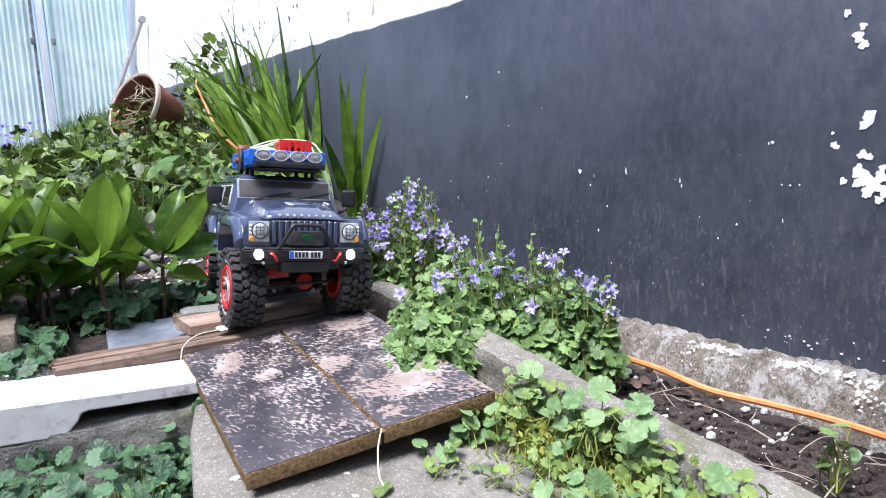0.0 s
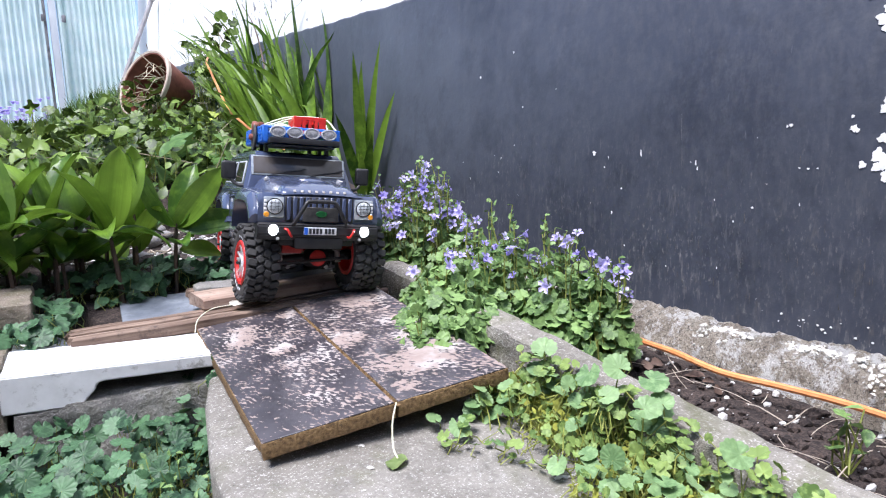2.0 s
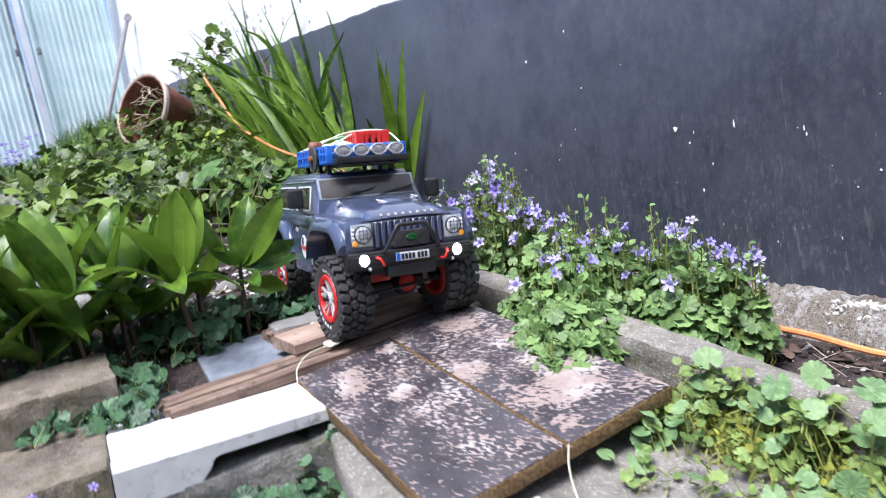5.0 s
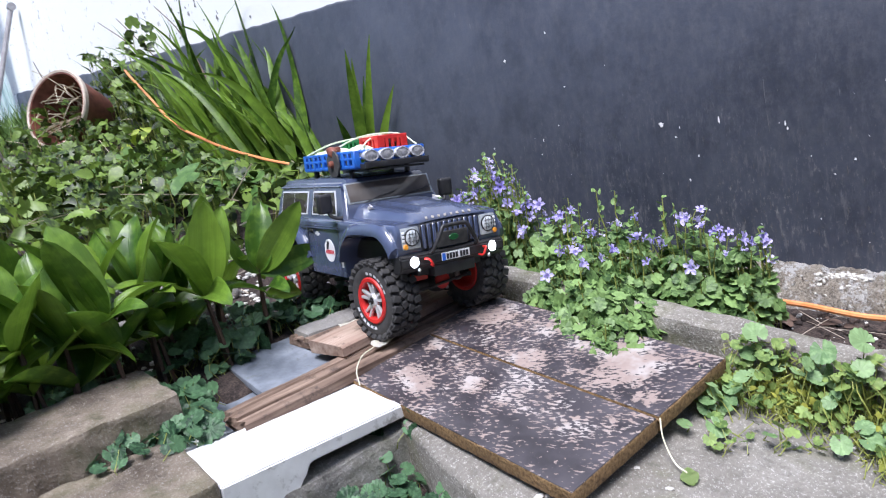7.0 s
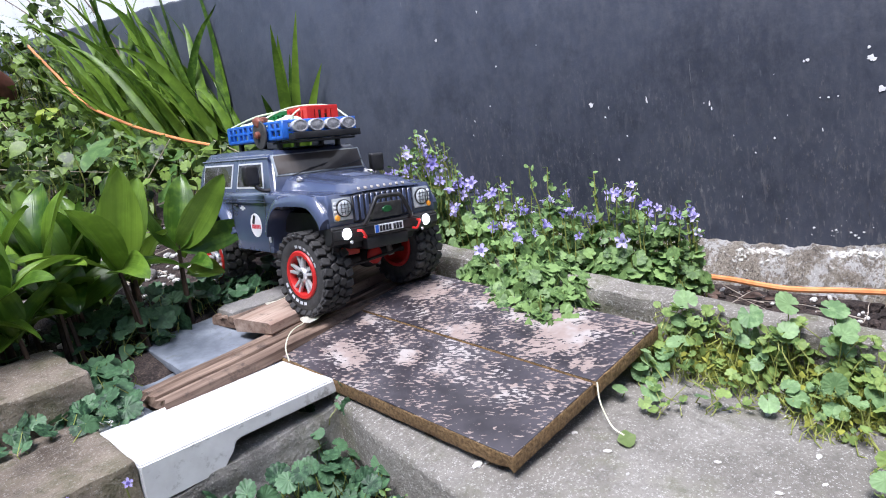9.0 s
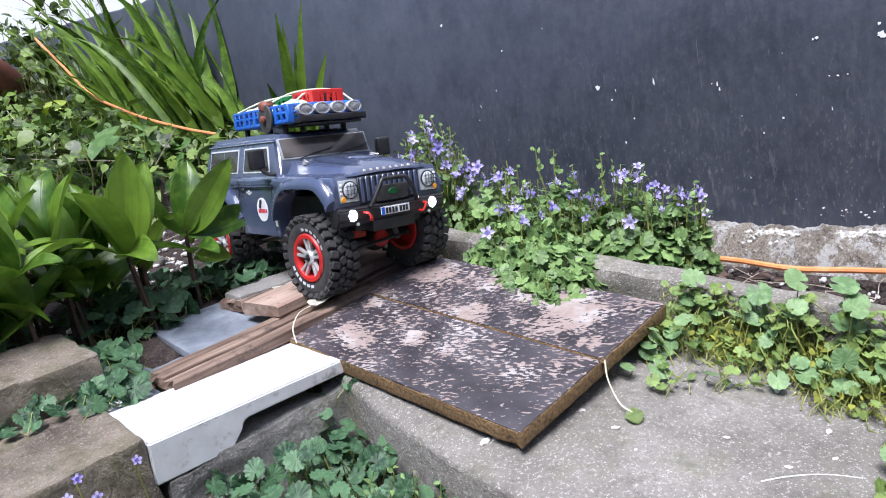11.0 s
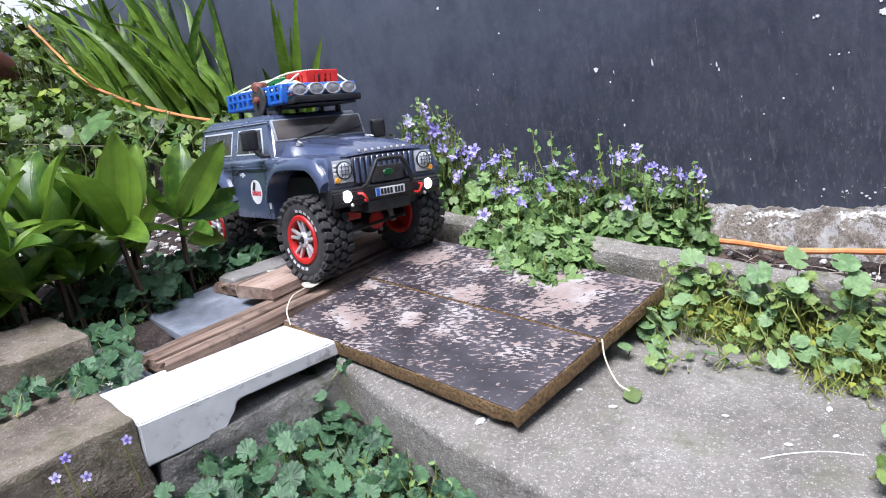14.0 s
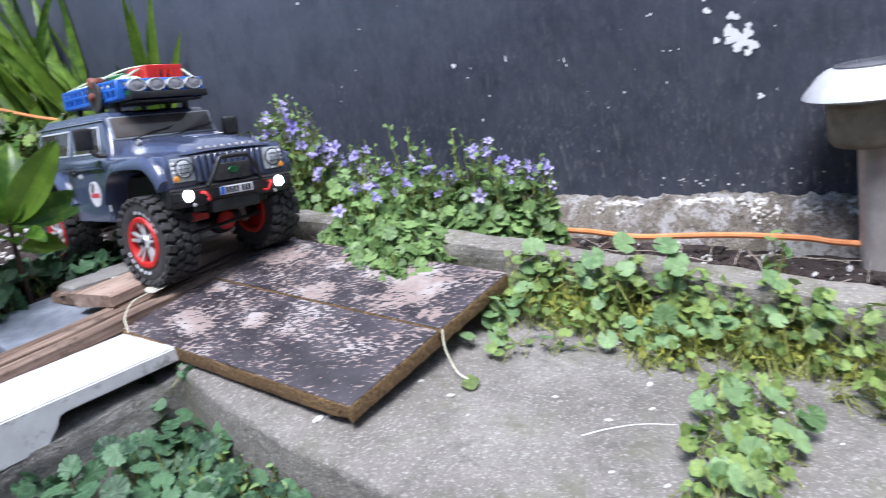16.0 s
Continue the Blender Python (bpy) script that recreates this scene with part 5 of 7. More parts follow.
def lily_plant(x, y, top, leaves, blades, rnd, label):
    """A stalk whose leaves start at height top; leaves: (blade, way, tilt from upright, size, twist, and how far below the top)."""
    g = height(x, y)
    plant = thing("lily_plant", pose(x, y, g), label, "lily", "lily plants")
    for k in range(3):
        a = rnd.uniform(0, 6.28)
        bm = bmesh.new()
        tube(bm, [(0.012 * math.cos(a), 0.012 * math.sin(a), -0.012), (0.007 * math.cos(a), 0.007 * math.sin(a), (top - g) * 0.55), (0, 0, top - g + 0.012)], 0.0034, 6, 0.0026)
        part("stalk", bm, M["lily_stem"], plant)
    for blade, way, tilt, size, twist, *lower in leaves:
        leaf = new("leaf", blades[blade])
        leaf.parent = plant
        leaf.matrix_local = Matrix.Translation((0, 0, top - g - sum(lower))) @ Matrix.Rotation(radians(way), 4, "Z") @ Matrix.Rotation(radians(tilt), 4, "Y") @ Matrix.Rotation(radians(twist), 4, "Z") @ Matrix.Diagonal((size, size, size, 1))


def build_lilies():
    rnd = random.Random(31)
    blades = [lily_blade(0.14, rnd.uniform(0.05, 0.06), c, rnd.uniform(0.2, 0.6), i) for i, c in enumerate((0.3, 0.5, 0.7, 0.9, 1.2, 0.15))]
    label = "broad-leaved green lily of the valley plant"
    lily_plant(0.47, 1.332, 0.255, [(5, -148, 30, 1.08, 121), (1, 25, 24, 0.86, 38), (0, -32, 42, 0.95, 95), (2, -20, 84, 0.85, 80), (3, 10, 98, 0.62, 60, 0.04), (3, -95, 78, 0.66, 10, 0.03), (4, 60, 95, 0.6, 0)], blades, rnd, label)
    lily_plant(0.359, 1.296, 0.255, [(1, -135, 40, 1.05, -20), (5, -38, 14, 1.02, 110), (0, 5, 28, 0.98, 58), (3, -100, 80, 0.85, 20), (4, -20, 92, 0.72, 0), (2, 170, 60, 0.9, 0)], blades, rnd, label)
    spots = [(0.285, 1.33), (0.37, 1.42), (0.22, 1.36), (0.17, 1.31), (0.10, 1.36), (0.27, 1.44), (0.05, 1.32), (-0.02, 1.37), (0.16, 1.45), (0.06, 1.46), (-0.08, 1.33), (-0.06, 1.47), (-0.15, 1.4), (-0.2, 1.5),
             (0.12, 1.31), (0.0, 1.31), (-0.13, 1.33), (-0.2, 1.35), (0.32, 1.38), (0.215, 1.29), (0.41, 1.37), (-0.27, 1.42), (-0.3, 1.34)]
    for x, y in spots:
        y0, leaves = rnd.uniform(0, 360), []
        count = rnd.choice((4, 5, 5, 6))
        for k in range(count):
            droop = k >= count - 2
            leaves.append((rnd.choice((2, 3, 4)) if droop else rnd.choice((0, 1, 1, 2, 5)), y0 + 360 * k / count + rnd.uniform(-28, 28), rnd.uniform(62, 100) if droop else rnd.uniform(12, 44),
                           rnd.uniform(0.65, 0.85) if droop else rnd.uniform(0.85, 1.12), rnd.uniform(-25, 25)))
        for k in range(3):
            leaves.append((rnd.choice((1, 2, 3)), y0 + 120 * k + rnd.uniform(-40, 40), rnd.uniform(28, 70), rnd.uniform(0.8, 1.0), rnd.uniform(-30, 30), 0.055))
        lily_plant(x, y, rnd.uniform(0.235, 0.275), leaves, blades, rnd, label)


build_lilies()


def iris_blade(bm, base, way, L, w, bend, side):
    """A sword leaf: rises along way and bows over by bend towards its tip."""
    k, rows = 12, []
    d = Vector((math.cos(side), math.sin(side), 0))
    p, step = Vector(base), Vector(way).normalized()
    flat = Vector((step.x, step.y, 0)).normalized() if Vector((step.x, step.y, 0)).length > 0.05 else Vector((0, 1, 0))
    for i in range(k + 1):
        u = i / k
        half = w * 0.5 * min(1.0, 0.55 + u * 1.5) * (1 - u ** 3.2) + 0.0004
        n = d.cross(step)
        rows.append([bm.verts.new(p - d * half), bm.verts.new(p + n * half * 0.25), bm.verts.new(p + d * half)])
        turn = (step + (flat * 0.8 - Vector((0, 0, 1))) * bend * u * u / k * 3).normalized()
        step = turn
        p = p + step * L / k
    for a, c in zip(rows, rows[1:]):
        for j in range(2):
            bm.faces.new((a[j], a[j + 1], c[j + 1], c[j]))
    for v in bm.verts:
        v.co.x = min(v.co.x, wall_x(v.co.y, v.co.z) - 0.006)


def iris_clump(x, y, ry, count, lo, hi, lean, spread, wide, label, seed):
    rnd = random.Random(seed)
    clump = thing("iris_clump", pose(0, 0, 0), label, "iris", "iris clumps")
    for i in range(count):
        by, bx = y + rnd.uniform(-ry, ry), x + rnd.uniform(-0.05, 0.035)
        L = rnd.uniform(lo, hi)
        bm = bmesh.new()
        iris_blade(bm, (bx, by, height(bx, by) - 0.01), (rnd.gauss(-0.05, 0.16), lean + rnd.gauss(0, spread), 1.0), L, rnd.uniform(*wide), rnd.choice((0.1, 0.2, 0.4, 0.7, 1.2)), rnd.uniform(0.5, 2.6))
        part("blade", bm, M["iris"], clump)


def build_irises():
    iris_clump(1.02, 2.2, 0.34, 104, 0.34, 0.62, 0.5, 0.32, (0.022, 0.038), "clump of tall sword-shaped iris leaves by the wall", 41)
    clump = thing("iris_clump", pose(0, 0, 0), "small clump of iris leaves by the wall", "iris", "iris clumps")
    for i, (x, y, z, w) in enumerate(((1.069, 1.63, 0.525, 0.03), (1.05, 1.66, 0.645, 0.024), (0.993, 1.673, 0.621, 0.03), (0.951, 1.695, 0.477, 0.032), (1.02, 1.7, 0.6, 0.026), (1.0, 1.62, 0.42, 0.028), (1.06, 1.72, 0.56, 0.022), (0.96, 1.6, 0.38, 0.026))):
        base = Vector((1.035 - 0.004 * i, 1.745 - 0.006 * i, height(1.035, 1.74) - 0.01))
        way = Vector((x, y, z)) - base
        bm = bmesh.new()
        iris_blade(bm, base, way, way.length * 1.02, w, 0.15, 2.0 + 0.13 * i)
        part("blade", bm, M["iris"], clump)
    iris_clump(1.02, 2.85, 0.22, 16, 0.3, 0.5, 0.3, 0.25, (0.018, 0.03), "clump of tall sword-shaped iris leaves up the bank", 43)


build_irises()


def bank_leaves(name, label, seed, count, x_range, y_range, h, shapes, sizes, material, lean=(-0.15, -0.55, 1.0)):
    plant = thing(name, pose(0, 0, 0), label, "bank plants")
    fo = Foliage(seed)
    rn = fo.rnd
    for i in range(count):
        if count < 60 and i:
            fo.single(plant, "leaf", M[material])
        x, y = rn.uniform(*x_range), rn.uniform(*y_range)
        k = rn.random() * (0.5 if x > 0.78 and 1.8 < y < 2.8 else 1.0)
        z = height(x, y) + h * k * (0.6 + 0.6 * (noise.noise(Vector((x * 5, y * 5, seed))) + 0.5))
        fo.leaf(rn.choice(shapes), Vector((x, y, z)), rn.uniform(*sizes), 75, Vector(lean).normalized())
        if i % 3 == 0:
            fo.stem((x + rn.uniform(-0.03, 0.03), y + rn.uniform(0, 0.05), height(x, y) - 0.01), (x, y, z), 0.0016)
    fo.build(plant, "foliage" if count >= 60 else "leaf", M[material])


def build_bank():
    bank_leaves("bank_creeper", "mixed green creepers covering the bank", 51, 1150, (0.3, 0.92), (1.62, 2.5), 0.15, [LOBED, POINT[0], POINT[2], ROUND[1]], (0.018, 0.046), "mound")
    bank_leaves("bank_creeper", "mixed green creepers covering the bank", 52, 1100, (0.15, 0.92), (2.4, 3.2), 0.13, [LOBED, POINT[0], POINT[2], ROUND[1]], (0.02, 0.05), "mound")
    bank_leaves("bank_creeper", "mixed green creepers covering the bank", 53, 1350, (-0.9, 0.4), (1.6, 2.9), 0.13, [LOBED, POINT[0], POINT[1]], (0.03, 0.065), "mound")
    bank_leaves("vine_leaf", "large pale lobed leaves on the bank", 54, 36, (0.42, 0.8), (1.72, 2.35), 0.14, [LOBED], (0.08, 0.125), "vine")
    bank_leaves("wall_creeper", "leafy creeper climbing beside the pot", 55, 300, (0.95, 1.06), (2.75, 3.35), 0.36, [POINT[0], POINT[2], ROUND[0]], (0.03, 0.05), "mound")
    bank_leaves("yellow_leaf", "bright yellow-green leaves beside the pot", 56, 3, (0.84, 0.9), (2.86, 2.94), 0.05, [POINT[0]], (0.07, 0.1), "yellow", (-0.3, -0.6, 0.8))
    bm = bmesh.new()
    rn = random.Random(64)
    for i in range(50):
        x, y = rn.uniform(0.3, 1.0), rn.uniform(1.65, 3.2)
        p = Vector((x, y, height(x, y) + rn.uniform(0.0, 0.08)))
        d = Vector((rn.uniform(-1, 1), rn.uniform(-0.6, 0.6), rn.uniform(-0.2, 0.6))).normalized() * rn.uniform(0.06, 0.2)
        tube(bm, [p - d * 0.4, p + Vector((0, 0, 0.01)), p + d], 0.0018, 4, 0.001)
    twigs = bmesh.new()
    for a, b, c in (((1.04, 2.72, 0.7), (1.07, 2.9, 0.83), (1.085, 3.2, 1.04)), ((1.05, 2.5, 0.68), (1.075, 2.66, 0.87), (1.09, 2.84, 1.0)), ((1.05, 2.85, 0.75), (1.07, 3.1, 0.92), (1.085, 3.4, 1.07)),
                    ((1.0, 3.0, 0.75), (1.04, 3.25, 0.86), (1.07, 3.5, 0.95)), ((0.86, 3.6, 0.66), (0.88, 3.62, 0.85), (0.87, 3.66, 0.98))):
        tube(twigs, smooth_line([a, b, c], 5), 0.0035, 5, 0.0015)
    put(link("bare_twigs", twigs, M["litter"]), Matrix(), "bare dark twigs rising against the white wall", "twigs", kind="stuff")
    put(link("dry_stems", bm, M["straw"]), Matrix(), "dry brown stems tangled in the bank plants", "dry stems", kind="stuff")
    plant = thing("grass", pose(0, 0, 0), "rough lawn grass in front of the gate", "grass", kind="stuff")
    rn = random.Random(57)
    verts, faces = [], []
    for i in range(5200):
        x, y = rn.uniform(-1.6, 1.02), rn.uniform(3.25, 4.95)
        g, L, a = height(x, y), rn.uniform(0.04, 0.1) + 0.1 * rn.random() * max(0.0, min(1.0, (x - 0.4) * 3)), rn.uniform(0, 6.28)
        w, d = 0.004, Vector((math.cos(a), math.sin(a), 0))
        tip = Vector((x, y, g)) + Vector((rn.uniform(-0.06, 0.06), rn.uniform(-0.06, 0.06), L))
        mid = (Vector((x, y, g)) + tip) / 2 + Vector((0, 0, 0.02))
        b = len(verts)
        verts += [(x - d.x * w, y - d.y * w, g - 0.01), (x + d.x * w, y + d.y * w, g - 0.01), tuple(mid - d * w * 0.7), tuple(mid + d * w * 0.7), tuple(tip)]
        faces += [(b, b + 1, b + 3, b + 2), (b + 2, b + 3, b + 4)]
    tagged(from_lists("grass_blades", verts, faces, M["grass"], plant), kind="stuff")
    fo = Foliage(58)
    plant = thing("violet_border", pose(0, 0, 0), "low violet flowers at the foot of the gate", "flowers")
    for i in range(220):
        x, y = fo.rnd.uniform(-0.6, 0.5), fo.rnd.uniform(4.55, 4.9)
        s = fo.rnd.uniform(0.03, 0.05)
        fo.add(FLOWER, Matrix.Translation((x, y, height(x, y) + fo.rnd.uniform(0.06, 0.2))) @ Matrix.Diagonal((s, s, s, 1)))
    fo.build(plant, "blossom", M["violet"])
    fo = Foliage(59)
    plant = thing("violet_sprig", pose(0, 0, 0), "violet flowers among the sunken ivy", "flower")
    for x, y, z in ((0.218, 0.723, 0.075), (0.259, 0.68, 0.075), (0.178, 0.975, 0.123), (0.128, 0.975, 0.134), (0.116, 0.975, 0.122), (0.138, 0.975, 0.110)):
        m = Matrix.Translation((x, y, z)) @ Matrix.Rotation(1.0, 4, "X") @ Matrix.Diagonal((0.016, 0.016, 0.02, 1) if y < 0.9 else (0.01, 0.01, 0.02, 1))
        fo.add(FLOWER, m)
        fo.stem((x, y + 0.02, -0.01), (x, y + 0.003, z), 0.001)
    fo.build(plant, "blossom", M["violet"])


build_bank()


def build_litter():
    rn = random.Random(61)
    bm = bmesh.new()
    for i in range(420):
        x, y = rn.uniform(0.8, 1.02), rn.uniform(0.1, 0.95)
        s = rn.choice((0.0008, 0.001, 0.0013, 0.0016, 0.002, 0.0036, 0.005)) * rn.uniform(0.7, 1.2)
        bmesh.ops.create_icosphere(bm, subdivisions=1, radius=s, matrix=Matrix.Translation((x, y, height(x, y) + s * 0.4)) @ Matrix.Rotation(rn.uniform(0, 3), 4, "X") @ Matrix.Diagonal((1.4, 1, 0.7, 1)))
    for i in range(700):
        x, y = rn.uniform(-0.1, 0.7), rn.uniform(1.38, 1.68)
        s = rn.choice((0.0018, 0.0025, 0.003, 0.004, 0.006)) * rn.uniform(0.8, 1.2)
        bmesh.ops.create_icosphere(bm, subdivisions=1, radius=s, matrix=Matrix.Translation((x, y, height(x, y) + s * 0.3)) @ Matrix.Diagonal((1.3, 1, 0.7, 1)))
    for i in range(26):
        x, y = rn.uniform(0.4, 0.7), rn.uniform(0.3, 0.72)
        s = rn.uniform(0.001, 0.0035)
        bmesh.ops.create_icosphere(bm, subdivisions=1, radius=s, matrix=Matrix.Translation((x, y, 0.061 + 0.13 * (y - 0.72) + s * 0.3)) @ Matrix.Rotation(rn.uniform(0, 3), 4, "Z") @ Matrix.Diagonal((1.7, 1, 0.5, 1)))
    for x, y, z, s in ((0.407, 0.753, 0.066, 0.005), (0.416, 0.748, 0.065, 0.003), (0.503, 0.703, 0.0595, 0.0022), (0.47, 0.63, 0.05, 0.0018)):
        bmesh.ops.create_icosphere(bm, subdivisions=1, radius=s, matrix=Matrix.Translation((x, y, z)) @ Matrix.Diagonal((1.5, 1, 0.45, 1)))
    put(link("pebbles", bm, M["pebble"], smooth=False), Matrix(), "pale pebbles and grit on the soil", "pebbles", kind="stuff")
    bm = bmesh.new()
    for i in range(70):
        x, y = rn.uniform(-0.2, 0.62), rn.uniform(1.5, 1.68)
        s = rn.uniform(0.008, 0.022)
        bmesh.ops.create_icosphere(bm, subdivisions=2, radius=s, matrix=Matrix.Translation((x, y, height(x, y) + s * 0.3)) @ Matrix.Rotation(rn.uniform(0, 3), 4, "Z") @ Matrix.Diagonal((1.4, 1, 0.8, 1)))
    for v in bm.verts:
        v.co += noise.noise_vector(v.co * 70) * 0.004
    chalk = bmesh.new()
    tube(chalk, smooth_line([(0.484, 0.527, 0.0362), (0.499, 0.514, 0.0345), (0.514, 0.497, 0.0323), (0.524, 0.481, 0.0302), (0.531, 0.462, 0.0278)], 6), 0.0007, 5, 0.0004)
    put(link("chalk_mark", chalk, M["chip"]), Matrix(), "thin white chalk scratch on the concrete slab", "mark", kind="stuff")
    put(link("stones", bm, M["tier"]), Matrix(), "small grey stones behind the lilies", "stones", kind="stuff")
    bm = bmesh.new()
    for i in range(560):
        x, y = rn.uniform(0.8, 1.02), rn.uniform(0.1, 0.95)
        s = rn.uniform(0.0025, 0.009)
        bmesh.ops.create_icosphere(bm, subdivisions=1, radius=s, matrix=Matrix.Translation((x, y, height(x, y) + s * 0.2)) @ Matrix.Rotation(rn.uniform(0, 3), 4, "Z") @ Matrix.Diagonal((1.2, 1, 0.8, 1)))
    for v in bm.verts:
        v.co += noise.noise_vector(v.co * 160) * 0.003
    put(link("soil_clods", bm, M["soil"], smooth=False), Matrix(), "dark soil clods", "soil", kind="stuff")
    bm = bmesh.new()
    for i in range(38):
        x, y, a = rn.uniform(0.83, 1.0), rn.uniform(0.3, 0.92), rn.uniform(0, 3.14)
        L = rn.uniform(0.03, 0.11)
        p = Vector((x, y, height(x, y) + rn.uniform(0.004, 0.012)))
        d = Vector((math.cos(a), math.sin(a), rn.uniform(-0.1, 0.12))) * L / 2
        tube(bm, smooth_line([p - d, p - d * 0.3 + Vector((rn.uniform(-0.004, 0.004), rn.uniform(-0.004, 0.004), 0.004)), p + d * 0.4 + Vector((rn.uniform(-0.003, 0.003), rn.uniform(-0.003, 0.003), 0.003)), p + d], 4), rn.choice((0.0004, 0.0005, 0.0006, 0.0008)), 4)
    for i in range(40):
        x, y, a = rn.uniform(0.35, 0.9), rn.uniform(1.4, 1.75), rn.uniform(0, 3.14)
        L = rn.uniform(0.05, 0.16)
        p = Vector((x, y, height(x, y) + 0.008))
        d = Vector((math.cos(a), math.sin(a) * 0.4, 0.0)) * L / 2
        tube(bm, [p - d, p + Vector((0, 0, 0.006)), p + d], rn.uniform(0.001, 0.0022), 4)
    put(link("twigs", bm, M["twig"]), Matrix(), "dry twigs scattered over the soil", "twigs", kind="stuff")
    fo = Foliage(62)
    for i in range(30):
        x, y = fo.rnd.uniform(0.82, 1.0), fo.rnd.uniform(0.6, 0.92)
        fo.leaf(fo.rnd.choice(POINT), Vector((x, y, height(x, y) + 0.006)), fo.rnd.uniform(0.012, 0.032), 50)
    plant = thing("leaf_litter", pose(0, 0, 0), "brown dead leaves on the soil bed", "leaf litter", kind="stuff")
    fo.build(plant, "dead_leaves", M["litter"])
    fo = Foliage(63)
    plant = thing("seedling", pose(0, 0, 0), "small green seedling in the soil bed", "seedling")
    for k in range(9):
        p = Vector((0.9 + fo.rnd.uniform(-0.018, 0.018), 0.43 + fo.rnd.uniform(-0.018, 0.018), 0.035 + 0.0055 * k))
        fo.leaf(ROUND[0] if k % 2 else POINT[0], p, 0.019, 50)
        fo.stem((0.9, 0.43, 0.0), p, 0.0012)
    fo.build(plant, "foliage", M["bell"])


build_litter()


# ---- the model truck ----
def side_w(z):
    """Half width of the cab at a height: it leans in above the waist."""
    return 0.0885 - 0.0115 * max(0.0, z - 0.160) / 0.05


def cab_pane(bm, x0, x1, z0, z1, side, proud=0.0008, thick=0.0016, slant=0.0):
    """A flat pane lying on the leaning cab side."""
    vs = []
    for d in (proud, proud - thick):
        for x, z in ((x0, z0), (x1, z0), (x1 - slant, z1), (x0, z1)):
            vs.append(bm.verts.new((x, side * (side_w(z) + d), z)))
    q = [(0, 1, 2, 3), (7, 6, 5, 4), (0, 4, 5, 1), (1, 5, 6, 2), (2, 6, 7, 3), (3, 7, 4, 0)]
    fs = [bm.faces.new([vs[i] for i in f]) for f in q]
    bmesh.ops.recalc_face_normals(bm, faces=fs)


def wheel_parts(car, x, y, side, steer=0.0, z=0.049):
    m = Matrix.Translation((x, y, z)) @ Matrix.Rotation(radians(steer), 4, "Z") @ Matrix.Rotation(radians(-90 * side), 4, "X")
    bm = bmesh.new()
    lathe(bm, [(0.033, -0.0195), (0.038, -0.0215), (0.046, -0.0225), (0.0525, -0.019), (0.0545, -0.011), (0.055, 0.0), (0.0545, 0.011), (0.0525, 0.019), (0.046, 0.0225), (0.038, 0.0215), (0.033, 0.0195), (0.0325, 0.0)], 48, m, caps=False)
    bmesh.ops.recalc_face_normals(bm, faces=bm.faces)
    tyre_bm = bmesh.new()
    n = 25
    for i in range(n):
        for zz, w, sh, tw in ((-0.0165, 0.0125, 0.0, 17), (0.0165, 0.0125, 0.5, -14), (-0.0053, 0.0095, 0.3, -26), (0.0053, 0.0095, 0.8, 26)):
            a = 360 * (i + sh) / n
            box(tyre_bm, 0.0062, 0.0098, w, m @ Matrix.Rotation(radians(a), 4, "Z") @ Matrix.Translation((0.0555, 0, zz)) @ Matrix.Rotation(radians(tw), 4, "X"), 0.0009, 1)
        for s in (-1, 1):
            sh = 0.5 if s > 0 else 0.0
            box(tyre_bm, 0.009, 0.0088, 0.0035, m @ Matrix.Rotation(radians(360 * (i + sh) / n), 4, "Z") @ Matrix.Translation((0.0518, 0, s * 0.0212)) @ Matrix.Rotation(radians(-38 * s), 4, "Y"), 0.0009, 1)
    tyre = part("tyre", bm, M["rubber"], car, "black knobbly off-road tyre")
    tagged(part("tread", tyre_bm, M["rubber"], tyre), kind="stuff")
    bm = bmesh.new()
    lathe(bm, [(0.0262, 0.009), (0.0262, 0.0195), (0.0275, 0.0222), (0.032, 0.0226), (0.0338, 0.0205)], 44, m, caps=False)
    lathe(bm, [(0.0338, -0.019), (0.0325, -0.0222), (0.028, -0.0215), (0.0262, -0.006), (0.0, -0.004)], 44, m, caps=False)
    rim = part("rim", bm, M["red"], tyre, "red wheel rim ring")
    # flat black disc gives the shade behind the spokes as colour
    bm = bmesh.new()
    lathe(bm, [(0.0, 0.0085), (0.0262, 0.0085)], 24, m, caps=False)
    part("rim_shade", bm, M["black"], rim, "black disc painting the shade behind the spokes")
    bm = bmesh.new()
    for i in range(5):
        for d in (-11.5, 11.5):
            r = m @ Matrix.Rotation(radians(72 * i + 18 + d), 4, "Z") @ Matrix.Translation((0.0165, 0, 0.0172)) @ Matrix.Rotation(radians(-7), 4, "Y")
            box(bm, 0.0225, 0.0042, 0.005, r, 0.0012, 2)
    lathe(bm, [(0.0105, 0.011), (0.0105, 0.019), (0.0085, 0.0215), (0.0055, 0.0215)], 18, m, caps=False)
    part("spokes", bm, M["chrome"], rim, "silver double-spoke wheel centre")
    bm = bmesh.new()
    lathe(bm, [(0.0058, 0.015), (0.0058, 0.0205), (0.0042, 0.0215)], 6, m)
    lathe(bm, [(0.0022, 0.02), (0.0022, 0.0265), (0.0015, 0.027)], 10, m)
    part("wheel_nut", bm, M["black"], rim, "dark wheel nut")
    for a0 in (20, 200):
        bm = bmesh.new()
        ring = []
        for i in range(19):
            a = radians(a0 + 84 * i / 18)
            ring.append([bm.verts.new(m @ Vector((r * math.cos(a), r * math.sin(a), zz))) for r, zz in ((0.0372, 0.0217), (0.0412, 0.0223))])
        for k, (u, w) in enumerate(zip(ring, ring[1:])):
            if k % 3 != 2:
                bm.faces.new((u[0], u[1], w[1], w[0]))
        part("sidewall_mark", bm, M["trim"], tyre, "white bars on the sidewall")


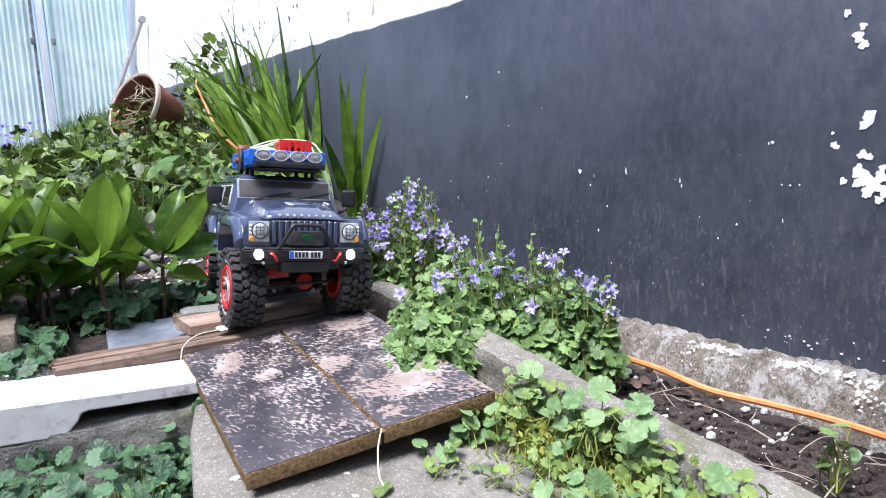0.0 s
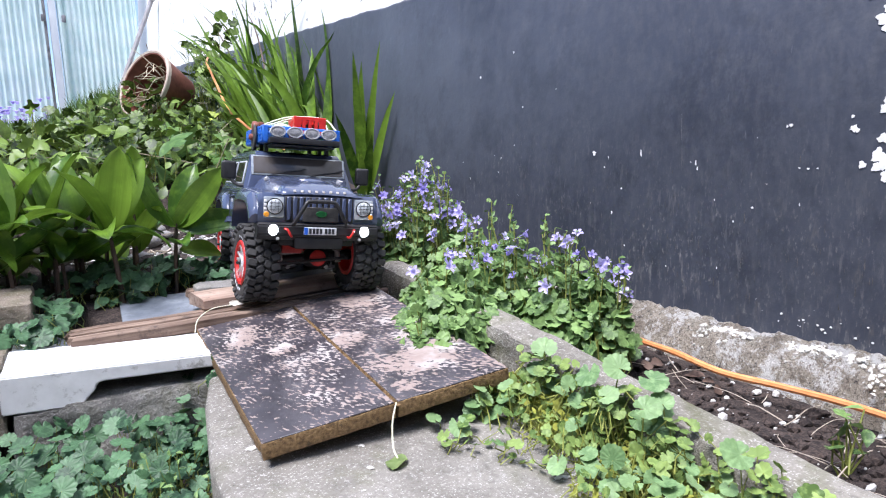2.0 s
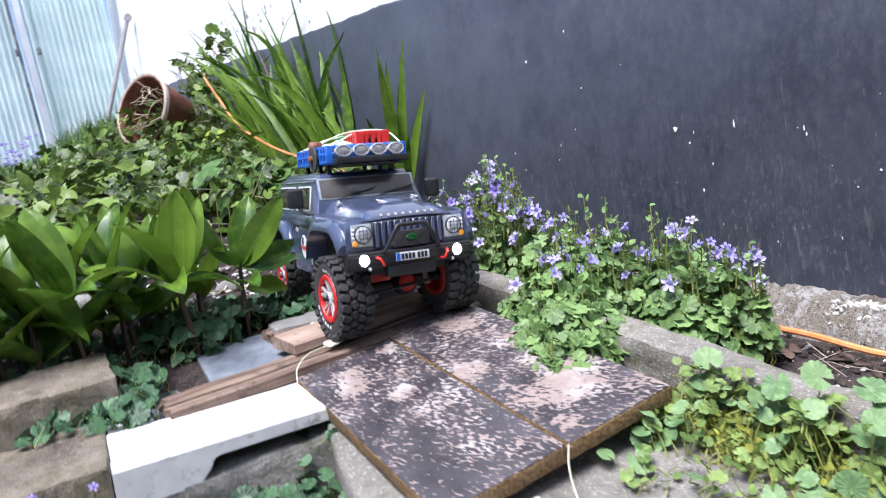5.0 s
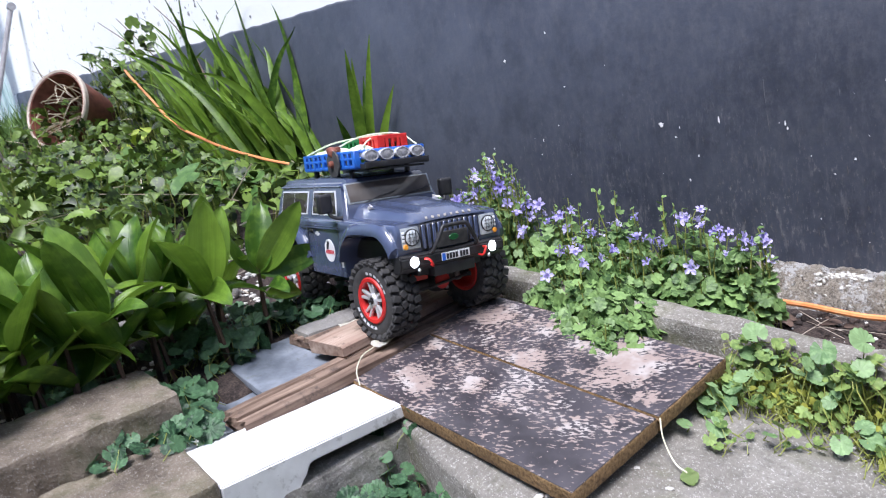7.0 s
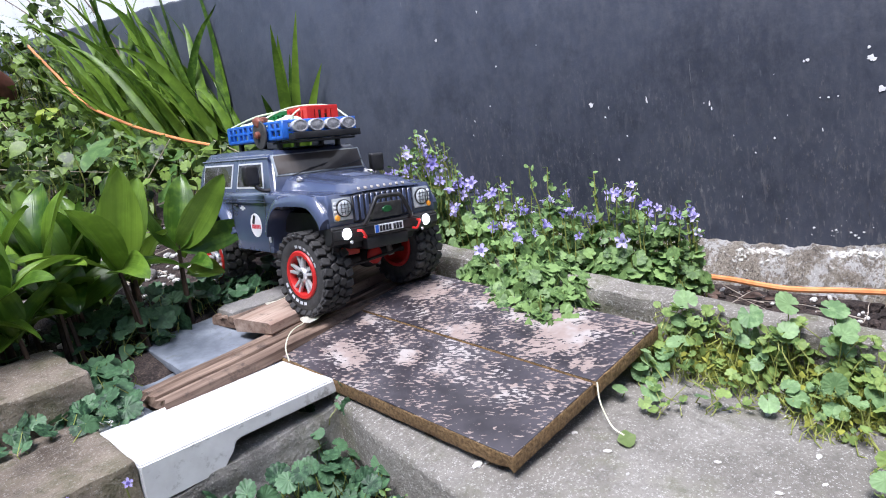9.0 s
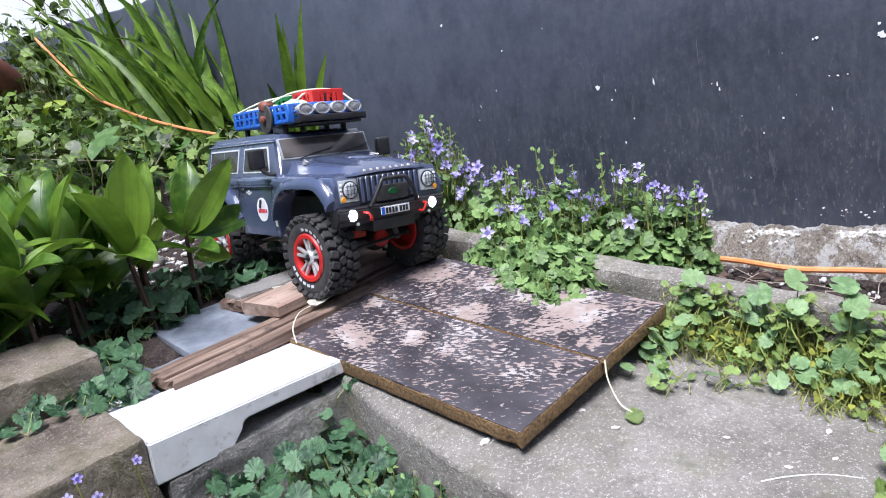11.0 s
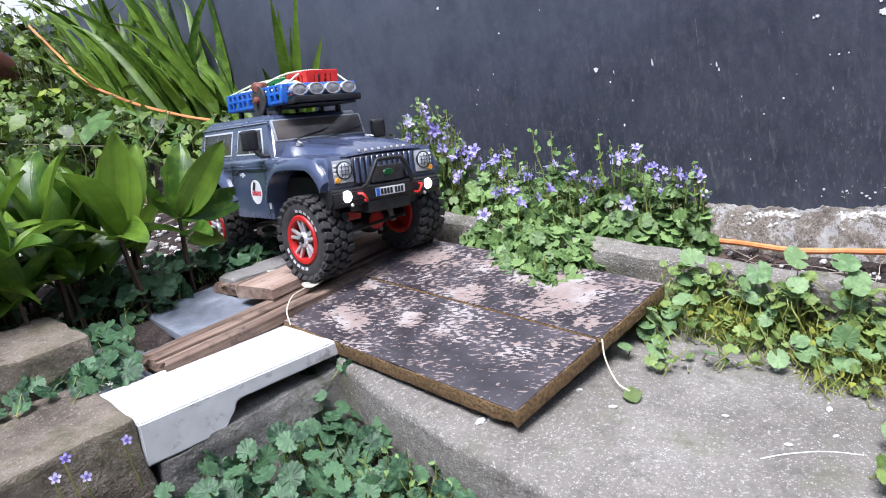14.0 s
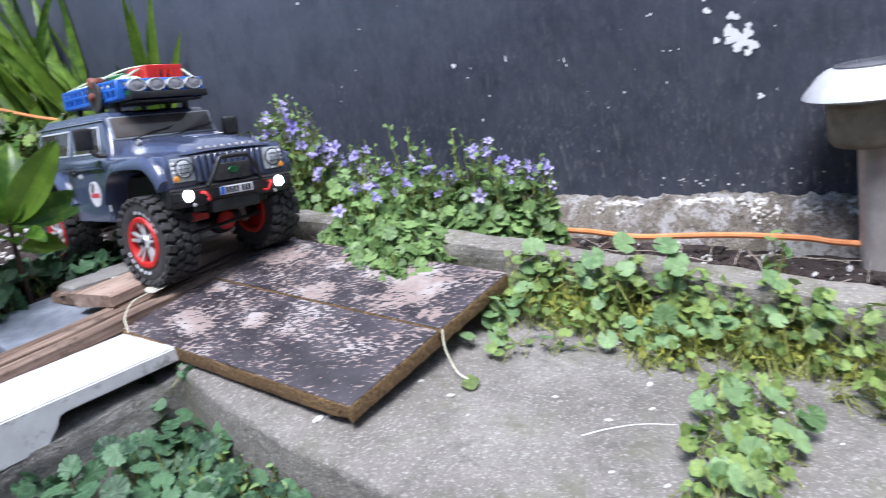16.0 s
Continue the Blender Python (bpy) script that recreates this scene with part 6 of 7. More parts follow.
def front_taper(bm):
    """Draws the wings in towards the nose."""
    for v in bm.verts:
        if v.co.x > 0.1:
            v.co.y *= 1 - 0.075 * ((v.co.x - 0.1) / 0.105) ** 1.3


FRONT_ARCH = [(0.058, 0.073), (0.0605, 0.098), (0.070, 0.120), (0.088, 0.136), (0.108, 0.1425), (0.165, 0.1425), (0.183, 0.136), (0.196, 0.122), (0.1995, 0.113)]
REAR_ARCH = [(-0.203, 0.094), (-0.199, 0.112), (-0.186, 0.126), (-0.168, 0.1325), (-0.128, 0.1325), (-0.104, 0.127), (-0.086, 0.112), (-0.0725, 0.088), (-0.067, 0.0725)]


def build_shell(car):
    """Lower body with cut arches, bonnet, cab and roof."""
    poly = [(0.2045, 0.113), (0.2065, 0.118), (0.2055, 0.148), (0.2015, 0.1555), (0.13, 0.1585), (0.05, 0.1605), (-0.2, 0.1605), (-0.204, 0.156), (-0.204, 0.097)]
    poly += REAR_ARCH + FRONT_ARCH
    bm = bmesh.new()
    a, b = prism(bm, poly, -0.0945, 0.0945)
    rim = [e for e in bm.edges if (all(v in a for v in e.verts) or all(v in b for v in e.verts)) and min(v.co.z for v in e.verts) > 0.147]
    bmesh.ops.bevel(bm, geom=rim, offset=0.009, segments=5, affect="EDGES", profile=0.5)
    nose = [e for e in bm.edges if all(v.co.x > 0.2 and v.co.z > 0.116 for v in e.verts) and abs(e.verts[0].co.z - e.verts[1].co.z) > 0.01 and abs(e.verts[0].co.y) > 0.08]
    bmesh.ops.bevel(bm, geom=nose, offset=0.007, segments=4, affect="EDGES", profile=0.5)
    front_taper(bm)
    part("body_shell", bm, M["body"], car)
    # bonnet: raised dome that slopes to the nose
    bm = bmesh.new()
    rows, cols = 22, 28
    grid = []
    for i in range(rows + 1):
        u = i / rows
        x = 0.05 + 0.1535 * u
        mid, w = 0.1805 - 0.0135 * u - 0.0055 * max(0.0, (u - 0.84) / 0.16) ** 2, 0.0825 - 0.018 * u
        row = []
        for j in range(cols + 1):
            s = 2 * j / cols - 1
            fall = min(1.0, max(0.0, (abs(s) - 0.68) / 0.3))
            dome = 0.0028 * max(0.0, min(1.0, (0.42 - abs(s)) / 0.06)) * min(1.0, max(0.0, (u - 0.05) * 9)) * min(1.0, max(0.0, (0.98 - u) * 9))
            z = mid + dome - 0.003 * s * s - (mid - 0.1575) * (3 * fall ** 2 - 2 * fall ** 3)
            row.append(bm.verts.new((x, s * w, z)))
        grid.append(row)
    for d, z in ((0.0025, -0.0025), (0.0035, -0.006), (0.0015, -0.009)):
        grid.append([bm.verts.new((v.co.x + d - (0.0 if abs(v.co.y) < 0.055 else 0.002), v.co.y, max(0.1535, v.co.z + z))) for v in grid[rows]])
    for u, w in zip(grid, grid[1:]):
        for j in range(cols):
            bm.faces.new((u[j], w[j], w[j + 1], u[j + 1]))
    bmesh.ops.recalc_face_normals(bm, faces=bm.faces)
    bonnet = part("bonnet", bm, M["body"], car)
    bm = bmesh.new()
    for i in range(6):
        box(bm, 0.0032, 0.034, 0.0022, Matrix.Translation((0.132 + i * 0.0062, 0, 0.1763 - i * 0.00055)), 0.0007, 1)
    part("bonnet_vent", bm, M["body"], bonnet)
    for k in range(8):
        bm = bmesh.new()
        box(bm, 0.0014, 0.0036 + 0.0006 * (k % 2), 0.0036, Matrix.Translation((0.2058, -0.0365 + k * 0.0104, 0.1592)) @ Matrix.Rotation(radians(-25), 4, "Y"), 0.0004, 1)
        part("name_bar", bm, M["lamp_pole"], bonnet, "small silver bar")
    # cab
    prof = [(0.060, 0.160), (0.0575, 0.179), (0.0455, 0.2125), (0.040, 0.2175), (0.03, 0.2195), (-0.186, 0.2205), (-0.1955, 0.217), (-0.2, 0.209), (-0.204, 0.160)]
    bm = bmesh.new()
    l = [bm.verts.new((x, -side_w(z), z)) for x, z in prof]
    r = [bm.verts.new((x, side_w(z), z)) for x, z in prof]
    bm.faces.new(l)
    bm.faces.new(list(reversed(r)))
    n = len(prof)
    for i in range(n):
        bm.faces.new((l[i], r[i], r[(i + 1) % n], l[(i + 1) % n]))
    bmesh.ops.recalc_face_normals(bm, faces=bm.faces)
    rim = [e for e in bm.edges if min(v.co.z for v in e.verts) > 0.178 and (all(v in l for v in e.verts) or all(v in r for v in e.verts))]
    bmesh.ops.bevel(bm, geom=rim, offset=0.0075, segments=5, affect="EDGES")
    cab = part("cab", bm, M["body"], car)
    bm = bmesh.new()
    for y in (-0.056, -0.028, 0, 0.028, 0.056):
        box(bm, 0.19, 0.007, 0.002, Matrix.Translation((-0.082, y, 0.2205)), 0.0009, 2)
    part("roof_rib", bm, M["body"], cab)
    for s in (-1, 1):
        bm = bmesh.new()
        tube(bm, [(0.044, s * (side_w(0.2085) + 0.0006), 0.2085), (-0.198, s * (side_w(0.2085) + 0.0006), 0.2085)], 0.0014, 6)
        part("roof_gutter", bm, M["body"], cab)


def build_glazing(car):
    for s in (-1, 1):
        for x0, x1, slant, name in ((-0.1845, -0.0775, 0.0, "rear_side_window"), (-0.0515, 0.034, 0.012, "door_window")):
            bm = bmesh.new()
            cab_pane(bm, x0 - 0.0028, x1 + 0.0028, 0.1655, 0.2025, s, 0.001, 0.003, slant)
            win = part(name, bm, M["trim"], car, "side window in a pale frame")
            for u0, u1, sl in ((x0, (x0 + x1) / 2 - 0.0011, 0.0), ((x0 + x1) / 2 + 0.0011, x1, slant)):
                bm = bmesh.new()
                cab_pane(bm, u0, u1, 0.1678, 0.2002, s, 0.0016, 0.002, sl)
                part("pane", bm, M["glass"], win, "dark glass pane")
    d = Vector((0.0455 - 0.0575, 0, 0.2125 - 0.179)).normalized()
    nrm = Vector((d.z, 0, -d.x))
    mw = Matrix((Vector((0, 1, 0)), d, nrm)).transposed().to_4x4()
    mw.translation = (0.0514, 0, 0.1962)
    bm = bmesh.new()
    box(bm, 0.1525, 0.0335, 0.003, mw, 0.0022)
    win = part("windscreen", bm, M["bezel"], car, "windscreen in a silver frame")
    bm = bmesh.new()
    box(bm, 0.1455, 0.0285, 0.002, mw @ Matrix.Translation((0, 0.0002, 0.0014)), 0.001)
    part("pane", bm, M["screen"], win, "smoky windscreen glass")
    for y in (-0.05, 0.012):
        bm = bmesh.new()
        tube(bm, [mw @ Vector((y, -0.018, 0.003)), mw @ Vector((y + 0.03, -0.0105, 0.0045)), mw @ Vector((y + 0.056, -0.007, 0.004))], 0.0009, 5)
        tube(bm, [mw @ Vector((y + 0.026, -0.0135, 0.0042)), mw @ Vector((y + 0.062, -0.0035, 0.0036))], 0.0007, 5)
        part("wiper", bm, M["black"], win)


def arch_flare(car, path, side, cx):
    """A rounded lip that follows a wheel arch."""
    bm = bmesh.new()
    line = smooth_line([(x, 0, z) for x, z in path], 4)
    centre = Vector((cx, 0, 0.07))
    sec = ((-0.003, -0.001), (-0.003, 0.014), (0.003, 0.0145), (0.008, 0.0105), (0.0105, 0.004), (0.0105, -0.0006))
    rings = []
    for p in line:
        out = (p - centre)
        out = Vector((out.x * 0.55, 0, out.z + 0.02)).normalized()
        yy = 0.0945 * (1 - 0.075 * (max(0.0, p.x - 0.1) / 0.105) ** 1.3)
        rings.append([bm.verts.new((p.x + out.x * h, side * (yy + o), p.z + out.z * h)) for o, h in sec])
    for u, w in zip(rings, rings[1:]):
        for k in range(6):
            bm.faces.new((u[k], u[(k + 1) % 6], w[(k + 1) % 6], w[k]))
    bm.faces.new(rings[0])
    bm.faces.new(list(reversed(rings[-1])))
    bmesh.ops.recalc_face_normals(bm, faces=bm.faces)
    part("wheel_arch", bm, M["body"], car)


def disc(bm, x, y, z, r, t, seg=20):
    lathe(bm, [(r, 0.0), (r, t * 0.6), (r * 0.8, t), (r * 0.05, t * 1.1)], seg, Matrix.Translation((x, y, z)) @ Matrix.Rotation(radians(90), 4, "Y"))


def build_sides(car):
    for s in (-1, 1):
        arch_flare(car, FRONT_ARCH[1:], s, 0.135)
        arch_flare(car, REAR_ARCH[:-1], s, -0.145)
        bm = bmesh.new()
        for z in (-0.0018, 0.0018):
            box(bm, 0.15, 0.0018, 0.0014, Matrix.Translation((-0.025, s * 0.0945, 0.1475 + z)), 0.0005, 1)
        part("waist_line", bm, M["body"], car)
        for x, z0, z1 in ((-0.0655, 0.076, 0.159), (0.0465, 0.076, 0.159)):
            bm = bmesh.new()
            box(bm, 0.0011, 0.001, z1 - z0, Matrix.Translation((x, s * 0.0944, (z0 + z1) / 2 - 0.004)))
            part("door_gap", bm, M["black"], car)
        bm = bmesh.new()
        box(bm, 0.011, 0.003, 0.004, Matrix.Translation((-0.05, s * 0.0952, 0.1405)), 0.0009, 1)
        part("door_handle", bm, M["black"], car)
        # stickers
        bm = bmesh.new()
        lathe(bm, [(0.0178, 0), (0.0178, 0.0006)], 28, Matrix.Translation((0.0109, s * 0.0945, 0.1115)) @ Matrix.Rotation(radians(-90 * s), 4, "X"))
        st = part("door_sticker", bm, M["sticker"], car, "round white door sticker with red band")
        bm = bmesh.new()
        for k, w in enumerate((0.0032, 0.0038, 0.0032, 0.0036, 0.0032, 0.003)):
            box(bm, w, 0.0005, 0.0062, Matrix.Translation((-0.0005 + k * 0.0049, s * 0.0953, 0.1095)))
        part("sticker_bars", bm, M["ink_red"], st, "red bars across the sticker")
        bm = bmesh.new()
        box(bm, 0.0055, 0.0005, 0.013, Matrix.Translation((0.007, s * 0.0953, 0.1202)) @ Matrix.Rotation(0.5, 4, "Y"), 0.001, 1)
        box(bm, 0.006, 0.0005, 0.004, Matrix.Translation((0.0045, s * 0.0953, 0.1155)), 0.001, 1)
        part("sticker_mark", bm, M["ink"], st, "dark mark on the sticker")
        bm = bmesh.new()
        box(bm, 0.017, 0.0006, 0.0026, Matrix.Translation((-0.028, s * 0.0948, 0.1365)))
        box(bm, 0.007, 0.0006, 0.0068, Matrix.Translation((-0.028, s * 0.0948, 0.1365)))
        part("badge", bm, M["trim"], car, "small silver badge")
        bm = bmesh.new()
        box(bm, 0.0062, 0.0006, 0.0095, Matrix.Translation((0.0515, s * 0.0948, 0.0925)))
        part("badge", bm, M["sticker"], car, "small white badge behind the wheel arch")
        # mirrors
        bm = bmesh.new()
        box(bm, 0.013, 0.0225, 0.029, Matrix.Translation((0.045, s * 0.1095, 0.186)) @ Matrix.Rotation(radians(-8 * s), 4, "Z"), 0.0045, 3)
        tube(bm, smooth_line([(0.056, s * 0.0855, 0.163), (0.052, s * 0.095, 0.163), (0.049, s * 0.103, 0.168), (0.046, s * 0.106, 0.176)], 4), 0.0028, 8)
        part("wing_mirror", bm, M["black"], car)
        # lamps
        bm = bmesh.new()
        box(bm, 0.004, 0.0285, 0.0295, Matrix.Translation((0.2062, s * 0.0655, 0.1355)) @ Matrix.Rotation(radians(-6), 4, "Y"), 0.0022)
        hl = part("headlamp", bm, M["bezel"], car, "square silver headlamp surround")
        bm = bmesh.new()
        disc(bm, 0.2078, s * 0.0645, 0.1368, 0.0103, 0.0036)
        part("lens", bm, M["lens"], hl, "round clear lens")
        bm = bmesh.new()
        lathe(bm, [(0.0103, 0.0), (0.0116, 0.0), (0.0116, 0.0024), (0.0103, 0.0024)], 24, Matrix.Translation((0.2078, s * 0.0645, 0.1368)) @ Matrix.Rotation(radians(90), 4, "Y"), caps=False)
        for k in (-1, 0, 1):
            box(bm, 0.0006, 0.0005, 0.016, Matrix.Translation((0.2117, s * 0.0645 + 0.005 * k, 0.1368)))
            box(bm, 0.0006, 0.015, 0.0005, Matrix.Translation((0.2117, s * 0.0645, 0.1368 + 0.005 * k)))
        part("lamp_ring", bm, M["black"], hl, "dark ring and lens bars")
        bm = bmesh.new()
        disc(bm, 0.2086, s * 0.0757, 0.1252, 0.0038, 0.0024, 14)
        part("indicator", bm, M["amber"], hl, "amber indicator")
        bm = bmesh.new()
        for k in range(3):
            box(bm, 0.0015, 0.0042, 0.0036, Matrix.Translation((0.2082, s * 0.0772, 0.1335 + 0.0052 * k)) @ Matrix.Rotation(radians(-6), 4, "Y"), 0.0006, 1)
        part("side_lamp", bm, M["sticker"], hl, "small white side lamps")
        bm = bmesh.new()
        disc(bm, 0.2085, s * 0.0662, 0.1035, 0.0074, 0.005)
        fog = part("fog_lamp", bm, M["led"], car, "lit white front lamp")
        bm = bmesh.new()
        lathe(bm, [(0.0074, 0.0), (0.0086, 0.0), (0.0086, 0.0035), (0.0074, 0.0035)], 20, Matrix.Translation((0.2085, s * 0.0662, 0.1035)) @ Matrix.Rotation(radians(90), 4, "Y"), caps=False)
        part("lamp_ring", bm, M["black"], fog)
        bm = bmesh.new()
        tube(bm, smooth_line([(0.213, s * 0.041, 0.0955), (0.2205, s * 0.0425, 0.0955), (0.222, s * 0.0455, 0.101), (0.2205, s * 0.0485, 0.1055), (0.213, s * 0.05, 0.1055)], 4), 0.0017, 8)
        part("tow_hook", bm, M["red"], car, "red tow hook")
        bm = bmesh.new()
        disc(bm, -0.2065, s * 0.071, 0.1, 0.0045, 0.002, 12)
        part("tail_lamp", bm, M["led_red"], car, "lit red tail lamp")
        # bonnet catches
        bm = bmesh.new()
        mm = Matrix.Translation((0.094, s * 0.0585, 0.1752)) @ Matrix.Rotation(radians(14 * s), 4, "Z")
        box(bm, 0.017, 0.0032, 0.0018, mm @ Matrix.Translation((0, 0, 0.0018)) @ Matrix.Rotation(radians(10), 4, "Y"), 0.0007, 1)
        lathe(bm, [(0.0045, -0.003), (0.0045, 0.0008), (0.003, 0.0014)], 12, mm @ Matrix.Translation((-0.004, 0, 0)))
        part("bonnet_catch", bm, M["chrome"], car, "bright bonnet catch")


def build_front(car):
    bm = bmesh.new()
    box(bm, 0.003, 0.1, 0.036, Matrix.Translation((0.2055, 0, 0.1335)), 0.001, 1)
    gr = part("grille", bm, M["black"], car)
    for k in range(11):
        bm = bmesh.new()
        box(bm, 0.0026, 0.0056, 0.0335, Matrix.Translation((0.2075, -0.0445 + k * 0.0089, 0.1345)), 0.001, 1)
        part("slat", bm, M["body"], gr)
    bm = bmesh.new()
    box(bm, 0.0016, 0.052, 0.021, Matrix.Translation((0.2095, 0.001, 0.1265)), 0.0006, 1)
    part("mesh_panel", bm, M["rubber"], gr, "dark grey mesh panel")
    bm = bmesh.new()
    lathe(bm, [(0.0062, 0), (0.0055, 0.0012)], 18, Matrix.Translation((0.2108, 0.002, 0.1275)) @ Matrix.Rotation(radians(90), 4, "Y") @ Matrix.Diagonal((0.72, 1.35, 1, 1)))
    part("oval_badge", bm, M["green"], gr, "green oval badge")
    bm = bmesh.new()
    prism(bm, [(0.19, 0.114), (0.2085, 0.114), (0.2125, 0.11), (0.2125, 0.097), (0.206, 0.09), (0.19, 0.088)], -0.088, 0.088)
    bmesh.ops.bevel(bm, geom=bm.edges[:], offset=0.0018, segments=2, affect="EDGES")
    box(bm, 0.02, 0.07, 0.016, Matrix.Translation((0.2, 0, 0.085)), 0.003)
    bumper = part("bumper", bm, M["black"], car, "black front bumper")
    for s in (-1, 1):
        bm = bmesh.new()
        disc(bm, 0.2105, s * 0.0595, 0.0915, 0.0024, 0.002, 10)
        part("bolt", bm, M["chrome"], bumper, "bright bumper bolt")
    bm = bmesh.new()
    tube(bm, smooth_line([(0.211, -0.0385, 0.1125), (0.2165, -0.0365, 0.1165), (0.219, -0.0245, 0.1375), (0.2185, -0.0205, 0.1435), (0.2185, -0.0145, 0.1455), (0.2185, 0.0145, 0.1455), (0.2185, 0.0205, 0.1435), (0.219, 0.0245, 0.1375), (0.2165, 0.0365, 0.1165), (0.211, 0.0385, 0.1125)], 5), 0.0029, 10)
    part("bull_bar", bm, M["black"], car)
    bm = bmesh.new()
    box(bm, 0.002, 0.0475, 0.0108, Matrix.Translation((0.2143, 0, 0.1032)), 0.0006, 1)
    pl = part("number_plate", bm, M["sticker"], car, "white number plate with a blue end")
    bm = bmesh.new()
    box(bm, 0.0008, 0.0052, 0.0101, Matrix.Translation((0.2156, -0.0208, 0.1032)))
    part("plate_end", bm, M["ink_blue"], pl)
    bm = bmesh.new()
    for k in range(7):
        y = -0.0145 + k * 0.0051 + (0.0024 if k > 3 else 0)
        box(bm, 0.0008, 0.0036, 0.0076, Matrix.Translation((0.2156, y, 0.1032)))
    part("plate_bars", bm, M["ink"], pl, "dark bars on the plate")


def build_running_gear(car):
    bm = bmesh.new()
    for s in (-1, 1):
        box(bm, 0.37, 0.006, 0.014, Matrix.Translation((0, s * 0.03, 0.083)), 0.002)
    box(bm, 0.13, 0.175, 0.012, Matrix.Translation((-0.005, 0, 0.08)), 0.003)
    box(bm, 0.34, 0.15, 0.03, Matrix.Translation((0, 0, 0.115)), 0.003)
    for x in (0.19, -0.19):
        box(bm, 0.01, 0.066, 0.012, Matrix.Translation((x, 0, 0.083)), 0.002)
    # added black filler block: stands in for the deep shade under the bumper
    box(bm, 0.05, 0.11, 0.024, Matrix.Translation((0.172, 0, 0.092)), 0.004)
    chassis = part("chassis", bm, M["black"], car)
    for x, e in ((0.139, 1), (-0.149, -1)):
        for s in (-1, 1):
            bm = bmesh.new()
            a, b = Vector((x + 0.012 * e, s * 0.045, 0.052)), Vector((x - 0.012 * e, s * 0.04, 0.125))
            tube(bm, [a, b], 0.0042, 10)
            for k in range(9):
                p = a.lerp(b, 0.25 + 0.07 * k)
                lathe(bm, [(0.0055, -0.0014), (0.0078, 0.0), (0.0055, 0.0014)], 12, Matrix.Translation(p), caps=False)
            part("shock_absorber", bm, M["lamp_pole"], chassis, "grey coil shock absorber")
            bm = bmesh.new()
            tube(bm, [(x, s * 0.03, 0.042), (x - 0.13 * e, s * 0.03, 0.062)], 0.0032, 8)
            part("link_rod", bm, M["pole"], chassis, "grey suspension link")
        bm = bmesh.new()
        tube(bm, [(x, -0.068, 0.05), (x, 0.068, 0.063)], 0.0078, 12)
        bmesh.ops.create_uvsphere(bm, u_segments=16, v_segments=10, radius=0.018, matrix=Matrix.Translation((x, 0.012, 0.057)) @ Matrix.Diagonal((1.0, 1.2, 1.0, 1)))
        ax = part("axle", bm, M["black"], car)
        bm = bmesh.new()
        lathe(bm, [(0.0125, 0.0), (0.0125, 0.003), (0.009, 0.0055), (0.001, 0.006)], 16, Matrix.Translation((x + 0.0145 * e, 0.012, 0.058)) @ Matrix.Rotation(radians(90 * e), 4, "Y"))
        part("axle_cover", bm, M["red"], ax, "red axle cover")
        bm = bmesh.new()
        tube(bm, [(x + 0.022 * e, -0.058, 0.049), (x + 0.022 * e, 0.058, 0.06)], 0.0022, 8)
        for s in (-1, 1):
            lathe(bm, [(0.0042, -0.003), (0.0042, 0.003)], 10, Matrix.Translation((x + 0.022 * e, s * 0.056, 0.0545 + s * 0.0055)))
        # rod coloured black, not chrome, to darken the shaded underside
        part("track_rod", bm, M["black"], ax)
        bm = bmesh.new()
        box(bm, 0.02, 0.03, 0.014, Matrix.Translation((x + 0.008 * e, -0.028, 0.072)), 0.002)
        part("servo", bm, M["red"], chassis, "red steering servo bracket")
        for s in (-1, 1):
            wheel_parts(car, x, s * 0.0795, s, 5 if x > 0 else 0, 0.049 if s < 0 else 0.064)


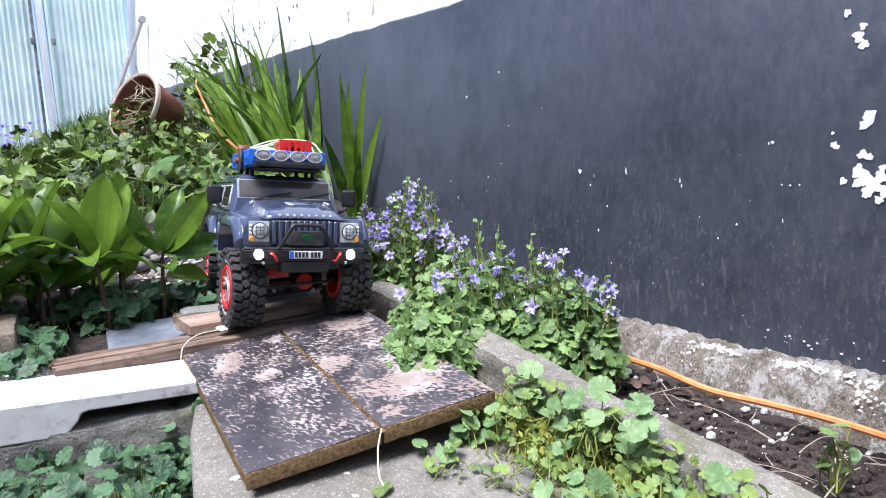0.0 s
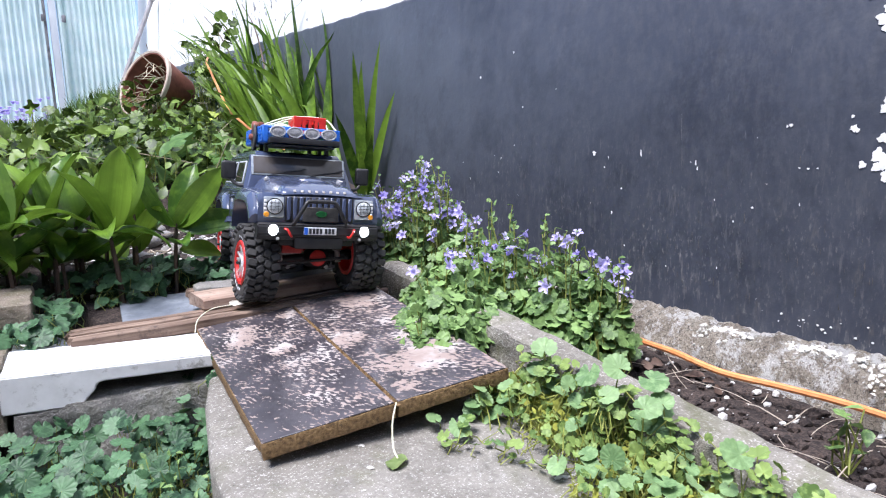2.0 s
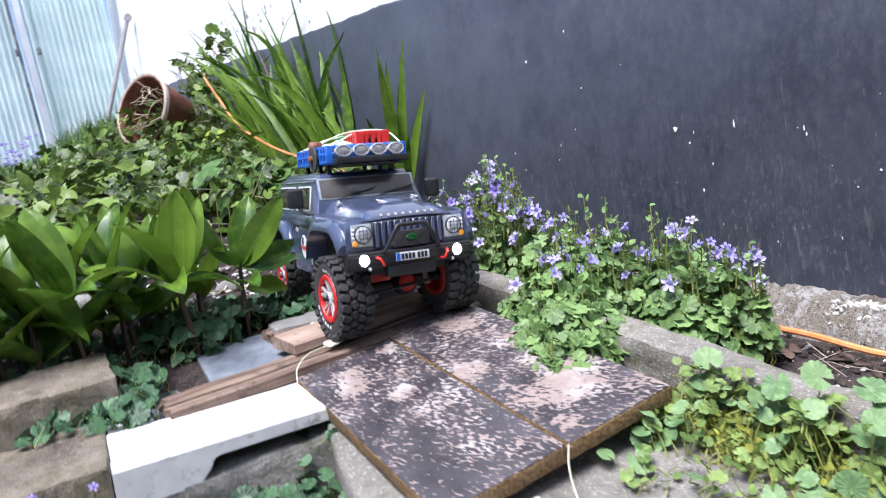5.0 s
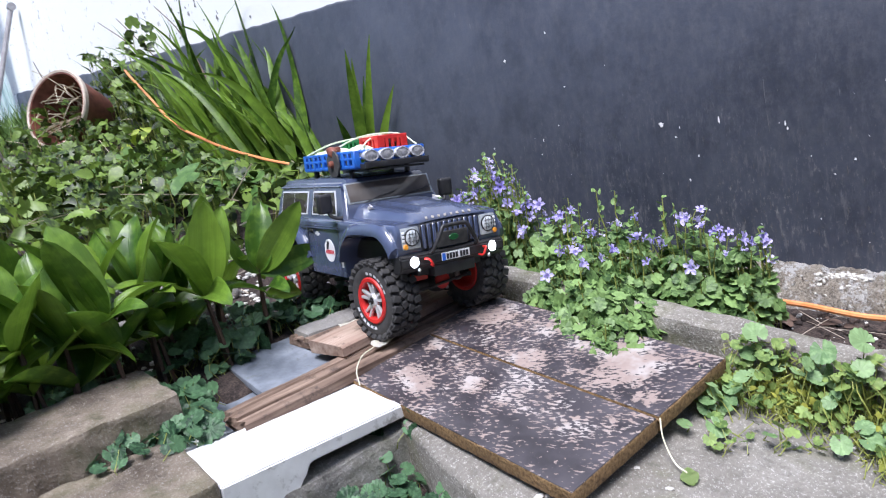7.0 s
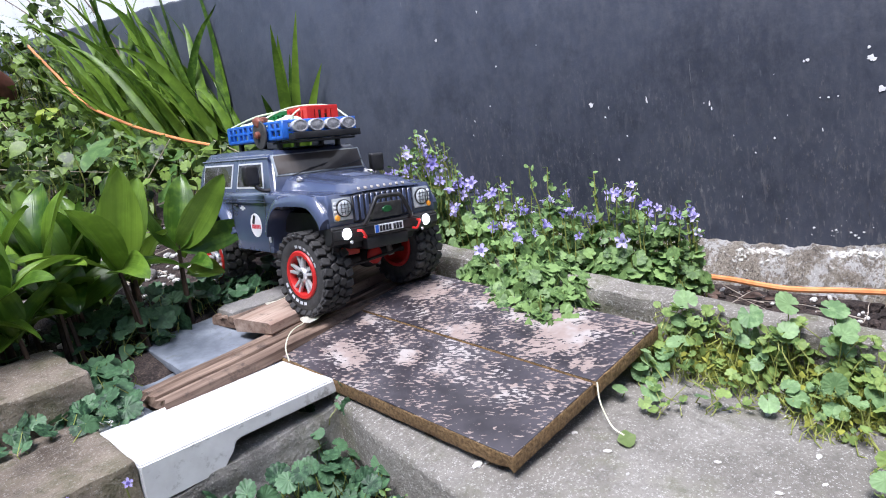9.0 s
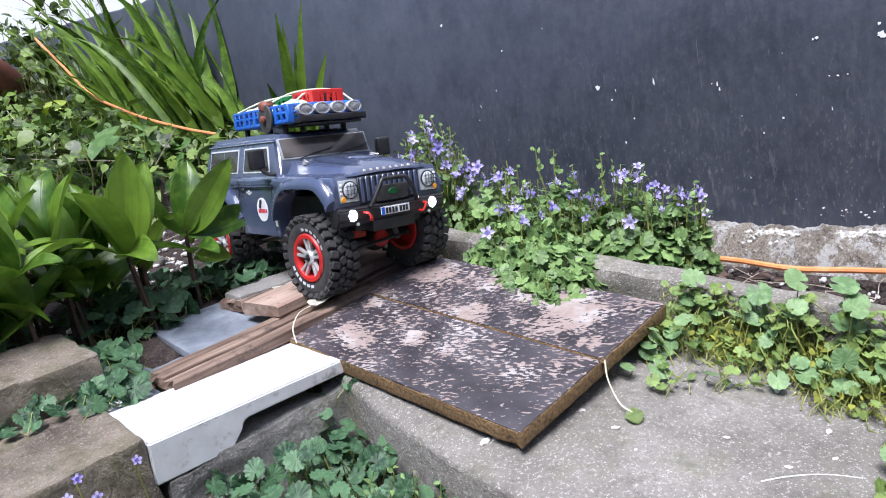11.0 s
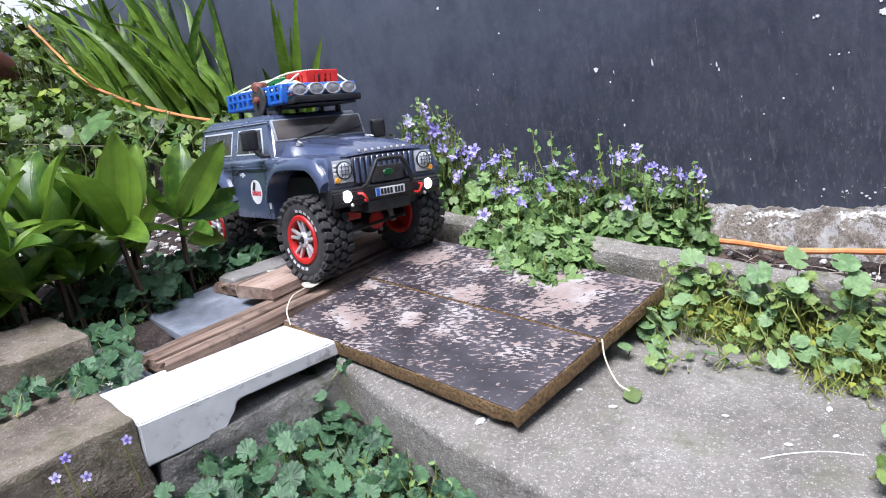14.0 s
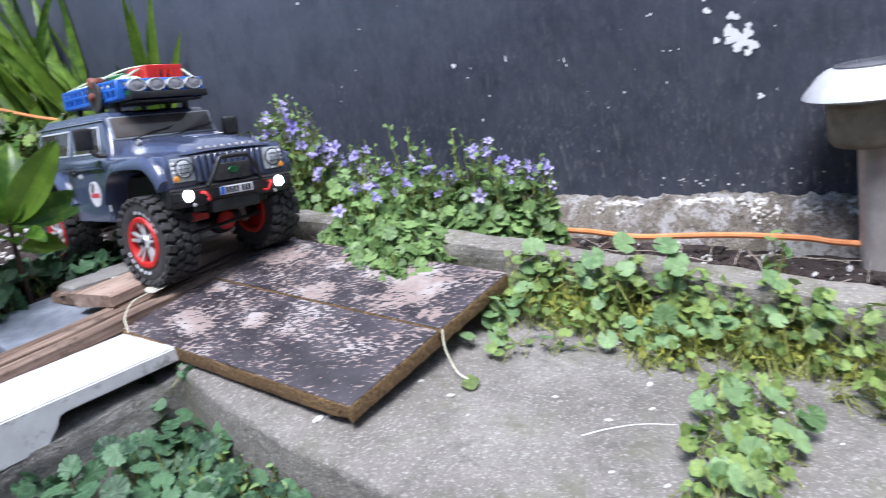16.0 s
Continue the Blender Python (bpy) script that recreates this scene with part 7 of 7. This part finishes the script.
def build_roof_load(car):
    x0, x1, hy = -0.118, 0.066, 0.0605
    bm = bmesh.new()
    for s in (-1, 1):
        for z, h in ((0.2355, 0.005), (0.2475, 0.004), (0.2575, 0.0045)):
            box(bm, x1 - x0, 0.004, h, Matrix.Translation(((x0 + x1) / 2, s * hy, z)), 0.001, 1)
        for k in range(11):
            box(bm, 0.0052 if k % 2 else 0.0085, 0.0044, 0.025, Matrix.Translation((x0 + 0.003 + k * (x1 - x0 - 0.006) / 10, s * hy, 0.2468)), 0.0008, 1)
    for x in (x0, x1):
        for z, h in ((0.2355, 0.005), (0.2475, 0.004), (0.2575, 0.0045)):
            box(bm, 0.004, 2 * hy, h, Matrix.Translation((x, 0, z)), 0.001, 1)
        for k in range(8):
            box(bm, 0.0044, 0.0052 if k % 2 else 0.0085, 0.025, Matrix.Translation((x, -hy + 0.003 + k * (2 * hy - 0.006) / 7, 0.2468)), 0.0008, 1)
    box(bm, x1 - x0, 2 * hy, 0.003, Matrix.Translation(((x0 + x1) / 2, 0, 0.2335)))
    part("roof_rack", bm, M["blue"], car, "blue plastic lattice roof rack")
    for x in (-0.1, -0.02, 0.05):
        for s in (-1, 1):
            bm = bmesh.new()
            box(bm, 0.009, 0.006, 0.016, Matrix.Translation((min(x, 0.03), s * 0.05, 0.2265)), 0.001, 1)
            part("rack_foot", bm, M["black"], car)
    bm = bmesh.new()
    box(bm, 0.036, 0.106, 0.005, Matrix.Translation((0.065, 0.002, 0.2365)), 0.001)
    box(bm, 0.006, 0.112, 0.009, Matrix.Translation((0.083, 0.002, 0.2365)), 0.0015)
    for s in (-1, 1):
        box(bm, 0.07, 0.006, 0.007, Matrix.Translation((0.05, 0.002 + s * 0.053, 0.2345)), 0.001)
    box(bm, 0.075, 0.1, 0.003, Matrix.Translation((0.045, 0, 0.2285)), 0.001)
    bar = part("light_bar", bm, M["black"], car, "black bar of auxiliary lamps")
    for k in range(4):
        y = -0.0405 + k * 0.0272
        q = Matrix.Translation((0.077, y, 0.25)) @ Matrix.Rotation(radians(90), 4, "Y") @ Matrix.Rotation(radians(22.5), 4, "Z")
        wide = Matrix.Translation((0.077, y, 0.25)) @ Matrix.Diagonal((1, 1.34, 0.92, 1)) @ Matrix.Translation((-0.077, -y, -0.25)) @ q
        bm = bmesh.new()
        lathe(bm, [(0.004, -0.018), (0.0075, -0.012), (0.0092, -0.004), (0.0098, 0.004), (0.0092, 0.0055), (0.0078, 0.0055), (0.0068, 0.002)], 16, wide)
        lamp = part("spot_lamp", bm, M["chrome"], bar, "rounded chrome spot lamp")
        bm = bmesh.new()
        lathe(bm, [(0.0076, 0.0035), (0.0072, 0.0046), (0.004, 0.0056), (0.0003, 0.006)], 16, wide)
        part("spot_glass", bm, M["reflector"], lamp, "ribbed grey lamp glass")
    for name, x, y, yaw, mat in (("red_crate", 0.018, 0.018, -3, "red"), ("green_crate", -0.062, 0.03, 6, "green")):
        q = Matrix.Translation((x, y, 0.2475)) @ Matrix.Rotation(radians(yaw), 4, "Z")
        bm = bmesh.new()
        for s in (-1, 1):
            for z in (0.003, 0.0285):
                box(bm, 0.066, 0.0032, 0.0065, q @ Matrix.Translation((0, s * 0.0245, z)), 0.0009, 1)
                box(bm, 0.0032, 0.0515, 0.0065, q @ Matrix.Translation((s * 0.0325, 0, z)), 0.0009, 1)
            for k in range(5):
                box(bm, 0.012 if k in (0, 4) else 0.006, 0.003, 0.03, q @ Matrix.Translation((-0.0275 + k * 0.01375, s * 0.0245, 0.0158)))
                box(bm, 0.003, 0.011 if k in (0, 4) else 0.005, 0.03, q @ Matrix.Translation((s * 0.0325, -0.02 + k * 0.01, 0.0158)))
        for k in range(3):
            box(bm, 0.0018, 0.047, 0.01, q @ Matrix.Translation((-0.016 + k * 0.016, 0, 0.0255)))
        for k in range(2):
            box(bm, 0.064, 0.0018, 0.01, q @ Matrix.Translation((0, -0.008 + k * 0.016, 0.0255)))
        box(bm, 0.064, 0.048, 0.003, q @ Matrix.Translation((0, 0, 0.0015)))
        cr = part(name, bm, M[mat], car, mat + " plastic bottle crate")
        for i in range(4):
            for j in range(3):
                bm = bmesh.new()
                lathe(bm, [(0.005, 0.003), (0.005, 0.017), (0.0022, 0.022), (0.0022, 0.0275)], 10, q @ Matrix.Translation((-0.024 + i * 0.016, -0.016 + j * 0.016, 0)))
                part("bottle", bm, M["black"], cr, "dark bottle")
    bm = bmesh.new()
    for x, y, sx, sy, a in ((-0.06, -0.032, 0.085, 0.05, 10), (0.03, -0.03, 0.06, 0.045, -20), (-0.09, 0.0, 0.05, 0.06, 30)):
        bmesh.ops.create_uvsphere(bm, u_segments=24, v_segments=10, radius=0.5, matrix=Matrix.Translation((x, y, 0.2565)) @ Matrix.Rotation(radians(a), 4, "Z") @ Matrix.Diagonal((sx, sy, 0.02, 1)))
    for v in bm.verts:
        v.co += noise.noise_vector(v.co * 90) * 0.0035
    part("rolled_sheet", bm, M["cloth"], car, "crumpled pale green sheet")
    for pts in (((x0, -0.055, 0.26), (-0.095, -0.02, 0.275), (-0.07, 0.02, 0.2805), (-0.03, 0.055, 0.2795), (0.0, 0.0605, 0.26)), ((0.066, -0.05, 0.26), (0.03, -0.012, 0.275), (0.01, 0.02, 0.2805), (-0.04, 0.05, 0.279), (-0.11, 0.058, 0.26)),
                ((-0.02, -0.0605, 0.26), (-0.005, -0.01, 0.2805), (0.02, 0.045, 0.2805), (0.05, 0.0605, 0.26))):
        bm = bmesh.new()
        tube(bm, smooth_line(pts, 5), 0.0014, 6)
        part("lashing_cord", bm, M["cloth"], car, "pale lashing cord")
    bm = bmesh.new()
    lathe(bm, [(0.005, -0.002), (0.0205, -0.0016), (0.0212, 0.0), (0.0205, 0.0016), (0.005, 0.002)], 32, Matrix.Translation((0.004, -0.0665, 0.2425)) @ Matrix.Rotation(radians(90), 4, "X"))
    saw = part("saw_disc", bm, M["rubber"], car, "dark grey cutting disc tied to the rack")
    bm = bmesh.new()
    box(bm, 0.018, 0.011, 0.015, Matrix.Translation((0.0, -0.064, 0.2605)) @ Matrix.Rotation(0.4, 4, "Y"), 0.005, 3)
    box(bm, 0.034, 0.012, 0.01, Matrix.Translation((-0.014, -0.055, 0.264)), 0.004, 2)
    lathe(bm, [(0.0055, -0.008), (0.0055, 0.004), (0.003, 0.006)], 12, Matrix.Translation((0.004, -0.0685, 0.2425)) @ Matrix.Rotation(radians(90), 4, "X"))
    part("saw_body", bm, M["clay"], saw, "dark red motor housing")


def build_truck():
    car = thing("model_truck", Matrix.Translation((0.6238, 1.2248, 0.1512)) @ Euler((radians(-6.38), radians(0.43), radians(-98.98))).to_matrix().to_4x4(),
                "blue-grey remote-control off-road truck with loaded roof rack", "toy truck")
    build_shell(car)
    build_glazing(car)
    build_sides(car)
    build_front(car)
    build_running_gear(car)
    build_roof_load(car)


build_truck()
